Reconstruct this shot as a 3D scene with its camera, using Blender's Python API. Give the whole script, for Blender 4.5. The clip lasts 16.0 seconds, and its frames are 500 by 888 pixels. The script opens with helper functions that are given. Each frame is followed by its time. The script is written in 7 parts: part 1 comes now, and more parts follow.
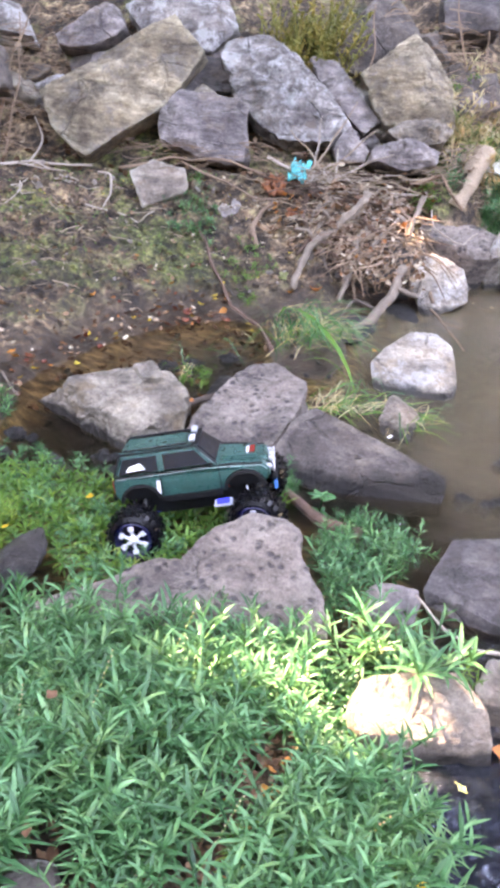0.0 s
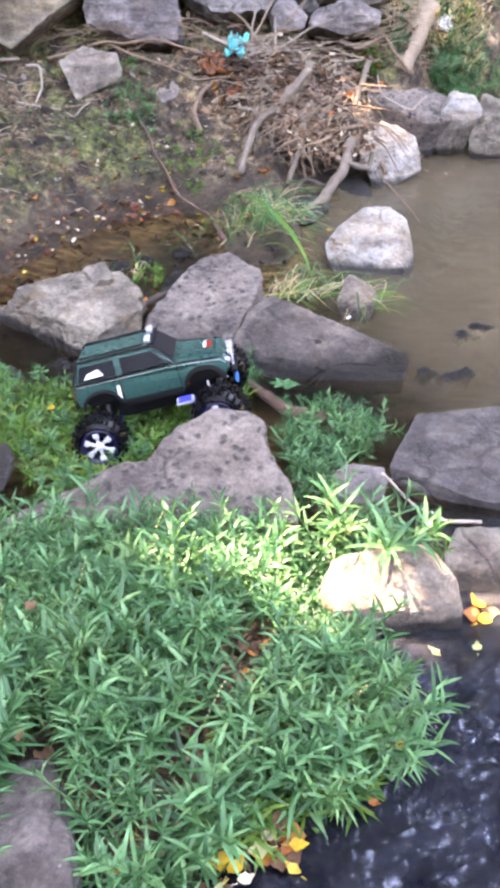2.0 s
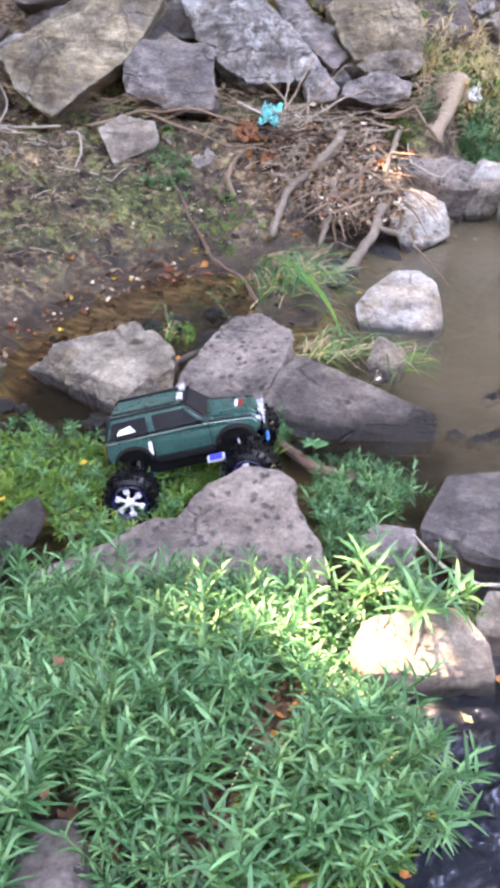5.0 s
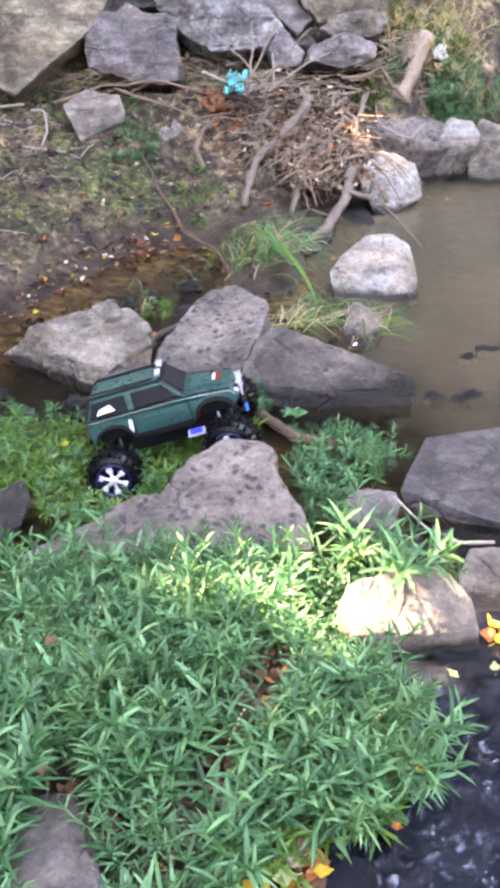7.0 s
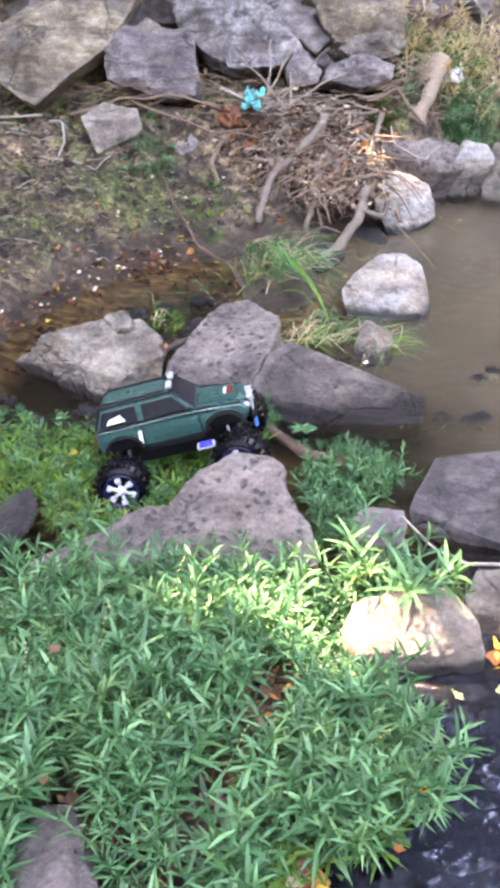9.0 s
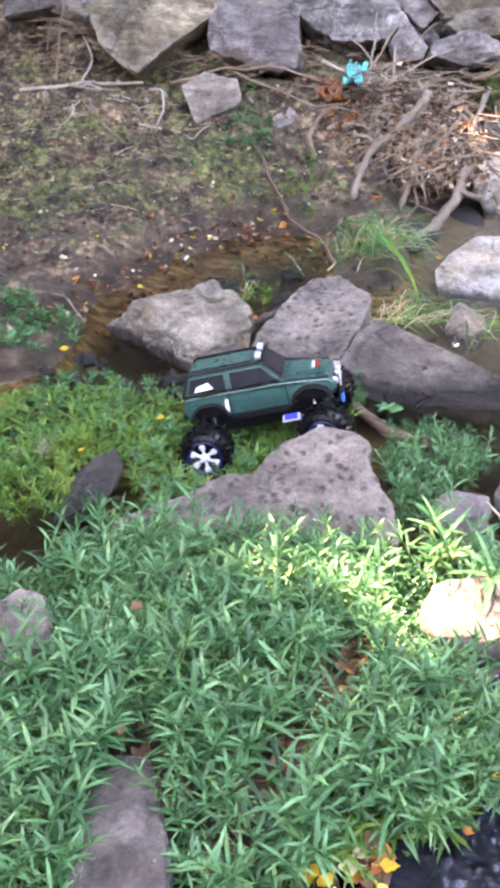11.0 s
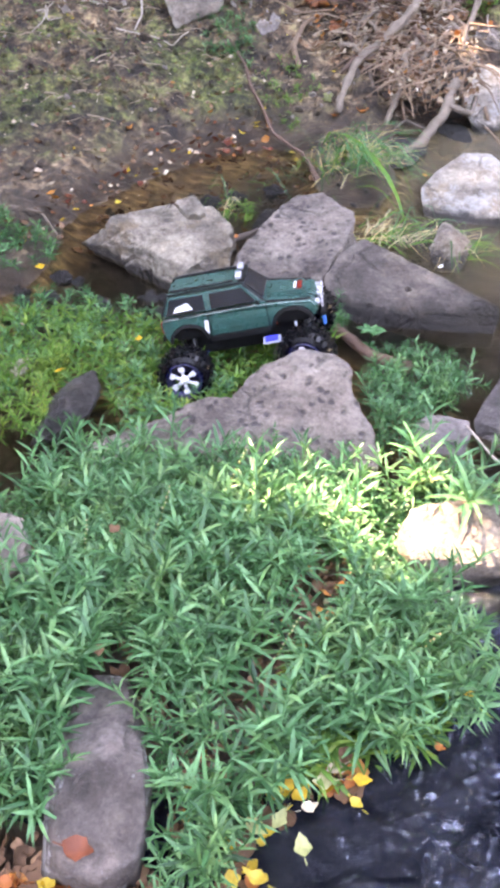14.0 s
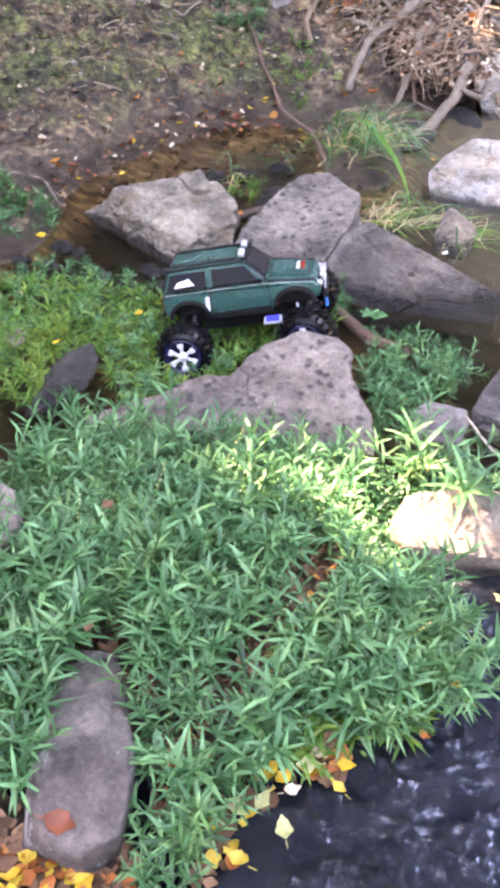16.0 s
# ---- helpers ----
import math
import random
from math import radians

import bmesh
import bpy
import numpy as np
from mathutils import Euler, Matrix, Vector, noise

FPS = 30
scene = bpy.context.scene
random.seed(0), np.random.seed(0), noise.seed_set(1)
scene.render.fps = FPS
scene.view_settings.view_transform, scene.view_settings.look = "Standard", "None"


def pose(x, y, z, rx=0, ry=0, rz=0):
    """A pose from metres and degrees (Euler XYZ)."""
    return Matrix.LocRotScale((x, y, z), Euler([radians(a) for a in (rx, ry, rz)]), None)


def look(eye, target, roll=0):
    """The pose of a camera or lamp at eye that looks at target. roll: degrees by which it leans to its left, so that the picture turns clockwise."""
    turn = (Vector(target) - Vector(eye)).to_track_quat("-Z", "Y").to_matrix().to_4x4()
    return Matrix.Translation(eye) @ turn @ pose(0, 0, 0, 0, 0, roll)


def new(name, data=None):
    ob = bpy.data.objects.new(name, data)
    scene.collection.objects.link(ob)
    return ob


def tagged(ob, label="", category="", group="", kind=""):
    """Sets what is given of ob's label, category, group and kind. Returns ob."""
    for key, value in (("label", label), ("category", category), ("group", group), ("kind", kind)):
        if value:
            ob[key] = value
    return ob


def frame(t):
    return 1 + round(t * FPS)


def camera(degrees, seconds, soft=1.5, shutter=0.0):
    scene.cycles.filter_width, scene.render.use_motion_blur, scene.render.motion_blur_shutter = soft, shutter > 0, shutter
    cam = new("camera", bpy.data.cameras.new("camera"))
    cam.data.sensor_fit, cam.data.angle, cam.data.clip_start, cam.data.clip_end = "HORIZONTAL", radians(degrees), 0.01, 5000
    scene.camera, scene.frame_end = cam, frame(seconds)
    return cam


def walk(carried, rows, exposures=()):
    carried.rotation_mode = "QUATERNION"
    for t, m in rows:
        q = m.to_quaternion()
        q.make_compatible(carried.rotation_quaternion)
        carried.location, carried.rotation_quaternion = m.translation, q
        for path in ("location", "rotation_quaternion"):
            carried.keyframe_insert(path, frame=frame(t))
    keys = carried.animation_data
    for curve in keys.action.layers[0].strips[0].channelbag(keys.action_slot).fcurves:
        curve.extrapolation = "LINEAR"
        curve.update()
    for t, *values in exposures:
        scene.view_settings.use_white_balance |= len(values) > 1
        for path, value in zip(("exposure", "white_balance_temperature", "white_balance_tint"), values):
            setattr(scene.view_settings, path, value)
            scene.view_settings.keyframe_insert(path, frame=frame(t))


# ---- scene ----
cam = camera(31.8, 16.0, soft=4.2)
PATH = [
    (0, (-0.043, 0.127, 1.388), (-0.076, 1.898, 0.458), 4.2),
    (0.5, (-0.01, 0.131, 1.397), (0.011, 1.848, 0.372), 2.2),
    (1, (-0.009, 0.133, 1.4), (-0.027, 1.847, 0.37), 0.8),
    (1.5, (-0.004, 0.141, 1.38), (0.007, 1.803, 0.268), 0.1),
    (2, (0.002, 0.134, 1.396), (0.027, 1.777, 0.254), -0.4),
    (2.5, (0.005, 0.135, 1.393), (0.023, 1.813, 0.305), -1.0),
    (3, (-0.009, 0.135, 1.405), (-0.007, 1.846, 0.368), 0.3),
    (3.5, (-0.011, 0.137, 1.397), (-0.008, 1.837, 0.343), 0.3),
    (3.7, (0.011, 0.127, 1.408), (-0.017, 1.844, 0.383), -1.1),
    (5.8, (-0.026, 0.128, 1.394), (-0.028, 1.837, 0.355), 0.9),
    (6, (-0.017, 0.124, 1.397), (0.012, 1.823, 0.342), 0.5),
    (6.5, (0.0, 0.117, 1.406), (0.05, 1.801, 0.329), -1.2),
    (7, (0.008, 0.112, 1.412), (0.004, 1.791, 0.326), -3.0),
    (7.5, (0.001, 0.119, 1.399), (0.012, 1.809, 0.33), -2.0),
    (8, (-0.006, 0.122, 1.401), (0.024, 1.81, 0.329), -1.3),
    (8.5, (-0.002, 0.118, 1.406), (0.005, 1.802, 0.327), -2.0),
    (9, (-0.007, 0.113, 1.411), (-0.018, 1.81, 0.354), -1.4),
    (9.5, (-0.011, 0.106, 1.408), (-0.026, 1.815, 0.368), -0.6),
    (10, (-0.028, 0.096, 1.415), (-0.153, 1.811, 0.394), -0.4),
    (10.2, (-0.038, 0.095, 1.412), (-0.21, 1.804, 0.387), -0.7),
    (12.3, (-0.046, 0.117, 1.385), (-0.182, 1.71, 0.184), 0.3),
    (12.5, (-0.046, 0.118, 1.385), (-0.16, 1.713, 0.183), 0.4),
    (13, (-0.046, 0.12, 1.388), (-0.137, 1.71, 0.178), 0.7),
    (13.5, (-0.046, 0.122, 1.388), (-0.151, 1.693, 0.155), 0.9),
    (14, (-0.041, 0.121, 1.389), (-0.162, 1.685, 0.148), 0.5),
    (14.5, (-0.046, 0.128, 1.388), (-0.216, 1.666, 0.122), 0.6),
    (15, (-0.047, 0.131, 1.385), (-0.205, 1.672, 0.12), 1.2),
    (15.5, (-0.055, 0.133, 1.387), (-0.167, 1.673, 0.117), 3.5),
    (16, (-0.05, 0.133, 1.386), (-0.151, 1.667, 0.106), 3.3),
]
walk(cam, [(t, look(eye, target, roll)) for t, eye, target, roll in PATH], [(0.0, 5.35, 9900, 29), (7.0, 5.24, 9900, 29), (14.0, 5.32, 9950, 30), (16.0, 5.33, 10000, 33)])

# ---- world, sun, exposure ----
SUN = Vector((-0.50, 0.42, 0.95)).normalized()      # towards the sun
elev = math.asin(SUN.z)
azim = math.atan2(SUN.x, SUN.y)
world = bpy.data.worlds.new("sky")
scene.world = world
world.use_nodes = True
wn = world.node_tree.nodes
sky = wn.new("ShaderNodeTexSky")
sky.sky_type = "NISHITA"
sky.sun_disc = False
sky.sun_elevation, sky.sun_rotation = elev, azim
wn["Background"].inputs[1].default_value = 0.15
world.node_tree.links.new(sky.outputs[0], wn["Background"].inputs[0])
sun_lamp = new("sun", bpy.data.lights.new("sun", "SUN"))
sun_lamp.data.energy, sun_lamp.data.angle, sun_lamp.data.color = 2.1, radians(0.5), (1.0, 0.95, 0.86)
sun_lamp.matrix_world = look(SUN * 30, (0, 0, 0))


# ---- materials ----
def mat(name):
    m = bpy.data.materials.new(name)
    m.use_nodes = True
    nt = m.node_tree
    return m, nt, nt.nodes["Principled BSDF"], nt.links.new


def node(nt, kind, **kw):
    n = nt.nodes.new(kind)
    for k, v in kw.items():
        n.inputs[k].default_value = v
    return n


def noise_tex(nt, scale, detail=6, rough=0.6, vec=None):
    n = node(nt, "ShaderNodeTexNoise", Scale=scale, Detail=detail, Roughness=rough)
    if vec is not None:
        nt.links.new(vec, n.inputs["Vector"])
    return n


def ramp(nt, src, stops):
    r = nt.nodes.new("ShaderNodeValToRGB")
    el = r.color_ramp.elements
    while len(el) < len(stops):
        el.new(0.5)
    for e, (p, c) in zip(el, stops):
        e.position = p
        e.color = (*c, 1) if len(c) == 3 else c
    nt.links.new(src, r.inputs[0])
    return r.outputs[0]


def mixc(nt, fac, a, b, blend="MIX"):
    n = nt.nodes.new("ShaderNodeMix")
    n.data_type, n.blend_type = "RGBA", blend
    for sock, v in ((n.inputs[0], fac), (n.inputs[6], a), (n.inputs[7], b)):
        if isinstance(v, (int, float)):
            sock.default_value = v
        elif isinstance(v, tuple):
            sock.default_value = (*v, 1)
        else:
            nt.links.new(v, sock)
    return n.outputs[2]


def maths(nt, op, a, b=0.0, clamp=False):
    n = nt.nodes.new("ShaderNodeMath")
    n.operation, n.use_clamp = op, clamp
    for sock, v in zip(n.inputs, (a, b)):
        if isinstance(v, (int, float)):
            sock.default_value = v
        else:
            nt.links.new(v, sock)
    return n.outputs[0]


def bump(nt, bsdf, height, strength, dist):
    b = node(nt, "ShaderNodeBump", Strength=strength, Distance=dist)
    nt.links.new(height, b.inputs["Height"])
    nt.links.new(b.outputs[0], bsdf.inputs["Normal"])


def coords(nt, kind="Object"):
    return nt.nodes.new("ShaderNodeTexCoord").outputs[kind]


def height_of(nt):
    g = nt.nodes.new("ShaderNodeNewGeometry")
    s = nt.nodes.new("ShaderNodeSeparateXYZ")
    nt.links.new(g.outputs["Position"], s.inputs[0])
    return s.outputs["Z"]


def rock_mat(name, dark, mid, light, pits=0.5, stain=None, wet=True, layers=0.0, rough=0.85, crust=0.0):
    """Broken stone: uneven tone, bedding streaks, cracks, pits, paler edges, and a wet line where it stands in water
    that also paints shade at its foot.
    """
    m, nt, b, link = mat(name)
    off = nt.nodes.new("ShaderNodeVectorMath")
    off.operation = "ADD"
    link(coords(nt), off.inputs[0])
    rnd = nt.nodes.new("ShaderNodeObjectInfo").outputs["Random"]
    link(maths(nt, "MULTIPLY", rnd, 40.0), off.inputs[1])
    v = off.outputs[0]
    patchy = ramp(nt, noise_tex(nt, 4.5, 6, 0.68, v).outputs[0], [(0.40, (0.58, 0.56, 0.55)), (0.5, (1, 1, 1)), (0.60, (1.28, 1.25, 1.2))])
    big = noise_tex(nt, 3.2, 4, 0.6, v).outputs[0]
    med = noise_tex(nt, 26, 8, 0.78, v).outputs[0]
    fine = noise_tex(nt, 95, 6, 0.75, v).outputs[0]
    mp = nt.nodes.new("ShaderNodeMapping")
    mp.inputs["Scale"].default_value = (3, 4, 11)
    lean = nt.nodes.new("ShaderNodeCombineXYZ")
    for k, turn in enumerate((5.0, 3.0, 7.0)):
        link(maths(nt, "MULTIPLY", rnd, turn), lean.inputs[k])
    link(lean.outputs[0], mp.inputs["Rotation"])
    link(v, mp.inputs[0])
    lay = noise_tex(nt, 2.2, 8, 0.72, mp.outputs[0]).outputs[0]
    col = ramp(nt, maths(nt, "ADD", maths(nt, "MULTIPLY", big, 0.55), maths(nt, "MULTIPLY", lay, 0.45)), [(0.38, dark), (0.5, mid), (0.61, light)])
    col = mixc(nt, 0.25 + 0.3 * layers, col, ramp(nt, lay, [(0.36, (0.55, 0.53, 0.52)), (0.5, (1, 1, 1)), (0.64, (1.35, 1.33, 1.3))]), "MULTIPLY")
    col = mixc(nt, 0.42, col, ramp(nt, med, [(0.38, (0.36, 0.34, 0.33)), (0.5, (1, 1, 1)), (0.62, (1.6, 1.56, 1.5))]), "MULTIPLY")
    col = mixc(nt, 0.5, col, ramp(nt, fine, [(0.35, (0.5, 0.5, 0.5)), (0.65, (1.4, 1.4, 1.38))]), "MULTIPLY")
    col = mixc(nt, 0.95, col, patchy, "MULTIPLY")
    if stain:
        st = ramp(nt, noise_tex(nt, 7, 7, 0.75, v).outputs[0], [(0.53, (0, 0, 0)), (0.63, (1, 1, 1))])
        col = mixc(nt, maths(nt, "MULTIPLY", st, 0.7), col, mixc(nt, 0.8, stain, ramp(nt, med, [(0.35, (0.6, 0.6, 0.6)), (0.65, (1.3, 1.3, 1.3))]), "MULTIPLY"))
    if crust:
        cr = ramp(nt, noise_tex(nt, 5.5, 9, 0.8, v).outputs[0], [(0.52, (0, 0, 0)), (0.57, (1, 1, 1))])
        col = mixc(nt, maths(nt, "MULTIPLY", cr, crust), col, (0.62, 0.61, 0.59))
    height = maths(nt, "ADD", maths(nt, "MULTIPLY", med, 1.6), maths(nt, "MULTIPLY", fine, 0.5))
    height = maths(nt, "ADD", height, maths(nt, "MULTIPLY", lay, 0.8 + 1.6 * layers))
    warp = mixc(nt, 0.10, v, noise_tex(nt, 6, 5, 0.7, v).outputs[1])
    vo = node(nt, "ShaderNodeTexVoronoi", Scale=4.2)
    vo.feature = "DISTANCE_TO_EDGE"
    link(warp, vo.inputs["Vector"])
    gate = ramp(nt, noise_tex(nt, 3.0, 3, 0.6, v).outputs[0], [(0.48, (0, 0, 0)), (0.56, (1, 1, 1))])
    crk = maths(nt, "MULTIPLY", ramp(nt, vo.outputs[0], [(0.0, (1, 1, 1)), (0.03, (0, 0, 0))]), gate)
    col = mixc(nt, maths(nt, "MULTIPLY", crk, 0.5), col, (0.02, 0.017, 0.015))
    height = maths(nt, "SUBTRACT", height, maths(nt, "MULTIPLY", crk, 1.2))
    if pits:
        vp = node(nt, "ShaderNodeTexVoronoi", Scale=34, Randomness=1.0)
        link(mixc(nt, 0.025, v, noise_tex(nt, 30, 3, 0.6, v).outputs[1]), vp.inputs["Vector"])
        pg = ramp(nt, noise_tex(nt, 17, 3, 0.6, v).outputs[0], [(0.41, (0, 0, 0)), (0.50, (1, 1, 1))])
        pit = maths(nt, "MULTIPLY", ramp(nt, vp.outputs["Distance"], [(0.18, (1, 1, 1)), (0.40, (0, 0, 0))]), pg)
        col = mixc(nt, maths(nt, "MULTIPLY", pit, pits), col, (0.035, 0.03, 0.034))
        height = maths(nt, "SUBTRACT", height, maths(nt, "MULTIPLY", pit, 1.2 * pits))
    g = nt.nodes.new("ShaderNodeNewGeometry")
    # convex edges mixed towards a paler tone
    paler = ramp(nt, maths(nt, "ADD", g.outputs["Pointiness"], maths(nt, "MULTIPLY", maths(nt, "SUBTRACT", med, 0.5), 0.08)), [(0.515, (0, 0, 0)), (0.57, (1, 1, 1))])
    col = mixc(nt, maths(nt, "MULTIPLY", paler, 0.22), col, tuple(min(c * 1.7, 0.6) for c in light))
    r = ramp(nt, fine, [(0.3, (rough + 0.1,) * 3), (0.7, (rough - 0.1,) * 3)])
    if wet:
        # wet line, blackened further to paint the shade under the stone's foot
        z = maths(nt, "ADD", height_of(nt), maths(nt, "MULTIPLY", maths(nt, "SUBTRACT", med, 0.5), 0.06))
        line = nt.nodes.new("ShaderNodeMapRange")
        link(z, line.inputs[0])
        for k, val in zip(range(1, 5), (0.020 * wet, 0.044 * wet, 1.0, 0.0)):
            line.inputs[k].default_value = val
        w = line.outputs[0]
        col = mixc(nt, maths(nt, "MULTIPLY", w, 0.9), col, (0.009, 0.008, 0.008))
        r = mixc(nt, w, r, (0.4, 0.4, 0.4))
    link(col, b.inputs["Base Color"])
    link(r, b.inputs["Roughness"])
    bump(nt, b, height, 1.0, 0.030)
    return m


ROCK_PURPLE = rock_mat("pitted_purple_grey_stone", (0.108, 0.084, 0.074), (0.194, 0.158, 0.140), (0.296, 0.249, 0.216), 0.8, (0.300, 0.250, 0.210))
ROCK_SLAB = rock_mat("smooth_brown_grey_stone", (0.090, 0.072, 0.066), (0.170, 0.140, 0.130), (0.285, 0.246, 0.226), 0.15, (0.230, 0.185, 0.150), crust=0.6)
ROCK_DULL = rock_mat("dull_dark_stone", (0.050, 0.042, 0.042), (0.095, 0.082, 0.081), (0.150, 0.132, 0.128), 0.2, (0.12, 0.095, 0.08), wet=False)
ROCK_SLATE = rock_mat("brown_grey_stone", (0.057, 0.046, 0.042), (0.116, 0.094, 0.084), (0.198, 0.165, 0.142), 0.3, (0.140, 0.100, 0.071), wet=1.9)
ROCK_GREY = rock_mat("warm_grey_stone", (0.112, 0.092, 0.074), (0.235, 0.195, 0.157), (0.373, 0.321, 0.256), 0.25, (0.255, 0.176, 0.102), layers=0.6)
ROCK_WHITE = rock_mat("pale_limestone", (0.210, 0.174, 0.141), (0.375, 0.322, 0.270), (0.562, 0.496, 0.423), 0.2, (0.346, 0.248, 0.157), layers=0.4, crust=0.45)
ROCK_SUN = rock_mat("pale_tan_stone", (0.170, 0.133, 0.110), (0.285, 0.232, 0.190), (0.40, 0.34, 0.28), 0.1, (0.231, 0.152, 0.106))
ROCK_TAN = rock_mat("tan_layered_stone", (0.136, 0.099, 0.063), (0.258, 0.201, 0.133), (0.401, 0.330, 0.237), 0.1, (0.190, 0.164, 0.149), wet=False, layers=0.8)
ROCK_BLUE = rock_mat("blue_grey_stone", (0.100, 0.084, 0.084), (0.202, 0.172, 0.168), (0.341, 0.298, 0.276), 0.1, (0.181, 0.132, 0.102), wet=False, layers=0.5)
ROCK_LIGHT = rock_mat("light_grey_stone", (0.125, 0.108, 0.104), (0.249, 0.224, 0.212), (0.431, 0.394, 0.364), 0.1, (0.157, 0.112, 0.082), wet=False, layers=0.5, crust=0.5)
ROCK_WET = rock_mat("dark_wet_stone", (0.012, 0.011, 0.012), (0.028, 0.025, 0.026), (0.06, 0.053, 0.05), 0.3, (0.07, 0.06, 0.05), rough=0.4)


def ground_mat():
    """Silty bank with moss patches, stones in it, wet mud at the water and a silt bed painted darker with depth."""
    m, nt, b, link = mat("mossy_silt")
    v = coords(nt)
    big = noise_tex(nt, 1.6, 5, 0.65, v).outputs[0]
    mid = noise_tex(nt, 9, 6, 0.7, v).outputs[0]
    fine = noise_tex(nt, 60, 8, 0.8, v).outputs[0]
    soil = ramp(nt, mid, [(0.36, (0.018, 0.011, 0.007)), (0.5, (0.112, 0.073, 0.044)), (0.63, (0.33, 0.235, 0.150))])
    moss = ramp(nt, fine, [(0.3, (0.012, 0.030, 0.004)), (0.7, (0.100, 0.165, 0.024))])
    gate = ramp(nt, maths(nt, "ADD", maths(nt, "MULTIPLY", big, 0.6), maths(nt, "MULTIPLY", mid, 0.4)), [(0.50, (0, 0, 0)), (0.58, (1, 1, 1))])
    z = height_of(nt)
    dry = nt.nodes.new("ShaderNodeMapRange")
    link(maths(nt, "ADD", z, maths(nt, "MULTIPLY", maths(nt, "SUBTRACT", mid, 0.5), 0.12)), dry.inputs[0])
    for k, val in zip(range(1, 5), (0.02, 0.14, 0.0, 1.0)):
        dry.inputs[k].default_value = val
    col = mixc(nt, maths(nt, "MULTIPLY", maths(nt, "MULTIPLY", gate, dry.outputs[0]), 0.75), soil, moss)
    col = mixc(nt, 0.6, col, ramp(nt, fine, [(0.33, (0.3, 0.3, 0.3)), (0.5, (0.9, 0.9, 0.9)), (0.68, (1.6, 1.55, 1.5))]), "MULTIPLY")
    grit = noise_tex(nt, 27, 4, 0.62, v).outputs[0]
    col = mixc(nt, 0.8, col, ramp(nt, grit, [(0.38, (0.20, 0.19, 0.18)), (0.5, (0.95, 0.95, 0.94)), (0.62, (1.95, 1.86, 1.74))]), "MULTIPLY")
    damp = noise_tex(nt, 3.6, 6, 0.7, v).outputs[0]
    col = mixc(nt, 0.85, col, ramp(nt, damp, [(0.40, (0.42, 0.40, 0.40)), (0.52, (1, 1, 1)), (0.64, (1.35, 1.3, 1.28))]), "MULTIPLY")
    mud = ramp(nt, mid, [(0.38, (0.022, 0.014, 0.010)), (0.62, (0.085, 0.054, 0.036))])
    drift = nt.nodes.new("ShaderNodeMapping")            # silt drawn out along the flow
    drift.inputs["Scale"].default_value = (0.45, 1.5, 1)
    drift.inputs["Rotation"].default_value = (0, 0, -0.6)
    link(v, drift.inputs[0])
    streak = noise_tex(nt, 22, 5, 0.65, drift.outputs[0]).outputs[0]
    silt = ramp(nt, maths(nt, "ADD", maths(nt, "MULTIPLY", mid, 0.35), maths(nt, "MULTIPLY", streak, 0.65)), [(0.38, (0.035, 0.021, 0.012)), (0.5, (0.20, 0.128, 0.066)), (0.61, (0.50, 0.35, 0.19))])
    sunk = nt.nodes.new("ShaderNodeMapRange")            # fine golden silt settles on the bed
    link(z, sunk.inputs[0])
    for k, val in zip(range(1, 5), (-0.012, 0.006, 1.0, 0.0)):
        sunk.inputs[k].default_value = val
    bed = nt.nodes.new("ShaderNodeMapRange")             # bed painted darker with depth: light lost in the water, dark reflections
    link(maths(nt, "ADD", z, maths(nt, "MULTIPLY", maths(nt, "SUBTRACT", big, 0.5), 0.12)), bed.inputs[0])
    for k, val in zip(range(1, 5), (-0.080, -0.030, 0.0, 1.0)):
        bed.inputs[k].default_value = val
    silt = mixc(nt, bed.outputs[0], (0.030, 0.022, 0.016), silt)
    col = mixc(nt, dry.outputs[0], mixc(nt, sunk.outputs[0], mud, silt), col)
    link(col, b.inputs["Base Color"])
    link(mixc(nt, dry.outputs[0], (0.4, 0.4, 0.4), (0.92, 0.92, 0.92)), b.inputs["Roughness"])
    bump(nt, b, maths(nt, "ADD", maths(nt, "ADD", mid, maths(nt, "MULTIPLY", grit, 0.5)), maths(nt, "MULTIPLY", fine, 0.6)), 1.0, 0.05)
    return m


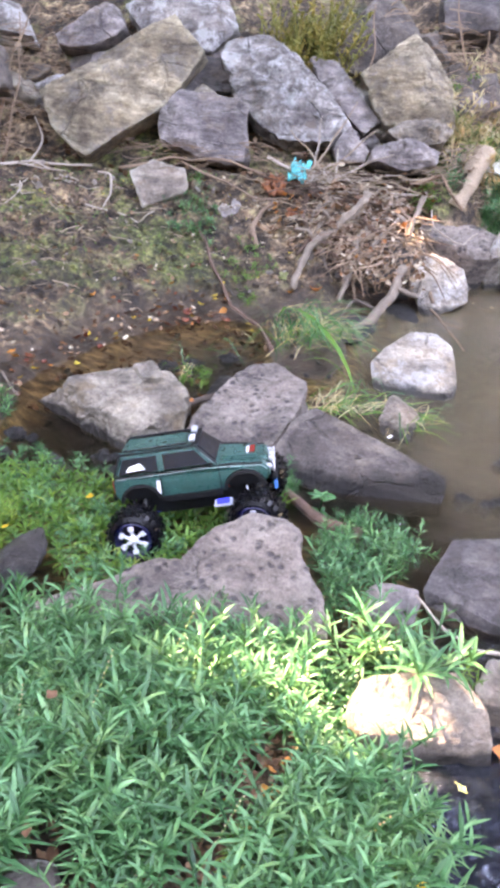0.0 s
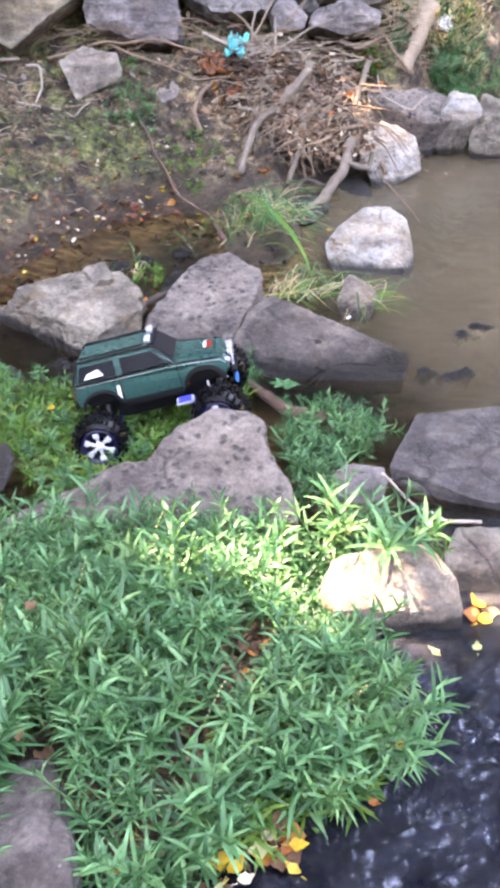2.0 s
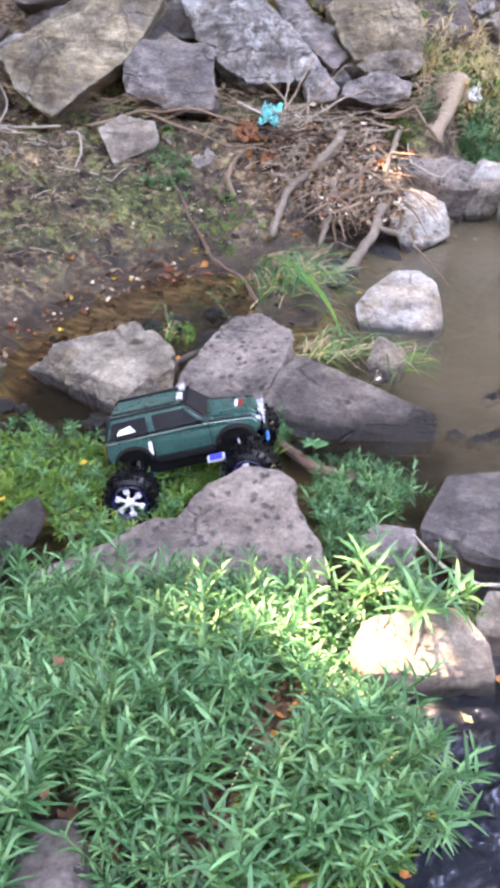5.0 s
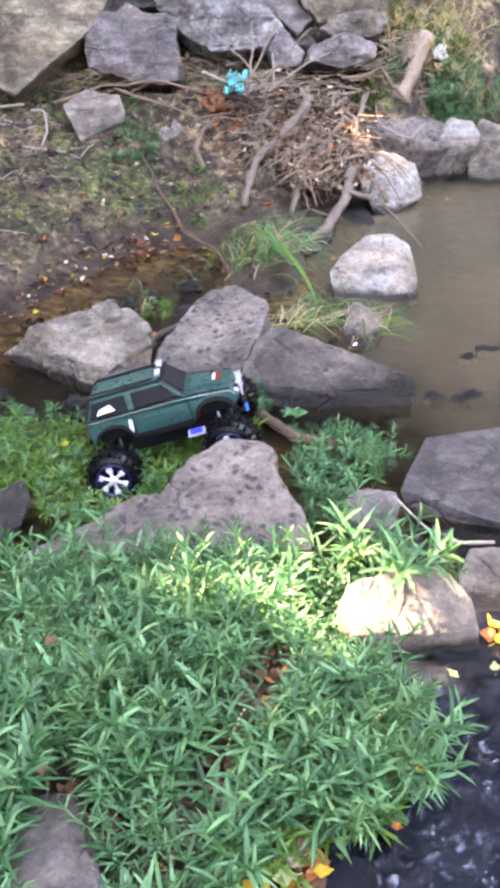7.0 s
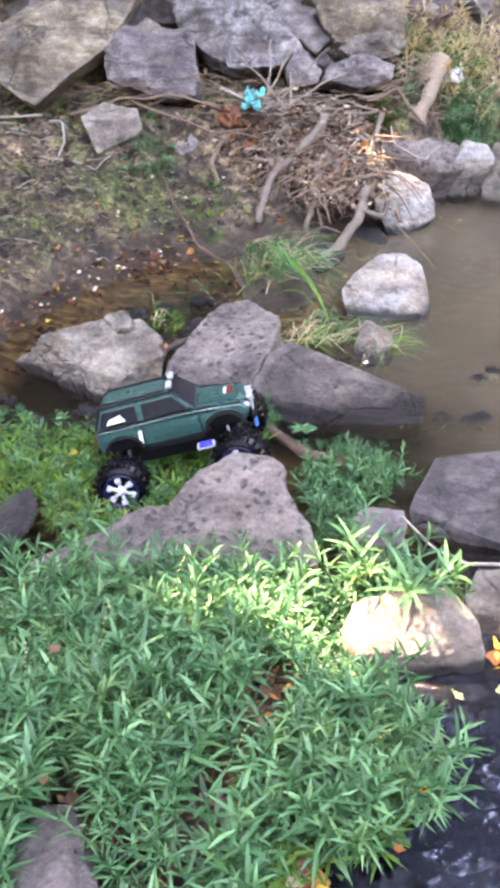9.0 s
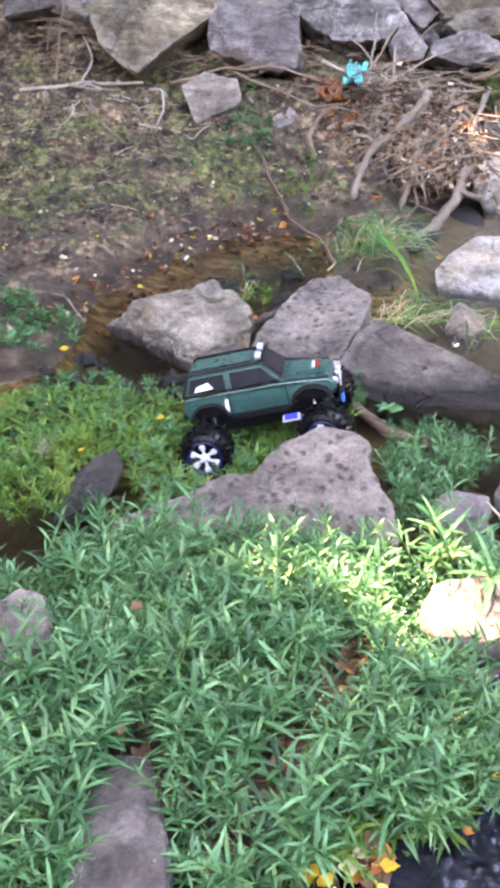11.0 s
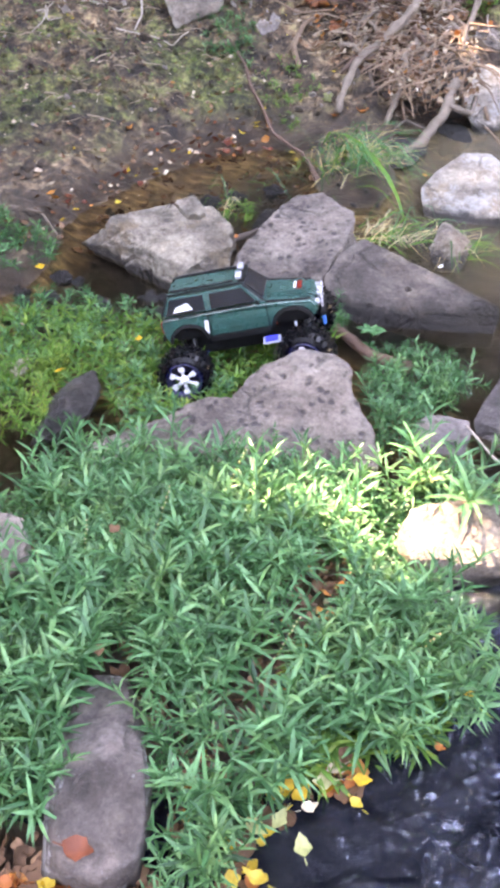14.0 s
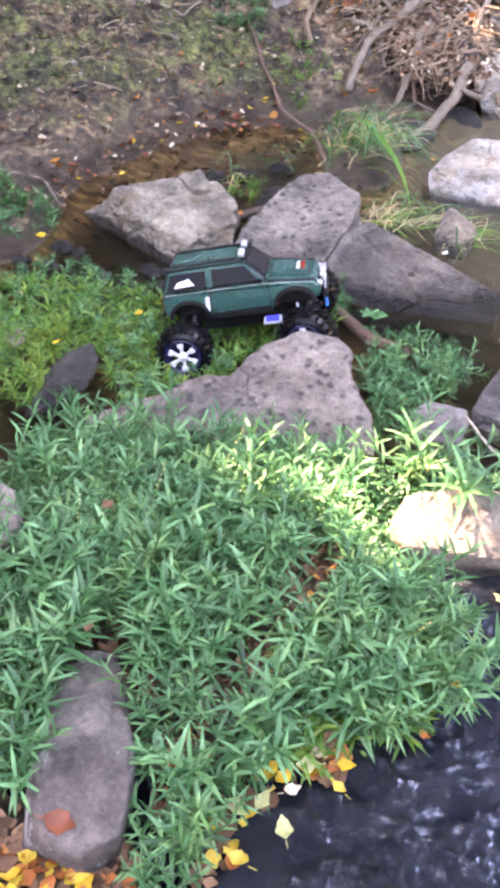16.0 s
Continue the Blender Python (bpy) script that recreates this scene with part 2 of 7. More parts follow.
def water_mat():
    """Shallow silty stream: a clear brown film with a Fresnel gloss and small ripples."""
    m, nt, b, link = mat("silty_water")
    v = coords(nt)
    mp = nt.nodes.new("ShaderNodeMapping")
    mp.inputs["Scale"].default_value = (1.0, 0.45, 1)
    mp.inputs["Rotation"].default_value = (0, 0, 0.5)
    link(v, mp.inputs[0])
    rip = noise_tex(nt, 20, 4, 0.6, mp.outputs[0]).outputs[0]
    bm_ = node(nt, "ShaderNodeBump", Strength=0.42, Distance=0.02)
    link(rip, bm_.inputs["Height"])
    chop = noise_tex(nt, 60, 6, 0.72, mp.outputs[0]).outputs[0]
    chop_bump = node(nt, "ShaderNodeBump", Distance=0.01)
    link(chop, chop_bump.inputs["Height"])
    link(bm_.outputs[0], chop_bump.inputs["Normal"])
    glossy = node(nt, "ShaderNodeBsdfGlossy", Roughness=0.11)
    # bluish gloss colour stands in for a bluer sky reflection
    glossy.inputs["Color"].default_value = (0.78, 0.86, 1, 1)
    link(chop_bump.outputs[0], glossy.inputs["Normal"])
    clear = nt.nodes.new("ShaderNodeBsdfTransparent")
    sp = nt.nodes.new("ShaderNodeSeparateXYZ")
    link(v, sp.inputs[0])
    deep = nt.nodes.new("ShaderNodeMapRange")     # tint painted darker and bluer towards the riffle, for depth and sky reflection
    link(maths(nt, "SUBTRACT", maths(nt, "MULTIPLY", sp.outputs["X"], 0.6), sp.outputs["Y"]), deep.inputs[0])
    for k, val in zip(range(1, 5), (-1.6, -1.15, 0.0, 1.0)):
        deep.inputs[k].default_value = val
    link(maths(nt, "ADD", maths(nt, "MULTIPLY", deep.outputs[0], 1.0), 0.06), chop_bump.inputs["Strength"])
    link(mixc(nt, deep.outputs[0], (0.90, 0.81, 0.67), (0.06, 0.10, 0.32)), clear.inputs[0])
    silt = nt.nodes.new("ShaderNodeBsdfDiffuse")
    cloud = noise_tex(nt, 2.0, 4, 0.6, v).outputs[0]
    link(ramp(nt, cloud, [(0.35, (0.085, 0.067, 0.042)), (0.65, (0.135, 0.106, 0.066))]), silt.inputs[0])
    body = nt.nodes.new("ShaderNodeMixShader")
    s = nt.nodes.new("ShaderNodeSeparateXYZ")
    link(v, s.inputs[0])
    pool = nt.nodes.new("ShaderNodeMapRange")     # the open pool is siltier than the riffles, thinned where dark rocks are mirrored
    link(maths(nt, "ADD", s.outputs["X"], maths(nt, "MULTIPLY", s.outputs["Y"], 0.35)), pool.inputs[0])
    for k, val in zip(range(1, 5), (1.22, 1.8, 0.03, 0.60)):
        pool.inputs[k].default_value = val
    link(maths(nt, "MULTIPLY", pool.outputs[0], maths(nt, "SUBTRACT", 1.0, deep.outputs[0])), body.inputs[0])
    link(clear.outputs[0], body.inputs[1])
    link(silt.outputs[0], body.inputs[2])
    fr = node(nt, "ShaderNodeFresnel", IOR=1.37)
    link(chop_bump.outputs[0], fr.inputs["Normal"])
    top = nt.nodes.new("ShaderNodeMixShader")
    link(fr.outputs[0], top.inputs[0])
    link(body.outputs[0], top.inputs[1])
    link(glossy.outputs[0], top.inputs[2])
    link(top.outputs[0], nt.nodes["Material Output"].inputs[0])
    return m


def leaf_mat(name, a, b_, c, gloss=0.45, island=True, through_light=0.35):
    """Leaf blades: colour from plant to plant and from blade to blade, some light passing through."""
    m, nt, b, link = mat(name)
    oi = nt.nodes.new("ShaderNodeObjectInfo")
    rnd = oi.outputs["Random"]
    if island:
        g = nt.nodes.new("ShaderNodeNewGeometry")
        rnd = maths(nt, "ADD", maths(nt, "MULTIPLY", rnd, 0.35), maths(nt, "MULTIPLY", g.outputs["Random Per Island"], 0.65))
    col = ramp(nt, rnd, [(0.0, a), (0.5, b_), (1.0, c)])
    mott = noise_tex(nt, 90, 3, 0.6, coords(nt)).outputs[0]
    col = mixc(nt, 0.5, col, ramp(nt, mott, [(0.3, (0.7, 0.7, 0.7)), (0.7, (1.25, 1.25, 1.2))]), "MULTIPLY")
    where = nt.nodes.new("ShaderNodeNewGeometry").outputs["Position"]      # patches of older, yellower growth
    tired = ramp(nt, noise_tex(nt, 11, 4, 0.65, where).outputs[0], [(0.48, (1, 1, 1)), (0.62, (1.6, 1.1, 0.92))])
    col = mixc(nt, 0.8 if "blades" in name else 0.0, col, tired, "MULTIPLY")
    blotch = noise_tex(nt, 38, 3, 0.65, coords(nt)).outputs[0]
    col = mixc(nt, 0.3, col, ramp(nt, blotch, [(0.36, (0.5, 0.46, 0.42)), (0.55, (1, 1, 1)), (0.7, (1.2, 1.2, 1.15))]), "MULTIPLY")
    link(col, b.inputs["Base Color"])
    b.inputs["Roughness"].default_value = gloss
    b.inputs["Specular IOR Level"].default_value = 0.28
    tr = nt.nodes.new("ShaderNodeBsdfTranslucent")
    link(mixc(nt, 1.0, col, (1.1, 1.25, 0.75), "MULTIPLY"), tr.inputs[0])
    mx = nt.nodes.new("ShaderNodeMixShader")
    mx.inputs[0].default_value = through_light
    link(b.outputs[0], mx.inputs[1])
    link(tr.outputs[0], mx.inputs[2])
    link(mx.outputs[0], nt.nodes["Material Output"].inputs[0])
    return m


LEAF_FRESH = leaf_mat("fresh_green_blades", (0.005, 0.035, 0.015), (0.029, 0.125, 0.049), (0.125, 0.32, 0.148), 0.38, True, 0.28)
LEAF_YELLOWISH = leaf_mat("yellow_green_blades", (0.025, 0.09, 0.018), (0.065, 0.18, 0.036), (0.17, 0.27, 0.06))
LEAF_OLIVE = leaf_mat("olive_shrub_blades", (0.09, 0.10, 0.03), (0.17, 0.17, 0.05), (0.30, 0.26, 0.09), 0.6)
LEAF_STRAW = leaf_mat("straw_blades", (0.30, 0.23, 0.14), (0.46, 0.38, 0.25), (0.26, 0.26, 0.11), 0.7)
LEAF_CANOPY = leaf_mat("canopy_leaves", (0.04, 0.09, 0.02), (0.06, 0.12, 0.03), (0.09, 0.15, 0.03), 0.5, True, 0.3)
LEAF_WOODS = leaf_mat("dark_wood_foliage", (0.022, 0.030, 0.010), (0.035, 0.040, 0.014), (0.06, 0.045, 0.016), 0.7, True, 0.1)
LITTER_BROWN = leaf_mat("dead_brown_leaves", (0.055, 0.028, 0.016), (0.13, 0.066, 0.037), (0.28, 0.165, 0.10), 0.75, True, 0.15)
LITTER_PALE = leaf_mat("pale_leaf_scraps", (0.22, 0.12, 0.07), (0.33, 0.25, 0.18), (0.55, 0.47, 0.36), 0.7, True, 0.1)
LITTER_YELLOW = leaf_mat("yellow_leaves", (0.38, 0.20, 0.015), (0.46, 0.29, 0.03), (0.44, 0.36, 0.09), 0.5, True, 0.3)
LITTER_ORANGE = leaf_mat("orange_leaves", (0.24, 0.065, 0.02), (0.36, 0.12, 0.035), (0.46, 0.21, 0.05), 0.6, True, 0.25)
LITTER_RED = leaf_mat("rusty_red_leaf", (0.062, 0.014, 0.008), (0.105, 0.024, 0.012), (0.17, 0.050, 0.022), 0.6, True, 0.1)
LITTER_OLIVE = leaf_mat("olive_leaves", (0.20, 0.22, 0.09), (0.28, 0.29, 0.13), (0.36, 0.35, 0.20), 0.5, True, 0.25)


def wood_mat(name, a, b_, rough=0.8):
    m, nt, b, link = mat(name)
    v = coords(nt)
    n1 = noise_tex(nt, 14, 5, 0.7, v).outputs[0]
    n2 = noise_tex(nt, 110, 4, 0.7, v).outputs[0]
    g = nt.nodes.new("ShaderNodeNewGeometry")
    oi = nt.nodes.new("ShaderNodeObjectInfo")
    tone = maths(nt, "ADD", maths(nt, "MULTIPLY", g.outputs["Random Per Island"], 0.5), maths(nt, "MULTIPLY", oi.outputs["Random"], 0.3))
    col = ramp(nt, maths(nt, "ADD", maths(nt, "MULTIPLY", n1, 0.5), maths(nt, "MULTIPLY", tone, 0.6)), [(0.25, a), (0.75, b_)])
    col = mixc(nt, 0.6, col, ramp(nt, n2, [(0.3, (0.5, 0.5, 0.5)), (0.7, (1.25, 1.22, 1.2))]), "MULTIPLY")
    link(col, b.inputs["Base Color"])
    b.inputs["Roughness"].default_value = rough
    bump(nt, b, maths(nt, "ADD", n2, n1), 1.0, 0.010)
    return m


WOOD_GREY = wood_mat("weathered_grey_root", (0.075, 0.056, 0.042), (0.255, 0.198, 0.152))
WOOD_BROWN = wood_mat("damp_brown_driftwood", (0.080, 0.049, 0.031), (0.34, 0.225, 0.150))
WOOD_PALE = wood_mat("bleached_stick", (0.22, 0.17, 0.13), (0.47, 0.40, 0.33))
WOOD_TAN = wood_mat("tan_log_wood", (0.15, 0.105, 0.07), (0.36, 0.27, 0.19))
WOOD_DARK = wood_mat("dark_rotten_wood", (0.035, 0.021, 0.015), (0.17, 0.095, 0.065))
BARK = wood_mat("tree_bark", (0.03, 0.022, 0.017), (0.10, 0.072, 0.055))


def plain_mat(name, col, rough=0.5, metal=0.0, grit=0.35, coat=0.0, scale=40):
    m, nt, b, link = mat(name)
    n = noise_tex(nt, scale, 5, 0.7, coords(nt)).outputs[0]
    link(mixc(nt, grit, col, ramp(nt, n, [(0.35, (0.45, 0.43, 0.4)), (0.65, (1.2, 1.2, 1.2))]), "MULTIPLY"), b.inputs["Base Color"])
    link(ramp(nt, n, [(0.3, (rough + 0.12,) * 3), (0.7, (max(rough - 0.1, 0.03),) * 3)]), b.inputs["Roughness"])
    b.inputs["Metallic"].default_value = metal
    b.inputs["Coat Weight"].default_value = coat
    return m


PAINT_GREEN = plain_mat("muddy_dark_green_paint", (0.014, 0.070, 0.060), 0.30, 0.1, 0.6, 0.3)
PAINT_TRIM = plain_mat("black_trim", (0.0045, 0.005, 0.0055), 0.5)
GLASS_DARK = plain_mat("smoked_windows", (0.010, 0.012, 0.015), 0.16, 0, 0.3)
RIM_BLUE = plain_mat("navy_wheel_rim", (0.003, 0.004, 0.032), 0.3, 0, 0.25)
RUBBER = plain_mat("wet_black_rubber", (0.0025, 0.0025, 0.0035), 0.26, 0, 0.5)
CHROME = plain_mat("chrome_plastic", (0.70, 0.70, 0.73), 0.25, 0.45, 0.3, 0.0, 90)
BLUE_PART = plain_mat("blue_nylon", (0.015, 0.03, 0.36), 0.35, 0, 0.25)
BLUE_TAG = plain_mat("bright_blue_plastic", (0.02, 0.22, 0.62), 0.4, 0, 0.25)
RED_PART = plain_mat("red_anodised_metal", (0.28, 0.02, 0.012), 0.35, 0.3, 0.25)
LAMP_CLEAR = plain_mat("clear_lamp_lens", (0.24, 0.25, 0.27), 0.12, 0, 0.3, 0.5, 120)
STICKER = plain_mat("white_sticker", (0.55, 0.55, 0.54), 0.5, 0, 0.2)
GREY_PLATE = plain_mat("grey_nylon_plate", (0.28, 0.30, 0.33), 0.45, 0, 0.3)
CYAN_FILM = plain_mat("cyan_plastic_film", (0.002, 0.46, 0.46), 0.4, 0, 0.2)
RUST_FILM = plain_mat("rust_orange_scrap", (0.26, 0.085, 0.032), 0.7, 0, 0.5)
WHITE_SCRAP = plain_mat("white_plastic_scrap", (0.72, 0.72, 0.70), 0.5, 0, 0.2)
for m in (PAINT_TRIM, RUBBER):
    m.node_tree.nodes["Principled BSDF"].inputs["Specular IOR Level"].default_value = 0.22
# near-black that stands in for shade inside the hollows
SHADE_BLACK = plain_mat("painted_shade_black", (0.007, 0.006, 0.005), 0.85, 0, 0.5)
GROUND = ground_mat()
WATER = water_mat()


# ---- building helpers ----
def mesh_of(name, verts, faces, smooth=False):
    me = bpy.data.meshes.new(name)
    me.from_pydata([tuple(v) for v in verts], [], [tuple(f) for f in faces])
    if smooth:
        me.polygons.foreach_set("use_smooth", [True] * len(me.polygons))
    me.update()
    return me


def from_bm(name, bm, smooth=False):
    me = bpy.data.meshes.new(name)
    bmesh.ops.recalc_face_normals(bm, faces=bm.faces)
    bm.to_mesh(me)
    bm.free()
    if smooth:
        me.polygons.foreach_set("use_smooth", [True] * len(me.polygons))
    return me


def thing(name, me, material, label, category, group="", kind="", m=None):
    ob = new(name, me)
    if material and not me.materials:
        me.materials.append(material)
    if m is not None:
        ob.matrix_basis = m
    return tagged(ob, label, category, group, kind)


def part(name, me, material, parent, label="", m=None, smooth=False):
    if isinstance(me, bmesh.types.BMesh):
        me = from_bm(name, me, smooth)
    if material and not me.materials:
        me.materials.append(material)
    ob = new(name, me)
    ob.parent = parent
    if m is not None:
        ob.matrix_basis = m
    return tagged(ob, label)


def base_empty(name, label, category, group="", m=None, kind=""):
    ob = new(name)
    ob.empty_display_size = 0.05
    if m is not None:
        ob.matrix_basis = m
    return tagged(ob, label, category, group, kind)


SPHERES = {}


def unit_sphere(level):
    if level not in SPHERES:
        bm = bmesh.new()
        bmesh.ops.create_icosphere(bm, subdivisions=level, radius=1)
        bm.verts.ensure_lookup_table()
        SPHERES[level] = (np.array([v.co[:] for v in bm.verts]), [[v.index for v in f.verts] for f in bm.faces])
        bm.free()
    return SPHERES[level]


def rock(name, corners, material, label, seed, level=4, chips=4, rough=0.03, edge=90, category="rock", group="stream rocks", kind="", facets=13, dents=()):
    """A broken stone: the block spanned by a few corners, with chipped corners, worn edges and an uneven skin."""
    rng = np.random.default_rng(seed)
    pts = np.array(corners, float)
    base = Vector((pts[:, 0].mean(), pts[:, 1].mean(), pts[:, 2].min()))
    pts = pts - np.array(base)
    bm = bmesh.new()
    for p in pts:
        bm.verts.new(p)
    bmesh.ops.convex_hull(bm, input=bm.verts[:])
    bm.normal_update()
    mid = pts.mean(0)
    planes = {}
    for f in bm.faces:
        n = np.array(f.normal)
        h = float(n @ (np.array(f.verts[0].co) - mid))
        key = tuple((n * 9).round().astype(int))
        planes[key] = (n, max(h, 0.004)) if key not in planes or planes[key][1] < h else planes[key]
    bm.free()
    N = [p[0] for p in planes.values()]
    H = [p[1] for p in planes.values()]
    for _ in range(chips):
        n = rng.normal(size=3)
        n /= np.linalg.norm(n)
        N.append(n)
        H.append(float(((pts - mid) @ n).max()) * rng.uniform(0.965, 1.0))
    NF, HF = np.array(N), np.array(H)
    for _ in range(facets):                              # shallow breaks across the faces
        w = rng.normal(size=3)
        w /= np.linalg.norm(w)
        lim = np.maximum(NF @ w, 1e-4) / HF
        i = int(lim.argmax())
        n = NF[i] + rng.normal(size=3) * 0.10
        n /= np.linalg.norm(n)
        N.append(n)
        H.append(max(float(n @ (w / lim[i])) * rng.uniform(0.992, 1.03), 0.004))
    N, H = np.array(N), np.array(H)
    dirs, faces = unit_sphere(level)
    half = (pts.max(0) - pts.min(0)) / 2
    d = dirs * half
    size = float(np.linalg.norm(half))
    d /= np.linalg.norm(d, axis=1)[:, None]
    inv = np.maximum(d @ N.T, 1e-4) / H
    r = (inv ** edge).sum(1) ** (-1.0 / edge)
    co = d * r[:, None] * 1.025 + mid
    out = []
    off = Vector(rng.uniform(-50, 50, 3))
    for k in range(len(co)):
        p = Vector(co[k]) + off
        a = noise.fractal(p * (1.7 / size), 0.8, 2.0, 4)
        c = noise.noise(p * (9.0 / size))
        ridge = 0.5 - abs(noise.noise(p * (4.2 / size)))
        crack = max(0.0, 0.10 - abs(noise.noise(p * (2.3 / size) + Vector((9, 3, 1))))) * 10
        fine = noise.fractal(p * (16.0 / size), 0.7, 2.0, 3)
        step = noise.noise(p * (2.9 / size) + Vector((4, 1, 7))) * 3.2 + noise.noise(p * (11.0 / size)) * 0.25
        ledge = (math.floor(step) + min(max((step - math.floor(step) - 0.5) * 6 + 0.5, 0.0), 1.0)) / 3.2
        out.append(co[k] + d[k] * size * rough * (a * 0.7 + c * 0.4 + ridge * 0.5 + fine * 0.40 + ledge * 1.3 - crack * 0.5))
    for c, reach, deep in dents:                          # hollows broken out of the block
        c = np.array(c) - np.array(base)
        out = [q - d[k] * deep * math.exp(-float(((q - c) ** 2).sum()) / reach ** 2) for k, q in enumerate(out)]
    me = mesh_of(name, out, faces, True)
    me.set_sharp_from_angle(angle=radians(32))
    return thing(name, me, material, label, category, group, kind, Matrix.Translation(base))


def tube_data(points, radii, sides=7, seed=0, gnarl=0.25):
    """A bent tapering limb along points, with knots and a slightly uneven section."""
    P = [Vector(p) for p in points]
    fine, rad = [], []
    n = 5 if len(P) < 7 else 2
    for i in range(len(P) - 1):
        p0, p1, p2, p3 = P[max(i - 1, 0)], P[i], P[i + 1], P[min(i + 2, len(P) - 1)]
        for j in range(n):
            t = j / n
            fine.append(0.5 * ((2 * p1) + (p2 - p0) * t + (2 * p0 - 5 * p1 + 4 * p2 - p3) * t * t + (3 * p1 - p0 - 3 * p2 + p3) * t ** 3))
            rad.append(radii[0] + (radii[1] - radii[0]) * (i + t) / (len(P) - 1))
    fine.append(P[-1])
    rad.append(radii[1])
    verts, faces = [], []
    off = Vector((seed * 3.17, seed * 1.31, seed * 0.77))
    for i, (p, r) in enumerate(zip(fine, rad)):
        ax = (fine[min(i + 1, len(fine) - 1)] - fine[max(i - 1, 0)]).normalized()
        u = ax.orthogonal().normalized() if i == 0 else (u - ax * u.dot(ax)).normalized()
        w = ax.cross(u)
        for k in range(sides):
            a = 2 * math.pi * k / sides
            g = 1 + gnarl * 1.6 * noise.noise(Vector((i * 0.45, math.cos(a), math.sin(a))) + off)
            verts.append(p + (u * math.cos(a) + w * math.sin(a)) * r * g)
    m = len(fine)
    for i in range(m - 1):
        for k in range(sides):
            faces.append((i * sides + k, i * sides + (k + 1) % sides, (i + 1) * sides + (k + 1) % sides, (i + 1) * sides + k))
    faces.append(tuple(reversed(range(sides))))
    faces.append(tuple(range((m - 1) * sides, m * sides)))
    return verts, faces


def branch(name, points, radii, material, label, category="branch", group="driftwood", seed=0, sides=8, forks=(), gnarl=0.25):
    base = Vector(points[0])
    P = [Vector(p) - base for p in points]
    span, Q = (P[-1] - P[0]).length, []
    for i in range(len(P) - 1):
        for j in range(3):
            q = P[i].lerp(P[i + 1], j / 3)
            k = min(0.030 * span, 0.014) * (0.3 if i == 0 and j == 0 else 1.0)
            Q.append(q + k * Vector(noise.noise_vector(q * 9 + Vector((seed * 7.3, 0, 0)))))
    Q.append(P[-1])
    V, Fs = tube_data(Q if span > 0.1 else P, radii, sides, seed, gnarl)
    for k, (pts, rr) in enumerate(forks):
        v2, f2 = tube_data([Vector(p) - base for p in pts], rr, 6, seed + 5 + k)
        o = len(V)
        V += v2
        Fs += [tuple(i + o for i in f) for f in f2]
    return thing(name, mesh_of(name, V, Fs, True), material, label, category, group, "", Matrix.Translation(base))


def inside(poly, x, y):
    hit, j = False, len(poly) - 1
    for i in range(len(poly)):
        (xi, yi), (xj, yj) = poly[i], poly[j]
        if (yi > y) != (yj > y) and x < (xj - xi) * (y - yi) / (yj - yi) + xi:
            hit = not hit
        j = i
    return hit


# ---- ground and water ----
SHORE = [(-400, -120), (-8, 0.8), (-3, 1.6), (-1.6, 2.35), (-1.22, 2.62), (-1.06, 2.80), (-0.97, 3.06), (-0.92, 3.26), (-0.83, 3.44), (-0.70, 3.61), (-0.58, 3.77), (-0.43, 3.89), (-0.27, 3.97), (-0.08, 3.92), (0.2, 3.98), (0.32, 4.28), (0.55, 4.38),
         (0.75, 4.34), (0.98, 4.75), (1.2, 5.02), (2.2, 5.7), (6, 7.5), (400, 160)]
SHX, SHY = np.array([p[0] for p in SHORE]), np.array([p[1] for p in SHORE])


def bumps(x, y, cx, cy, rx, ry, h):
    q = ((x - cx) / rx) ** 2 + ((y - cy) / ry) ** 2
    return h * math.exp(-q * q)


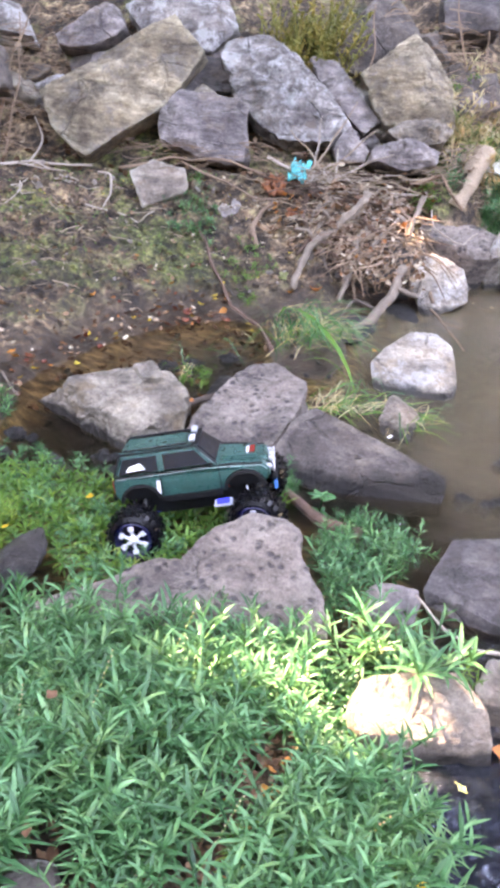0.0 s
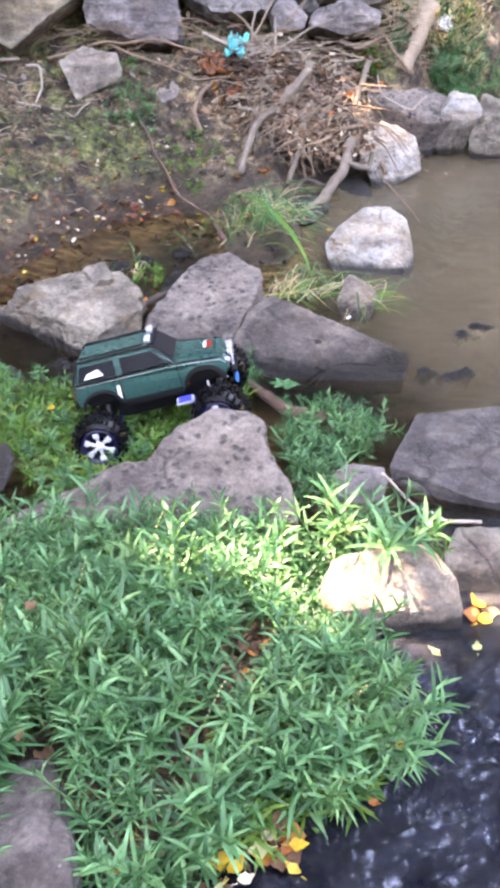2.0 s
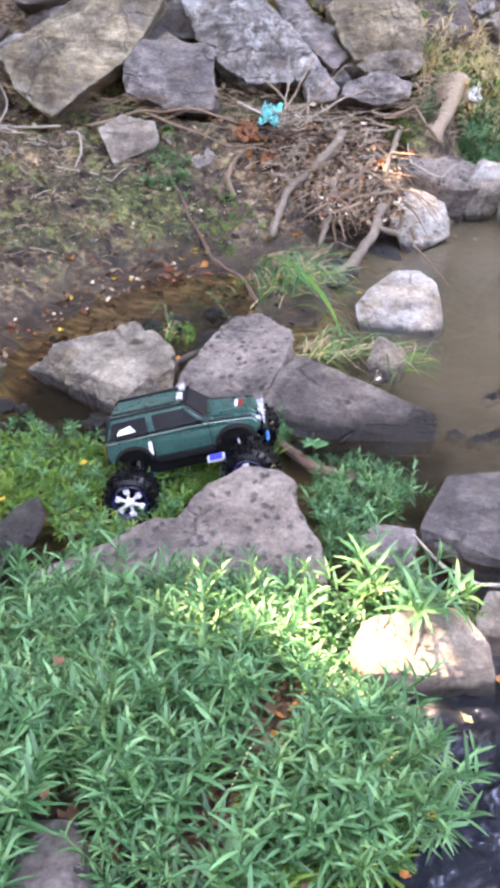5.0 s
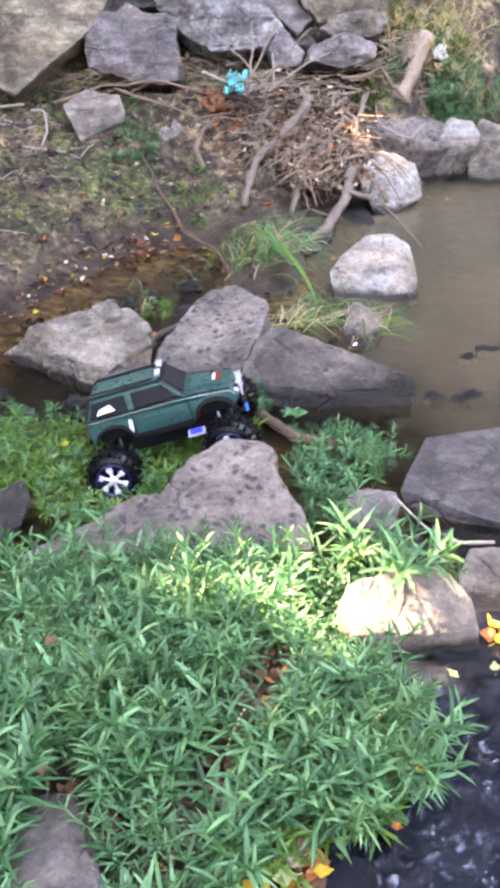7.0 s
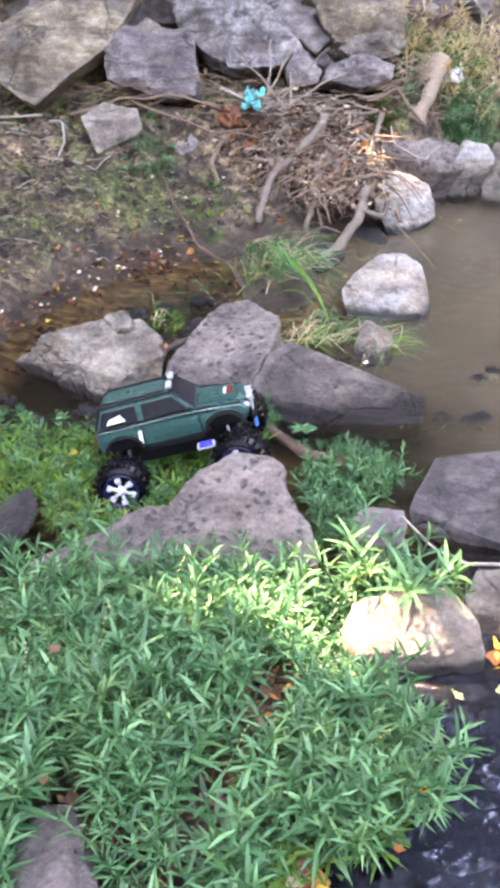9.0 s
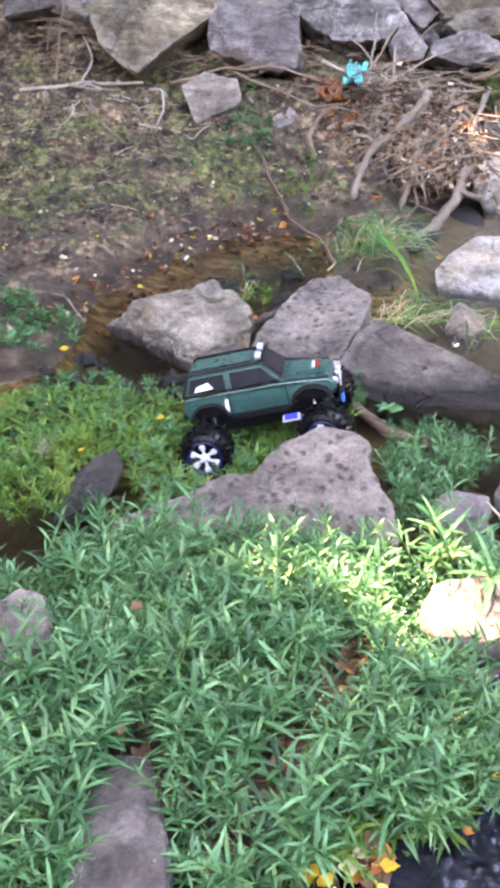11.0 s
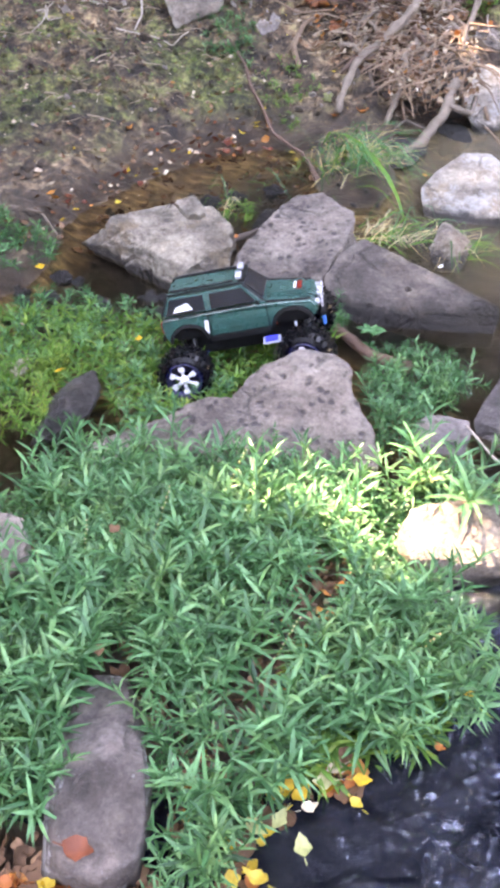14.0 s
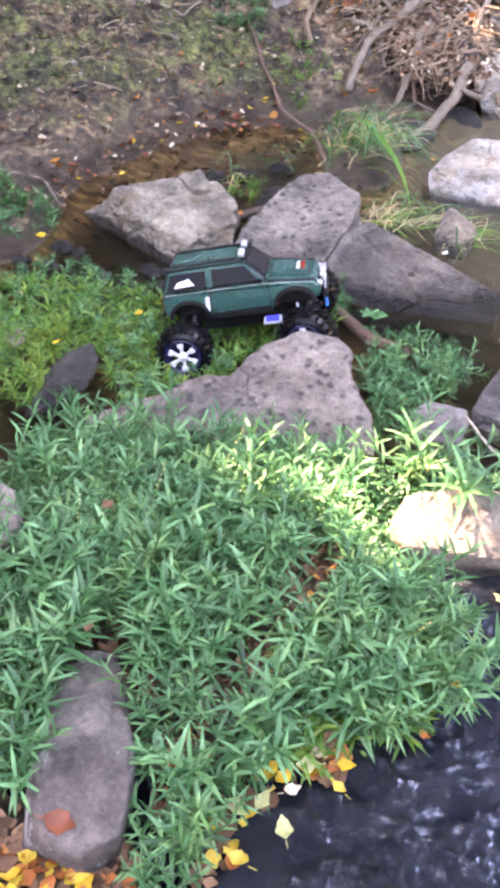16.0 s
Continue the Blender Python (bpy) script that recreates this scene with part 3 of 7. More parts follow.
def ground_z(x, y):
    shore = float(np.interp(x, SHX, SHY))
    s = (y - shore) * 0.8
    n1 = noise.fractal(Vector((x * 1.7, y * 1.7, 3.1)), 0.9, 2.0, 3)
    n2 = noise.fractal(Vector((x * 9, y * 9, 7.7)), 0.8, 2.0, 3)
    if s > 0:
        foot = max(5.0, shore + 0.4)                 # where the piled boulders begin
        if y < foot:
            t = (y - shore) / (foot - shore)
            z = 0.42 * (0.25 * t + 0.75 * t ** 1.25)
        else:
            z = float(np.interp(y - foot, (0, 0.15, 1.0, 2.2, 8, 400), (0.42, 0.42, 1.06, 1.6, 2.2, 3.2)))
        rise = min(max((x - 0.62) / 0.3, 0.0), 1.0) * min(max((y - 4.75) / 0.25, 0.0), 1.0)
        z += 0.13 * rise
        n3 = noise.fractal(Vector((x * 30, y * 30, 1.7)), 0.8, 2.0, 3)
        z += n1 * 0.05 * min(s * 2.5, 1) + n2 * 0.030 * min(s * 6, 1) + n3 * 0.011
        return z
    bed = -0.012 - 0.128 * min(-s / 0.75, 1.0)
    bed = max(bed, -0.14) + n1 * 0.02 + n2 * 0.008
    up = max(bumps(x, y, -0.18, 1.24, 0.60, 0.50, 0.18), bumps(x, y, -0.45, 0.70, 0.42, 0.3, 0.16), bumps(x, y, -0.85, 1.25, 0.4, 0.42, 0.16))
    up = max(up, bumps(x, y, -0.32, 2.2, 0.62, 0.36, 0.12), bumps(x, y, 0.27, 2.02, 0.2, 0.2, 0.13))
    up += bumps(x, y, 0.13, 3.55, 0.22, 0.4, 0.10) + bumps(x, y, -1.1, 2.75, 0.22, 0.3, 0.07)
    up -= bumps(x, y, -0.36, 2.14, 0.13, 0.12, 0.06)
    up -= bumps(x, y, 0.55, 0.75, 0.5, 0.7, 0.10)
    up += 1.6 * max(0.0, min(1.0, (-1.2 - y) / 6.0)) + bumps(x, y, -0.6, -0.3, 1.4, 0.6, 0.2)
    return bed + min(up, 1.8)


def axis_steps(lo, hi, step, far):
    xs = list(np.arange(lo, hi + 1e-6, step))
    g, a, b = step, lo, hi
    left, right = [], []
    while b < far:
        g *= 1.35
        a, b = a - g, b + g
        left.append(a)
        right.append(b)
    return left[::-1] + xs + right


def sheet(name, xs, ys, fz):
    V = [(x, y, fz(x, y)) for y in ys for x in xs]
    w = len(xs)
    Fs = [(j * w + i, j * w + i + 1, (j + 1) * w + i + 1, (j + 1) * w + i) for j in range(len(ys) - 1) for i in range(w - 1)]
    return mesh_of(name, V, Fs, True)


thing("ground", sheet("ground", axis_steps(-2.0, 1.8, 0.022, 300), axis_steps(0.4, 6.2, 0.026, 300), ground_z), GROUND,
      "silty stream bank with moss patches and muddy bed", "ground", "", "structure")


def water_z(x, y):
    riffle = bumps(x, y, 0.45, 0.74, 0.50, 0.60, 1.0)
    p = Vector((x * 13 + y * 4, y * 19, 0.3))
    wave = 0.036 * noise.fractal(p, 0.5, 2.0, 4) + 0.045 * (0.4 - abs(noise.noise(p * 0.55)))
    calm = 0.0003 * noise.noise(Vector((x * 5, y * 9, 0)))
    return riffle * wave + calm


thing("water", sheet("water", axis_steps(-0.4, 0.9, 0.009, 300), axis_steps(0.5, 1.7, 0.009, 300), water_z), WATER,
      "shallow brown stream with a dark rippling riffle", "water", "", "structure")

# ---- stones in the stream ----
rock("boulder", [(-0.86, 2.95, 0.01), (-0.73, 2.86, -0.02), (-0.46, 2.62, -0.03), (-0.33, 2.72, 0.0), (-0.70, 2.90, 0.15), (-0.51, 3.0, 0.15), (-0.39, 2.98, 0.15),
     (-0.31, 2.78, 0.13), (-0.45, 2.68, 0.09), (-0.60, 3.12, -0.05), (-0.33, 3.05, -0.05), (-0.8, 3.05, -0.02), (-0.64, 2.76, 0.09)],
     ROCK_GREY, "angular warm grey boulder standing in shallow water", 11, 6, 3, 0.042, 200, dents=(((-0.42, 2.86, 0.14), 0.06, 0.025), ((-0.60, 2.78, 0.06), 0.07, 0.02)))
rock("boulder", [(-0.31, 2.71, 0.05), (-0.32, 2.70, -0.03), (-0.23, 2.66, -0.04), (-0.22, 2.66, 0.04), (-0.06, 2.57, 0.045), (-0.05, 2.56, -0.05), (-0.01, 2.63, 0.06), (0.04, 2.75, 0.11), (0.09, 2.94, 0.175), (0.03, 3.03, 0.205), (-0.05, 3.12, 0.22), (-0.11, 3.10, 0.215),
     (-0.19, 2.99, 0.175), (-0.27, 2.86, 0.11), (0.04, 3.2, -0.05), (-0.15, 3.16, -0.05), (0.10, 2.95, -0.05)],
     ROCK_PURPLE, "pitted purplish grey slab leaning out of the stream", 12, 6, 1, 0.030, 200, facets=6, dents=(((-0.24, 2.90, 0.13), 0.07, 0.02), ((0.05, 2.80, 0.12), 0.06, 0.015)))
rock("boulder", [(0.09, 2.74, 0.168), (0.03, 2.68, 0.155), (-0.01, 2.56, 0.085), (0.0, 2.50, -0.05), (0.22, 2.48, -0.05), (0.25, 2.49, 0.045), (0.50, 2.48, 0.02), (0.51, 2.48, -0.05), (0.535, 2.555, 0.052), (0.33, 2.655, 0.112), (0.12, 2.85, -0.05), (0.42, 2.70, -0.05)],
     ROCK_SLATE, "dark brown-grey wedge-shaped rock with a wet foot", 13, 6, 0, 0.016, 240, facets=3)
rock("boulder", [(-0.46, 1.78, 0.115), (-0.34, 1.82, 0.135), (-0.24, 1.86, 0.155), (-0.16, 1.90, 0.185), (-0.135, 1.95, 0.20), (-0.05, 1.99, 0.21), (0.015, 1.99, 0.20), (0.07, 1.96, 0.18), (0.09, 1.89, 0.165), (0.135, 1.73, 0.11),
     (-0.58, 1.78, 0.03), (0.11, 1.66, -0.05), (-0.5, 1.62, -0.03), (-0.05, 2.05, -0.06), (0.08, 2.0, -0.06), (-0.5, 1.88, -0.05), (-0.30, 1.70, 0.11)],
     ROCK_PURPLE, "large purplish grey slab rising out of green plants", 14, 6, 1, 0.030, 170, facets=6, dents=(((-0.26, 1.87, 0.17), 0.10, 0.055), ((-0.45, 1.80, 0.12), 0.10, 0.05), ((0.10, 1.93, 0.15), 0.05, 0.02)))
rock("stone", [(-0.55, 3.06, 0.0), (-0.35, 3.02, 0.0), (-0.54, 2.98, 0.165), (-0.44, 3.01, 0.19), (-0.37, 2.95, 0.165), (-0.46, 2.88, 0.15), (-0.42, 3.14, 0.0)],
     ROCK_GREY, "rounded grey stone behind the warm grey boulder", 112, 4)
rock("stone", [(-0.15, 2.20, 0.02), (-0.05, 2.18, 0.02), (-0.13, 2.29, 0.13), (-0.06, 2.25, 0.13), (-0.10, 2.30, 0.0), (-0.02, 2.2, 0.05)],
     ROCK_SLATE, "small dark stone beside the large slab", 44, 4, 4)
rock("boulder", [(0.35, 3.40, 0.07), (0.41, 3.46, 0.12), (0.53, 3.56, 0.175), (0.62, 3.56, 0.175), (0.68, 3.50, 0.13), (0.715, 3.44, 0.05), (0.66, 3.27, 0.03), (0.61, 3.25, -0.04), (0.39, 3.28, -0.04), (0.37, 3.33, 0.02),
     (0.70, 3.35, -0.05), (0.45, 3.7, -0.05), (0.7, 3.65, -0.05), (0.56, 3.34, 0.10)],
     ROCK_WHITE, "pale limestone block standing in brown water", 15, 6, 2, 0.013, 220, facets=9)
rock("stone", [(0.36, 3.02, 0.05), (0.40, 3.09, 0.085), (0.47, 3.08, 0.075), (0.51, 2.99, 0.04), (0.45, 2.88, 0.0), (0.37, 2.90, -0.02), (0.42, 3.17, -0.05), (0.44, 2.95, 0.06), (0.5, 3.0, -0.05)],
     ROCK_SUN, "small pale mossy stone at the waterline", 16, 5, 3, 0.05, 30)
rock("boulder", [(0.60, 4.36, 0.15), (0.70, 4.50, 0.25), (0.90, 4.55, 0.18), (0.94, 4.52, 0.0), (0.74, 4.24, -0.03), (0.66, 4.30, 0.0), (0.9, 4.36, 0.06), (0.7, 4.7, 0.0), (0.95, 4.7, 0.0)],
     ROCK_WHITE, "pale broken stone at the foot of the bank", 17, 5)
rock("ledge_rock", [(0.68, 4.80, 0.05), (1.01, 4.80, -0.05), (0.67, 4.72, 0.31), (0.80, 4.69, 0.26), (0.98, 4.68, 0.19), (1.10, 4.70, 0.21), (0.73, 4.97, 0.35), (0.92, 4.97, 0.33), (1.12, 4.95, 0.26), (0.7, 5.1, 0.1), (1.1, 5.05, 0.0)],
     ROCK_PURPLE, "flat grey ledge rock at the water's edge", 18, 6, 3, 0.016)
rock("stone", [(1.02, 4.68, 0.19), (1.08, 4.70, 0.30), (1.20, 4.72, 0.34), (1.25, 4.70, 0.24), (1.10, 4.80, -0.04), (1.22, 4.80, -0.04), (1.1, 4.9, 0.30), (1.24, 4.92, 0.25), (1.05, 4.9, 0.0)], ROCK_WHITE, "pale stone beside the flat ledge rock", 19, 5)
rock("stone", [(1.20, 4.66, 0.10), (1.27, 4.68, 0.20), (1.38, 4.68, 0.25), (1.46, 4.66, 0.0), (1.23, 4.76, -0.05), (1.5, 4.76, -0.05), (1.3, 4.95, 0.28), (1.5, 4.95, 0.2), (1.6, 4.8, 0.0)], ROCK_GREY, "grey stone at the edge of the pool", 20, 5)
rock("boulder", [(0.40, 1.98, 0.035), (0.50, 2.17, 0.07), (0.71, 2.19, 0.08), (0.95, 2.14, 0.075), (0.95, 1.80, 0.05), (0.62, 1.83, 0.05), (0.52, 1.89, 0.045), (0.42, 1.95, -0.05), (0.64, 1.85, -0.03), (0.95, 1.82, -0.05), (0.55, 2.3, -0.05), (0.9, 2.3, -0.05)],
     ROCK_DULL, "flat dark brown rock in the stream", 21, 6, 1, 0.012, 200, facets=4)
rock("stone", [(0.24, 1.94, 0.05), (0.28, 1.95, 0.07), (0.37, 1.93, 0.07), (0.38, 1.91, 0.05), (0.36, 1.88, 0.02), (0.25, 1.88, 0.02), (0.26, 1.88, -0.05), (0.36, 1.87, -0.05), (0.33, 2.03, -0.03)],
     ROCK_BLUE, "small pale grey stone among green plants", 22, 4, 3)
rock("boulder", [(0.18, 1.50, 0.07), (0.20, 1.54, 0.115), (0.24, 1.55, 0.135), (0.38, 1.53, 0.13), (0.455, 1.49, 0.10), (0.465, 1.455, 0.055), (0.40, 1.435, 0.06), (0.30, 1.43, 0.065), (0.205, 1.445, 0.06), (0.195, 1.45, -0.03),
     (0.30, 1.42, -0.03), (0.47, 1.44, -0.03), (0.48, 1.62, -0.04), (0.22, 1.64, -0.04), (0.42, 1.60, 0.09)],
     ROCK_SUN, "pale tan rock in bright sunlight at the water", 23, 6, 2, 0.03, 170, facets=8, dents=(((0.33, 1.43, 0.05), 0.05, 0.012),))
rock("stone", [(0.46, 1.62, 0.04), (0.50, 1.68, 0.08), (0.60, 1.68, 0.08), (0.62, 1.56, 0.03), (0.50, 1.53, 0.02), (0.47, 1.54, -0.04), (0.6, 1.55, -0.04), (0.55, 1.75, -0.04)],
     ROCK_SUN, "pinkish tan stone beside the sunlit rock", 24, 4)
rock("slab", [(-0.395, 1.085, 0.075), (-0.335, 1.075, 0.080), (-0.295, 0.965, 0.105), (-0.253, 0.855, 0.112), (-0.240, 0.785, 0.102), (-0.268, 0.742, 0.088), (-0.305, 0.716, 0.078), (-0.358, 0.728, 0.088), (-0.378, 0.765, 0.098), (-0.385, 0.87, 0.110), (-0.395, 0.97, 0.100), (-0.325, 0.90, 0.122), (-0.31, 0.80, 0.117),
     (-0.440, 0.97, 0.055), (-0.430, 0.86, 0.060), (-0.405, 0.76, 0.060), (-0.43, 1.10, -0.03), (-0.30, 1.06, -0.03), (-0.235, 0.77, -0.03), (-0.30, 0.71, -0.03), (-0.42, 0.75, -0.03)],
     ROCK_SLAB, "long smooth grey slab lying among green plants", 25, 6, 3, 0.02, 70, dents=(((-0.40, 0.92, 0.09), 0.035, 0.012), ((-0.33, 0.79, 0.11), 0.03, 0.006), ((-0.29, 0.99, 0.10), 0.04, 0.008)))
rock("stone", [(-0.66, 2.02, 0.07), (-0.61, 2.03, 0.09), (-0.58, 1.99, 0.06), (-0.6, 1.88, 0.05), (-0.66, 1.81, 0.04), (-0.71, 1.8, 0.03), (-0.7, 1.85, 0.05), (-0.68, 1.91, 0.07), (-0.61, 2.07, -0.03), (-0.68, 1.86, -0.03), (-0.75, 1.84, -0.03), (-0.77, 1.96, -0.03)],
     ROCK_WET, "dark wet rock half hidden by green plants", 26, 5, 2, 0.05, 60)
rock("stone", [(-0.88, 2.09, 0.06), (-0.82, 2.13, 0.06), (-0.81, 2.09, 0.04), (-0.87, 2.04, 0.03), (-0.93, 2.06, 0.05), (-0.85, 2.1, -0.05), (-0.8, 2.2, -0.05)], ROCK_SUN, "flat tan stone beside the shallow water", 28, 4)
rock("stone", [(-0.76, 1.34, 0.10), (-0.68, 1.43, 0.145), (-0.61, 1.40, 0.145), (-0.575, 1.32, 0.12), (-0.62, 1.22, 0.11), (-0.7, 1.22, 0.10), (-0.72, 1.25, -0.02), (-0.58, 1.35, -0.02), (-0.66, 1.45, -0.02)],
     ROCK_PURPLE, "grey stone sunk among green plants", 29, 4)
rock("stone", [(-0.30, 3.10, -0.03), (-0.22, 3.28, 0.03), (-0.12, 3.25, 0.04), (-0.16, 3.12, 0.0), (-0.26, 3.2, 0.03)], ROCK_WET, "black wet stone in shallow water", 30, 3)
for k, (x, y, r) in enumerate([(-0.36, 3.42, 0.05), (-0.46, 3.36, 0.06), (-0.22, 3.5, 0.05), (-0.30, 2.52, 0.05), (-0.16, 2.52, 0.04), (0.757, 2.77, 0.036), (0.83, 2.82, 0.042),
                               (0.586, 2.52, 0.036), (0.71, 2.51, 0.042), (0.66, 2.49, 0.036), (-0.45, 2.55, 0.07), (0.46, 3.62, 0.06), (-1.0, 2.6, 0.06)]):
    z = 0.006 if k < 5 else -0.004 if k < 10 else -0.012
    rock("stone", [(x - r, y, z), (x + r, y - r * 0.3, z + 0.01), (x, y + r * 0.8, z), (x, y - r * 0.7, z - 0.01), (x, y, z + 0.025), (x, y, z - 0.05)],
         ROCK_WET, "small dark wet stone just breaking the water", 60 + k, 4, 4, 0.16)


# dark bed stones added only to make the riffle's water look darker
for k, (x, y, r) in enumerate([(0.30, 1.33, 0.10), (0.44, 1.36, 0.10), (0.24, 1.20, 0.09), (0.36, 1.14, 0.12), (0.54, 1.32, 0.12), (0.22, 0.66, 0.2), (0.46, 0.92, 0.22), (0.55, 0.62, 0.22), (0.30, 0.95, 0.12), (0.66, 1.15, 0.18), (0.42, 1.20, 0.12), (0.05, 0.62, 0.12), (0.75, 0.85, 0.2), (0.38, 0.42, 0.2)]):
    rock("stone", [(x - r, y, -0.10), (x + r, y - r * 0.4, -0.09), (x + r * 0.2, y + r * 0.9, -0.09), (x, y - r * 0.8, -0.10), (x + r * 0.5, y + r * 0.3, -0.05), (x - r * 0.4, y, -0.055), (x, y, -0.24)],
         ROCK_WET, "dark sunken stone added to darken the water of the riffle", 90 + k, 4)
loose = random.Random(66)
for k in range(18):                                     # gravel breaking the shallow channel beside the plants
    x, y, r = loose.uniform(-1.0, -0.35), loose.uniform(2.40, 2.72), loose.uniform(0.018, 0.05)
    z = loose.uniform(-0.008, 0.01)
    rock("stone", [(x - r, y, z), (x + r, y - r * 0.3, z + 0.01), (x, y + r * 0.8, z), (x, y - r * 0.7, z - 0.01), (x + r * 0.2, y, z + r * 0.6), (x, y, z - 0.05)],
         loose.choice((ROCK_WET, ROCK_WET, ROCK_SLATE)), "small dark stone in the shallow channel", 260 + k, 3, 3, 0.10)
rock("stone", [(-1.34, 3.30, 0.0), (-1.16, 3.22, 0.0), (-1.14, 3.38, 0.07), (-1.32, 3.45, 0.10), (-1.2, 3.28, 0.06)], ROCK_SUN, "pale stone on the muddy shore", 110, 4)


# dark block added so the recess behind the roots reads as shade
rock("stone", [(0.27, 4.36, -0.05), (0.64, 4.42, -0.05), (0.28, 4.40, 0.14), (0.62, 4.44, 0.16), (0.3, 4.6, 0.1), (0.62, 4.6, 0.12)], ROCK_WET, "dark block standing in for the shade at the back of the hollow", 111, 4)


# flat black patches painting the shade of the two hollows
rock("shade_patch", [(0.23, 4.112, 0.05), (0.308, 4.27, 0.05), (0.433, 4.299, 0.05), (0.431, 3.934, 0.05), (0.341, 3.728, 0.05), (0.246, 3.704, 0.05), (0.332, 4.008, 0.056), (0.431, 4.108, -0.08), (0.232, 3.908, -0.08)],
     SHADE_BLACK, "flat black patch painting the shade in the hollow under the roots", 115, 4, 3, 0.05, 60, "soil clod", "driftwood")
rock("shade_patch", [(0.495, 4.429, 0.012), (0.585, 4.567, 0.012), (0.651, 4.178, 0.012), (0.59, 4.025, 0.012), (0.504, 4.074, 0.012), (0.565, 4.255, 0.018000000000000002), (0.665, 4.355, -0.08), (0.465, 4.155, -0.08)],
     SHADE_BLACK, "flat black patch painting the shade in the hollow beside the pale stone", 116, 4, 3, 0.05, 60, "soil clod", "driftwood")


# ---- boulders piled on the bank ----
def bank_rock(front, depth, material, label, seed, level=5, chips=1, rough=0.030, name="boulder", facets=5, bulge=0.08):
    """A quarried block on the slope: its front outline, two ridges standing proud of the face, and a back sunk in the bank."""
    rng = random.Random(seed)
    mid = sum((Vector(p) for p in front), Vector()) / len(front)
    back = [(x * 1.01, y + depth, z - depth * 0.35) for x, y, z in front]
    proud = []
    for k in range(2):
        a = Vector(rng.choice(front))
        q = mid.lerp(a, rng.uniform(0.25, 0.65)) + Vector((0, -0.75, 0.66)) * bulge * rng.uniform(0.7, 1.2)
        proud.append(tuple(q))
    rock(name, front + back + proud, material, label, seed, level, chips, rough, 170, "boulder", "bank boulders", "", facets)


bank_rock([(-1.42, 5.24, 0.79), (-0.77, 5.69, 1.21), (-0.57, 5.49, 1.02), (-0.68, 5.37, 0.91), (-0.74, 5.23, 0.77), (-1.12, 4.96, 0.52), (-1.31, 5.06, 0.62)], 0.35, ROCK_TAN,
          "big tan layered slab resting on the bank", 31, 6, 1, 0.020)
bank_rock([(-0.76, 5.25, 0.74), (-0.69, 5.35, 0.83), (-0.30, 5.33, 0.82), (-0.27, 5.03, 0.53), (-0.38, 5.01, 0.51), (-0.49, 5.03, 0.53), (-0.74, 5.11, 0.60)], 0.3, ROCK_BLUE, "blocky blue-grey boulder below the tan slab", 32, 6)
bank_rock([(-0.44, 5.53, 1.01), (-0.41, 5.61, 1.08), (-0.27, 5.67, 1.13), (-0.15, 5.63, 1.10), (-0.02, 5.52, 1.00), (0.29, 5.27, 0.75), (0.33, 5.21, 0.70), (0.20, 5.15, 0.64), (-0.05, 5.14, 0.64), (-0.22, 5.21, 0.70), (-0.34, 5.33, 0.82)], 0.35, ROCK_LIGHT,
          "upright light grey boulder with white crust", 33, 6, 2, 0.05, bulge=0.13)
rock("boulder", [(-0.87, 4.85, 0.47), (-0.75, 4.94, 0.52), (-0.59, 4.93, 0.49), (-0.56, 4.84, 0.43), (-0.75, 4.75, 0.38), (-0.78, 4.72, 0.32), (-0.59, 4.82, 0.38), (-0.85, 4.81, 0.44), (-0.78, 5.05, 0.25), (-0.58, 5.05, 0.25), (-0.74, 4.85, 0.22)],
     ROCK_SUN, "small blocky tan-grey rock on mossy soil", 34, 5, 0, 0.02, 170, "boulder", "bank boulders", "", 3)
bank_rock([(0.34, 5.49, 0.97), (0.63, 5.71, 1.18), (0.75, 5.61, 1.08), (0.87, 5.38, 0.86), (0.86, 5.25, 0.74), (0.69, 5.24, 0.73), (0.50, 5.24, 0.73), (0.42, 5.33, 0.81)], 0.35, ROCK_TAN, "pointed tan boulder beside grey rocks", 35, 6, bulge=0.10)
bank_rock([(0.48, 5.18, 0.72), (0.68, 5.28, 0.82), (0.84, 5.21, 0.75), (0.78, 5.13, 0.67), (0.60, 5.12, 0.66)], 0.25, ROCK_GREY, "grey rock with a pale top above the debris", 36, 5)
bank_rock([(0.39, 5.01, 0.58), (0.42, 5.08, 0.65), (0.60, 5.14, 0.70), (0.76, 5.08, 0.66), (0.74, 5.01, 0.59), (0.58, 4.98, 0.55)], 0.2, ROCK_BLUE, "dark blue-grey rock above the debris", 47, 5)
bank_rock([(0.20, 5.10, 0.65), (0.29, 5.18, 0.73), (0.39, 5.08, 0.63), (0.36, 5.02, 0.58), (0.22, 5.01, 0.57)], 0.2, ROCK_BLUE, "blue-grey rock above the debris pile", 37, 5, bulge=0.04)
bank_rock([(-0.45, 4.79, 0.28), (-0.35, 4.88, 0.38), (-0.26, 4.83, 0.34), (-0.33, 4.72, 0.25)], 0.12, ROCK_BLUE, "small grey stone on mossy soil", 38, 4, bulge=0.02)
bank_rock([(-1.43, 5.68, 1.05), (-1.22, 5.87, 1.23), (-1.10, 5.82, 1.19), (-1.05, 5.74, 1.10), (-1.25, 5.61, 0.99), (-1.41, 5.63, 1.00)], 0.3, ROCK_BLUE, "grey boulder high on the bank", 39, 5)
bank_rock([(-1.08, 5.91, 1.23), (-0.79, 6.02, 1.32), (-0.50, 6.02, 1.32), (-0.40, 5.84, 1.15), (-0.55, 5.69, 1.01), (-0.72, 5.70, 1.02), (-0.96, 5.78, 1.10)], 0.35, ROCK_LIGHT, "grey boulder behind the tan slab", 40, 5)
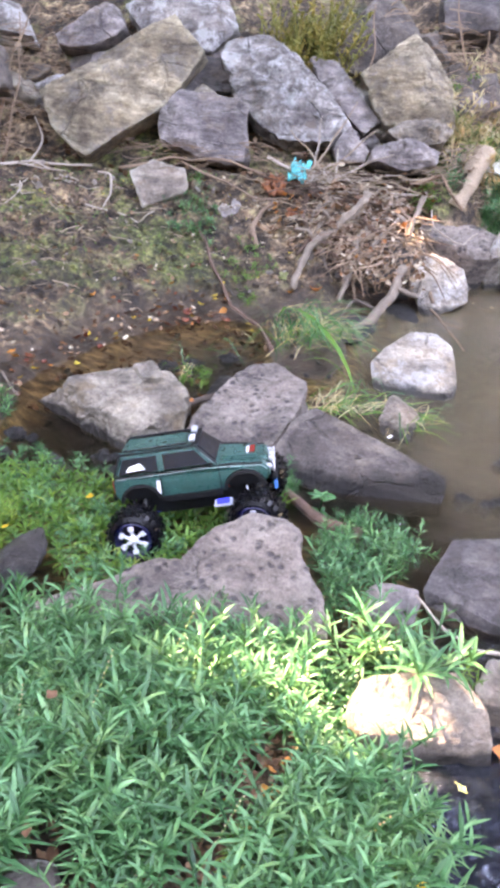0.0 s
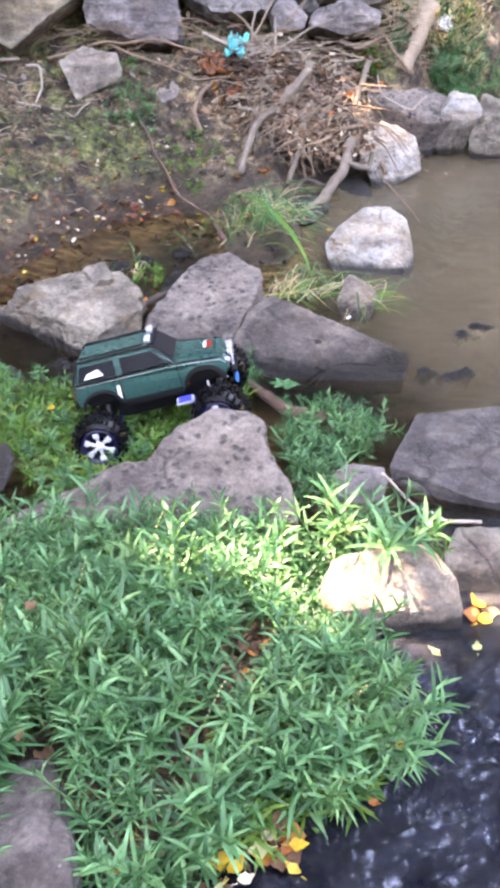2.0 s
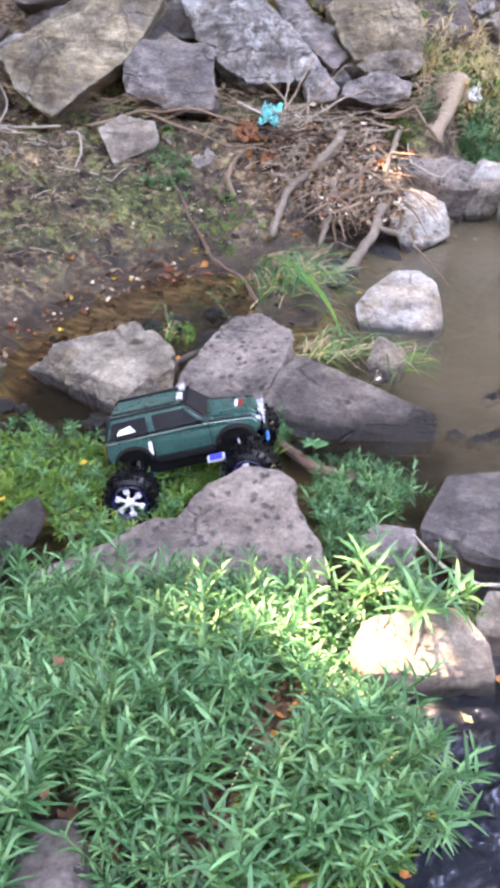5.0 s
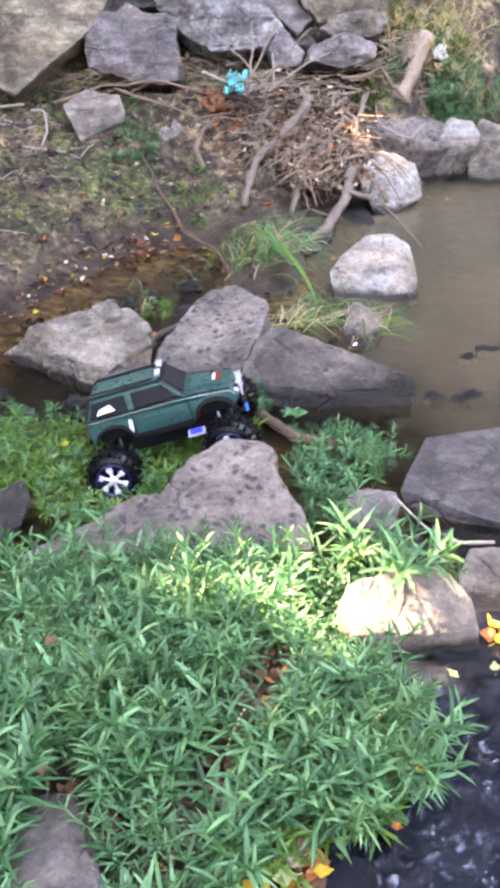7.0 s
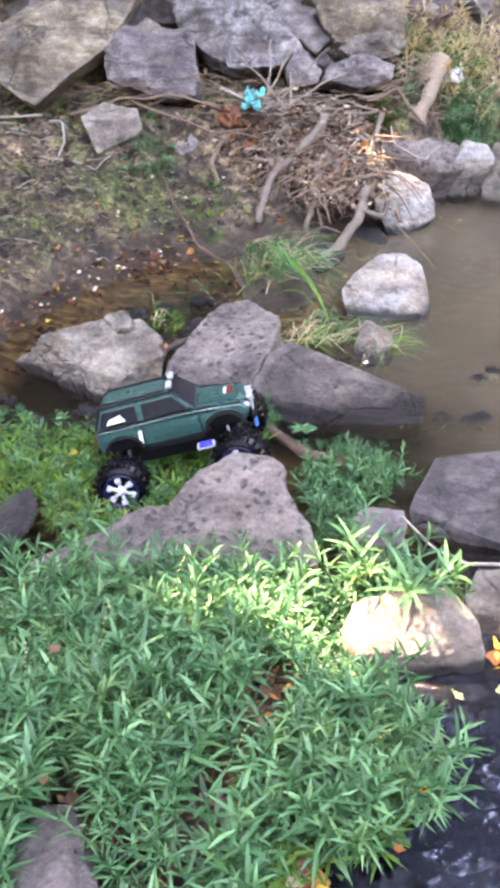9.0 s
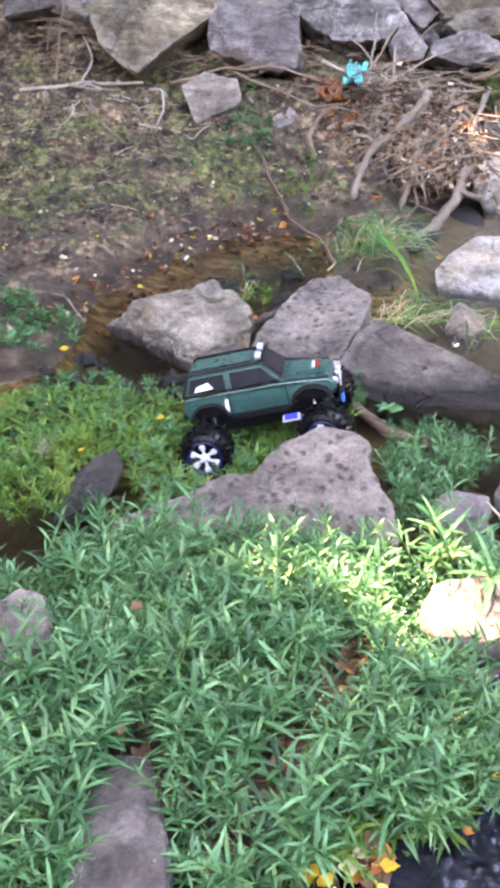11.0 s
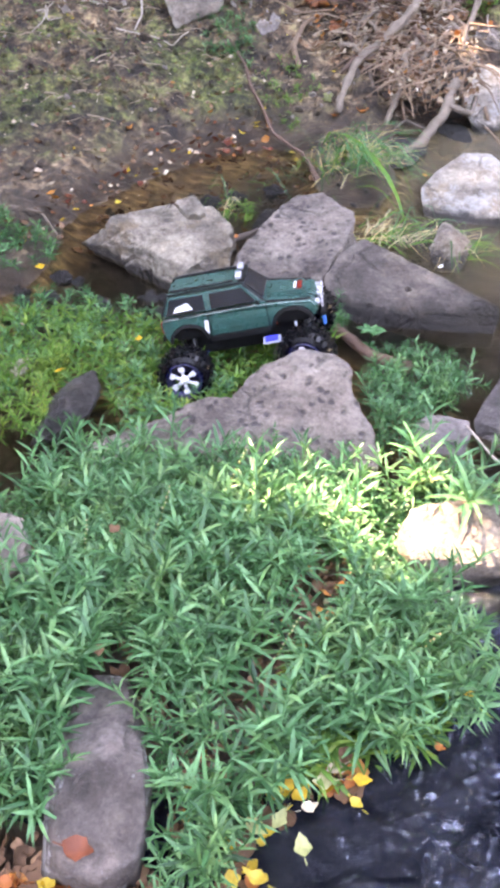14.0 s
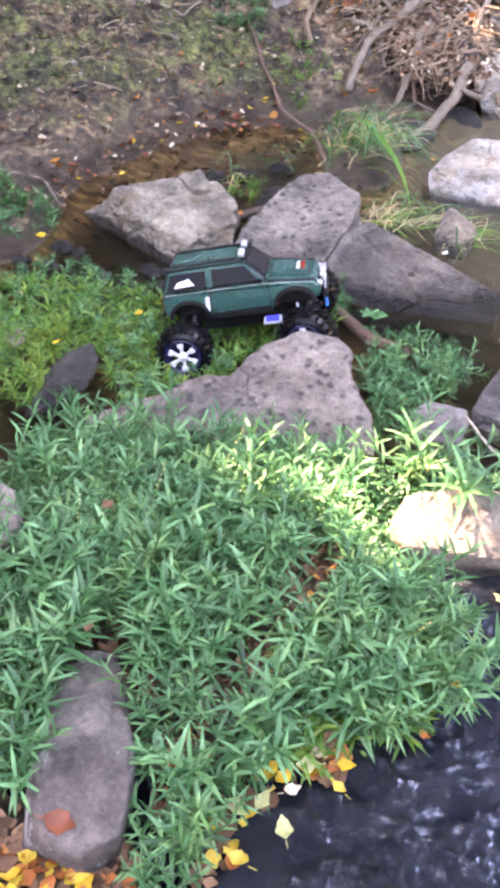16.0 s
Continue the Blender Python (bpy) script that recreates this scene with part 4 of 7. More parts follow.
# its dark stone colour paints the shadow of the gap
bank_rock([(-0.78, 5.52, 0.81), (-0.60, 5.72, 0.99), (-0.37, 5.72, 0.99), (-0.39, 5.55, 0.83), (-0.69, 5.52, 0.80)], 0.2, ROCK_DULL, "rock wedged between boulders, coloured dark for the shadow in the gap", 41, 4, bulge=0.02)
bank_rock([(-1.95, 5.87, 1.23), (-1.70, 5.82, 1.19), (-1.58, 5.66, 1.03), (-1.78, 5.68, 1.05), (-1.91, 5.71, 1.08)], 0.3, ROCK_LIGHT, "pale grey boulder high on the bank", 42, 5)
bank_rock([(0.19, 5.86, 1.13), (0.40, 6.13, 1.38), (0.54, 6.09, 1.35), (0.68, 5.90, 1.16), (0.36, 5.68, 0.95), (0.20, 5.71, 0.98)], 0.35, ROCK_SLATE, "brown-grey boulder behind low shrubs", 43, 5)
bank_rock([(0.04, 5.66, 1.03), (0.20, 5.63, 1.01), (0.34, 5.45, 0.83), (0.45, 5.36, 0.75), (0.36, 5.30, 0.69), (0.12, 5.49, 0.87)], 0.25, ROCK_BLUE, "dark grey slab leaning behind the light boulder", 46, 5, bulge=0.04)
bank_rock([(0.80, 6.03, 1.39), (1.15, 6.06, 1.41), (1.15, 5.88, 1.24), (0.82, 5.84, 1.20)], 0.3, ROCK_DULL, "dark rock high on the bank", 48, 4)
bank_rock([(0.85, 5.54, 0.97), (1.11, 5.60, 1.02), (1.13, 5.42, 0.85), (0.89, 5.37, 0.80)], 0.3, ROCK_SLATE, "brown-grey rock sunk in straw", 50, 4)
bank_rock([(-1.9, 5.30, 0.92), (-1.68, 5.38, 1.0), (-1.6, 5.20, 0.80), (-1.85, 5.10, 0.75)], 0.2, ROCK_SLATE, "brown rock sunk in the bank", 49, 4)


fill = random.Random(12)
for k in range(34):                                     # smaller broken stone packed between and behind the boulders
    x = -1.8 + 3.3 * (k + fill.random()) / 34
    y = 5.42 + 0.6 * fill.random()
    z = ground_z(x, y) + 0.01
    r = fill.uniform(0.10, 0.20)
    rock("boulder", [(x + r * fill.uniform(0.5, 1.2) * math.cos(a * 1.05 + fill.uniform(-0.3, 0.3)), y + r * 0.8 * math.sin(a * 1.05), z + r * fill.uniform(-0.3, 0.75)) for a in range(6)] + [(x, y + 0.1, z - r), (x, y, z + r * 0.8)],
         fill.choice((ROCK_BLUE, ROCK_SLATE, ROCK_SLATE, ROCK_GREY, ROCK_LIGHT)), "broken stone packed between larger boulders", 200 + k, 4, 4, 0.04, 60, "boulder", "bank boulders")


# ---- the radio-controlled truck ----
def box_bm(bm, cx, cy, cz, sx, sy, sz, bev=0.003, m=None):
    r = bmesh.ops.create_cube(bm, size=1, matrix=Matrix.Translation((cx, cy, cz)) @ (m or Matrix()) @ Matrix.Diagonal((sx, sy, sz, 1)))
    if bev:
        es = list({e for v in r["verts"] for e in v.link_edges})
        bmesh.ops.bevel(bm, geom=es, offset=bev, segments=2, affect="EDGES")
    return bm


def box(cx, cy, cz, sx, sy, sz, bev=0.003, m=None):
    return box_bm(bmesh.new(), cx, cy, cz, sx, sy, sz, bev, m)


def rod(a, b, r, sides=10, r2=None):
    a, b = Vector(a), Vector(b)
    bm = bmesh.new()
    q = (b - a).to_track_quat("Z", "Y").to_matrix().to_4x4()
    bmesh.ops.create_cone(bm, cap_ends=True, segments=sides, radius1=r, radius2=r if r2 is None else r2, depth=(b - a).length, matrix=Matrix.Translation((a + b) / 2) @ q)
    return bm


def lathe(profile, sides, close=True):
    """Turned about the y axis: profile of (radius, y)."""
    V = [(r * math.cos(2 * math.pi * k / sides), y, r * math.sin(2 * math.pi * k / sides)) for r, y in profile for k in range(sides)]
    n = len(profile)
    Fs = [(i * sides + k, i * sides + (k + 1) % sides, (i + 1) * sides + (k + 1) % sides, (i + 1) * sides + k) for i in range(n - 1) for k in range(sides)]
    if close:
        Fs += [((n - 1) * sides + k, (n - 1) * sides + (k + 1) % sides, (k + 1) % sides, k) for k in range(sides)]
    return V, Fs


def wheel(truck, x, y, side, m):
    """Balloon tyre with chunky lugs, a blue ringed rim and chrome spokes; side +1 faces +y."""
    V, Fs = lathe([(0.047, -0.036), (0.056, -0.043), (0.067, -0.038), (0.0735, -0.020), (0.0745, 0.0), (0.0735, 0.020), (0.067, 0.038), (0.056, 0.043), (0.047, 0.036)], 40)
    bm = bmesh.new()
    vs = [bm.verts.new(v) for v in V]
    for f in Fs:
        bm.faces.new([vs[i] for i in f])
    for k in range(22):
        a = 2 * math.pi * k / 22
        for row, yy in enumerate((-0.030, -0.011, 0.011, 0.030)):
            aa = a + (row % 2) * math.pi / 22
            rr = 0.075 if row in (1, 2) else 0.0715
            box_bm(bm, 0, 0, 0, 0.0085, 0.014, 0.006, 0, Matrix.Rotation(-aa, 4, "Y") @ Matrix.Translation((0, yy, rr)))
    w = part("wheel", from_bm("wheel", bm, False), RUBBER, truck, "black lugged balloon tyre, wet", m)
    s = side
    V, Fs = lathe([(0.048, 0.030 * s), (0.049, 0.040 * s), (0.046, 0.043 * s), (0.040, 0.034 * s), (0.038, 0.016 * s), (0.006, 0.014 * s), (0.006, 0.0)], 32, False)
    part("rim", mesh_of("rim", V, Fs, True), RIM_BLUE, w, "dark blue wheel rim")
    bm = bmesh.new()
    for k in range(6):
        a = 2 * math.pi * k / 6
        box_bm(bm, 0, 0, 0, 0.0085, 0.006, 0.034, 0.0015, Matrix.Rotation(a, 4, "Y") @ Matrix.Translation((0.0, 0.036 * s, 0.019)))
        box_bm(bm, 0, 0, 0, 0.016, 0.006, 0.012, 0.001, Matrix.Rotation(a, 4, "Y") @ Matrix.Translation((0.0, 0.039 * s, 0.033)))
    V2, F2 = lathe([(0.012, 0.030 * s), (0.012, 0.040 * s), (0.006, 0.044 * s), (0.001, 0.045 * s)], 12, False)
    vs = [bm.verts.new(v) for v in V2]
    for f in F2:
        bm.faces.new([vs[i] for i in f])
    part("spokes", from_bm("spokes", bm), CHROME, w, "chrome six-spoke wheel centre")
    part("axle_stub", rod((0, -0.075 * s, 0), (0, 0.02 * s, 0), 0.008), PAINT_TRIM, w)


def truck_side(bm, pts, y0, y1, bev):
    vs = [bm.verts.new((x, y0, z)) for x, z in pts]
    f = bm.faces.new(vs)
    r = bmesh.ops.extrude_face_region(bm, geom=[f])
    bmesh.ops.translate(bm, vec=(0, y1 - y0, 0), verts=[e for e in r["geom"] if isinstance(e, bmesh.types.BMVert)])
    bmesh.ops.recalc_face_normals(bm, faces=bm.faces)
    if bev:
        es = [e for e in bm.edges if abs(e.verts[0].co.y - e.verts[1].co.y) < 1e-6]
        bmesh.ops.bevel(bm, geom=es, offset=bev, segments=3, affect="EDGES")


def build_truck(m):
    truck = base_empty("toy_truck", "muddy green radio-controlled toy truck with balloon tyres, on wet plants", "toy truck", "", m)
    arch = lambda cx, r, n=9: [(cx - r * math.cos(math.pi * k / n), 0.168 + r * 0.78 * math.sin(math.pi * k / n)) for k in range(n + 1)]
    low = [(-0.242, 0.190), (-0.236, 0.172)] + arch(-0.165, 0.056) + [(-0.100, 0.160), (0.090, 0.160)] + arch(0.160, 0.058) + [(0.226, 0.172), (0.240, 0.186), (0.240, 0.208), (0.222, 0.226),
           (0.130, 0.238), (0.052, 0.243), (-0.236, 0.243), (-0.244, 0.225)]
    bm = bmesh.new()
    truck_side(bm, low, -0.098, 0.098, 0.007)
    for v in bm.verts:                                   # plan taper of the nose and tumblehome
        v.co.y *= 1 - 0.14 * max(0, (v.co.x - 0.10) / 0.14) ** 1.5 - 0.05 * max(0, (0.19 - v.co.z) / 0.03)
    part("body", bm, PAINT_GREEN, truck, "dark green painted body shell")
    cab = bmesh.new()
    ring = lambda z, xr, xf, hw: [cab.verts.new((x, y, z)) for x, y in ((xr, -hw), (xf, -hw * 0.93), (xf, hw * 0.93), (xr, hw))]
    a, b = ring(0.241, -0.238, 0.088, 0.094), ring(0.306, -0.212, 0.024, 0.073)
    cab.faces.new(a)
    cab.faces.new(b)
    for k in range(4):
        cab.faces.new((a[k], a[(k + 1) % 4], b[(k + 1) % 4], b[k]))
    bmesh.ops.recalc_face_normals(cab, faces=cab.faces)
    bmesh.ops.bevel(cab, geom=cab.edges[:], offset=0.008, segments=3, affect="EDGES")
    part("cab", cab, PAINT_GREEN, truck, "dark green roof and pillars", smooth=False)

    def pane(name, quad, out, mtl, label=""):
        bm = bmesh.new()
        vs = [bm.verts.new(Vector(p) + Vector(out) * 0.0015) for p in quad]
        f = bm.faces.new(vs)
        r = bmesh.ops.extrude_face_region(bm, geom=[f])
        bmesh.ops.translate(bm, vec=Vector(out) * 0.0025, verts=[e for e in r["geom"] if isinstance(e, bmesh.types.BMVert)])
        return part(name, bm, mtl, truck, label)

    for s in (-1, 1):
        def side(x, z):
            k = (z - 0.241) / 0.065
            return (x, s * (0.094 - 0.0205 * k), z)
        pane("door_window", [side(-0.078, 0.250), side(0.062, 0.250), side(0.022, 0.293), side(-0.078, 0.293)], (0, s, 0.3), GLASS_DARK, "smoked side window")
        w = pane("rear_window", [side(-0.222, 0.250), side(-0.098, 0.250), side(-0.098, 0.293), side(-0.204, 0.293)], (0, s, 0.3), GLASS_DARK, "smoked side window with a white sticker")
        pane("window_sticker", [side(-0.196, 0.256), side(-0.135, 0.258), side(-0.150, 0.277), side(-0.184, 0.270)], (0, s * 3.2, 1.0), STICKER, "white sticker")
        part("belt_line", box(-0.09, s * 0.0985, 0.2435, 0.29, 0.003, 0.004, 0.001), PAINT_TRIM, truck)
        part("sill", box(-0.005, s * 0.096, 0.160, 0.19, 0.010, 0.020, 0.003), PAINT_TRIM, truck, "black side sill")
        part("door_seam", box(-0.094, s * 0.0985, 0.202, 0.0025, 0.002, 0.075, 0), PAINT_TRIM, truck)
        part("door_seam", box(0.088, s * 0.0985, 0.202, 0.0025, 0.002, 0.075, 0), PAINT_TRIM, truck)
        part("door_sticker", box(-0.104, s * 0.0995, 0.200, 0.012, 0.002, 0.042, 0, Matrix.Rotation(0.12, 4, "Y")), STICKER, truck, "narrow white sticker")
        part("roof_edge", rod((-0.210, s * 0.0725, 0.3045), (0.022, s * 0.069, 0.3045), 0.0032, 8), PAINT_TRIM, truck, "black roof edge")
        part("pillar", rod((0.025, s * 0.069, 0.303), (0.086, s * 0.088, 0.246), 0.0036, 8), PAINT_TRIM, truck, "black windscreen pillar")
        part("pillar", rod((-0.212, s * 0.072, 0.303), (-0.238, s * 0.093, 0.246), 0.0036, 8), PAINT_TRIM, truck, "black rear pillar")
        part("bonnet_edge", rod((0.088, s * 0.092, 0.2435), (0.222, s * 0.080, 0.227), 0.0030, 8), PAINT_TRIM, truck, "black bonnet edge")
        part("roof_rail", rod((-0.20, s * 0.062, 0.312), (0.0, s * 0.062, 0.312), 0.0035), PAINT_TRIM, truck, "black roof rail")
        for k, arx in enumerate((-0.165, 0.160)):
            V, Fs = [], []
            n, r = 12, 0.054
            for j in range(n + 1):
                aa = math.pi * j / n
                for dr, dy in ((0, 0), (0.012, 0), (0.011, 0.007), (0, 0.009)):
                    V.append((arx - (r + dr) * math.cos(aa), s * (0.094 + dy), 0.166 + (r + dr) * 0.80 * math.sin(aa)))
            for j in range(n):
                for q in range(4):
                    Fs.append((j * 4 + q, j * 4 + (q + 1) % 4, (j + 1) * 4 + (q + 1) % 4, (j + 1) * 4 + q))
            part("fender_flare", mesh_of("fender_flare", V, Fs), PAINT_TRIM, truck, "black wheel-arch flare")
        part("step", box(0.088, s * 0.118, 0.135, 0.055, 0.034, 0.006, 0.002, Matrix.Rotation(-0.25 * s, 4, "X")), GREY_PLATE, truck, "grey side step with a blue pad")
        part("step_pad", box(0.088, s * 0.120, 0.1405, 0.040, 0.024, 0.004, 0.001, Matrix.Rotation(-0.25 * s, 4, "X")), BLUE_PART, truck, "blue pad")
        part("headlight", rod((0.232, s * 0.066, 0.208), (0.246, s * 0.066, 0.206), 0.011, 16), LAMP_CLEAR, truck, "round clear headlight")
        part("grille_lamp", rod((0.238, s * 0.020, 0.212), (0.256, s * 0.020, 0.210), 0.013, 16), LAMP_CLEAR, truck, "large round clear lamp")
        part("grille_lamp", rod((0.240, s * 0.017, 0.187), (0.254, s * 0.017, 0.186), 0.009, 16), LAMP_CLEAR, truck, "small round clear lamp")
        part("roof_lamp", rod((0.008, s * 0.052, 0.318), (0.026, s * 0.052, 0.317), 0.008, 14), LAMP_CLEAR, truck, "small clear roof lamp")
        part("roof_lamp", rod((0.008, s * 0.028, 0.319), (0.026, s * 0.028, 0.318), 0.008, 14), LAMP_CLEAR, truck, "small clear roof lamp")
        part("tail_lamp", box(-0.2445, s * 0.082, 0.215, 0.004, 0.018, 0.035, 0.001), RED_PART, truck, "dark red tail lamp")
        part("mirror", box(0.066, s * 0.104, 0.250, 0.012, 0.016, 0.012, 0.003), PAINT_TRIM, truck)
        for x in (-0.18, 0.18):
            part("shock", rod((x - 0.02, s * 0.050, 0.19), (x - 0.012, s * 0.120, 0.085), 0.0040), GREY_PLATE if x > 0 else PAINT_TRIM, truck, "suspension damper")
            part("shock_spring", rod((x + 0.022, s * 0.045, 0.185), (x + 0.014, s * 0.118, 0.088), 0.010, 12), PAINT_TRIM, truck, "black suspension spring")
            part("suspension_arm", rod((x * 0.72, s * 0.035, 0.105), (x, s * 0.125, 0.076), 0.006), BLUE_PART, truck, "blue suspension arm")
            part("suspension_arm", rod((x * 1.25, s * 0.035, 0.105), (x, s * 0.125, 0.076), 0.006), PAINT_TRIM, truck)
        part("steering_rod", rod((0.20, s * 0.02, 0.098), (0.205, s * 0.118, 0.082), 0.0035), CHROME, truck, "bright steering rod")
    bm = bmesh.new()
    vs = [bm.verts.new(p) for p in ((0.080, -0.078, 0.252), (0.080, 0.078, 0.252), (0.030, 0.066, 0.2985), (0.030, -0.066, 0.2985))]
    f = bm.faces.new(vs)
    r = bmesh.ops.extrude_face_region(bm, geom=[f])
    bmesh.ops.translate(bm, vec=(0.004, 0, 0.004), verts=[e for e in r["geom"] if isinstance(e, bmesh.types.BMVert)])
    part("windscreen", bm, GLASS_DARK, truck, "smoked windscreen")
    part("rear_glass", box(-0.2285, 0, 0.272, 0.004, 0.12, 0.036, 0.001, Matrix.Rotation(0.40, 4, "Y")), GLASS_DARK, truck, "smoked rear window")
    part("roof_panel", box(-0.100, 0, 0.3075, 0.185, 0.104, 0.005, 0.002), PAINT_GREEN, truck, "raised roof panel")
    part("sun_visor", box(0.026, 0, 0.308, 0.022, 0.138, 0.005, 0.002), PAINT_TRIM, truck, "black roof-front visor")
    bonnet = bmesh.new()
    box_bm(bonnet, 0.152, 0, 0.2400, 0.110, 0.105, 0.014, 0.005, Matrix.Rotation(0.075, 4, "Y"))
    part("bonnet", bonnet, PAINT_GREEN, truck, "bulged green bonnet")
    part("bonnet_stripe", box(0.190, 0, 0.2448, 0.014, 0.060, 0.002, 0, Matrix.Rotation(0.075, 4, "Y")), RED_PART, truck, "red and white bonnet mark")
    part("bonnet_stripe", box(0.176, 0, 0.2460, 0.008, 0.050, 0.002, 0, Matrix.Rotation(0.075, 4, "Y")), STICKER, truck)
    part("grille", box(0.2405, 0, 0.200, 0.006, 0.105, 0.036, 0.002), PAINT_TRIM, truck, "black grille")
    for k in (-1, 1):
        part("grille_guard", rod((0.250, k * 0.038, 0.170), (0.254, k * 0.040, 0.228), 0.003), CHROME, truck, "bright grille guard bar")
    part("bumper", box(0.252, 0, 0.172, 0.016, 0.16, 0.014, 0.004), PAINT_TRIM, truck, "black front bumper")
    part("rear_bumper", box(-0.250, 0, 0.176, 0.012, 0.17, 0.016, 0.004), PAINT_TRIM, truck, "black rear bumper")
    part("front_tag", box(0.246, 0, 0.128, 0.010, 0.032, 0.034, 0.003), BLUE_TAG, truck, "bright blue tag below the bumper")
    part("chassis", box(0.0, 0, 0.130, 0.37, 0.100, 0.070, 0.010), PAINT_TRIM, truck, "black chassis tub")
    part("inner_arch", box(0.160, 0, 0.185, 0.115, 0.165, 0.045, 0.008), PAINT_TRIM, truck, "black inner wheel arch")
    part("inner_arch", box(-0.165, 0, 0.185, 0.110, 0.165, 0.045, 0.008), PAINT_TRIM, truck, "black inner wheel arch")
    part("gearbox", box(0.175, 0, 0.105, 0.07, 0.060, 0.060, 0.010), PAINT_TRIM, truck, "black front gearbox")
    part("gearbox", box(-0.175, 0, 0.105, 0.07, 0.060, 0.060, 0.010), PAINT_TRIM, truck, "black rear gearbox")
    part("servo", box(0.120, -0.055, 0.172, 0.05, 0.035, 0.022, 0.003), RED_PART, truck, "red part above the front axle")
    for ob in truck.children:                            # the shell is a little shorter than the chassis it covers
        ob.data.transform(Matrix.Diagonal((0.95, 1.0, 1.0, 1.0)))
    for x, s in ((-0.18, -1), (-0.18, 1), (0.18, -1), (0.18, 1)):
        steer = pose(x, s * 0.165, 0.092, 0, 0, -10 if x > 0 else 0)
        wheel(truck, x, s * 0.165, s, steer @ Matrix.Scale(1.09, 4))
    return truck


build_truck(pose(-0.186, 2.240, -0.012, -8.1, -13.4, 1.8) @ Matrix.Scale(0.93, 4))


# ---- plants ----
def blade(V, Fs, base, way, up, length, width, droop, fold=0.25, segs=4, tip=0.0):
    """One lance-shaped leaf: widest below the middle, folded along its rib, drooping to the tip."""
    base, way, up = Vector(base), Vector(way).normalized(), Vector(up)
    side = way.cross(up)
    side = side.normalized() if side.length > 1e-4 else way.orthogonal().normalized()
    nrm = side.cross(way)
    o = len(V)
    prof = (0.30, 0.95, 1.0, 0.62, 0.05) if segs == 4 else (0.35, 1.0, 0.6, 0.05)
    for i in range(segs + 1):
        t = i / segs
        p = base + way * (length * t) - Vector((0, 0, 1)) * (droop * length * t * t)
        w = width * prof[i]
        V += [p - side * w + nrm * (w * fold), p, p + side * w + nrm * (w * fold)]
    for i in range(segs):
        for k in (0, 1):
            a = o + i * 3 + k
            Fs.append((a, a + 1, a + 4, a + 3))


def sprig_mesh(seed, height, leaf, width, pairs, spread=0.9, lean=0.25):
    """A leafy shoot: a thin stem with lance leaves set spirally, crowded and steeper towards a rosette at the tip."""
    rng = random.Random(seed)
    V, Fs = [], []
    la = rng.uniform(0, 6.28)
    tilt = Vector((math.cos(la), math.sin(la), 0)) * lean * rng.uniform(0.2, 1)
    at = lambda t: Vector((0, 0, height * t)) + tilt * (height * t * t)
    sv, sf = tube_data([at(0), at(0.5), at(1)], (0.0022, 0.0014), 4, seed, 0.1)
    V += sv
    Fs += sf
    turn = rng.uniform(0, 6.28)
    count = pairs * 2
    for i in range(count):
        u = i / (count - 1)
        t = 0.20 + 0.80 * u ** 0.75
        turn += 2.4 + rng.uniform(-0.35, 0.35)
        rise = 0.05 + 0.85 * u + rng.uniform(-0.15, 0.25)
        way = Vector((math.cos(turn) * spread, math.sin(turn) * spread, rise)) + tilt * 0.4
        L = leaf * (0.75 + 0.45 * math.sin(math.pi * min(u * 0.8 + 0.15, 1))) * rng.uniform(0.8, 1.15)
        blade(V, Fs, at(t), way, (0, 0, 1), L, width * rng.uniform(0.8, 1.2), rng.uniform(0.10, 0.40))
    for k in range(3):
        a = turn + k * 2.1
        blade(V, Fs, at(1), (math.cos(a) * 0.45, math.sin(a) * 0.45, 1), (math.sin(a), -math.cos(a), 0.2), leaf * rng.uniform(0.4, 0.6), width * 0.6, 0.1)
    return V, Fs


def scatter(poly, count, seed, holes=(), gap=0.0):
    rng = random.Random(seed)
    xs, ys = [p[0] for p in poly], [p[1] for p in poly]
    out, tries = [], 0
    while len(out) < count and tries < count * 60:
        tries += 1
        x, y = rng.uniform(min(xs), max(xs)), rng.uniform(min(ys), max(ys))
        if not inside(poly, x, y) or any(inside(h, x, y) for h in holes):
            continue
        if gap and any((x - a) ** 2 + (y - b) ** 2 < gap * gap for a, b in out[-250:]):
            continue
        out.append((x, y))
    return out


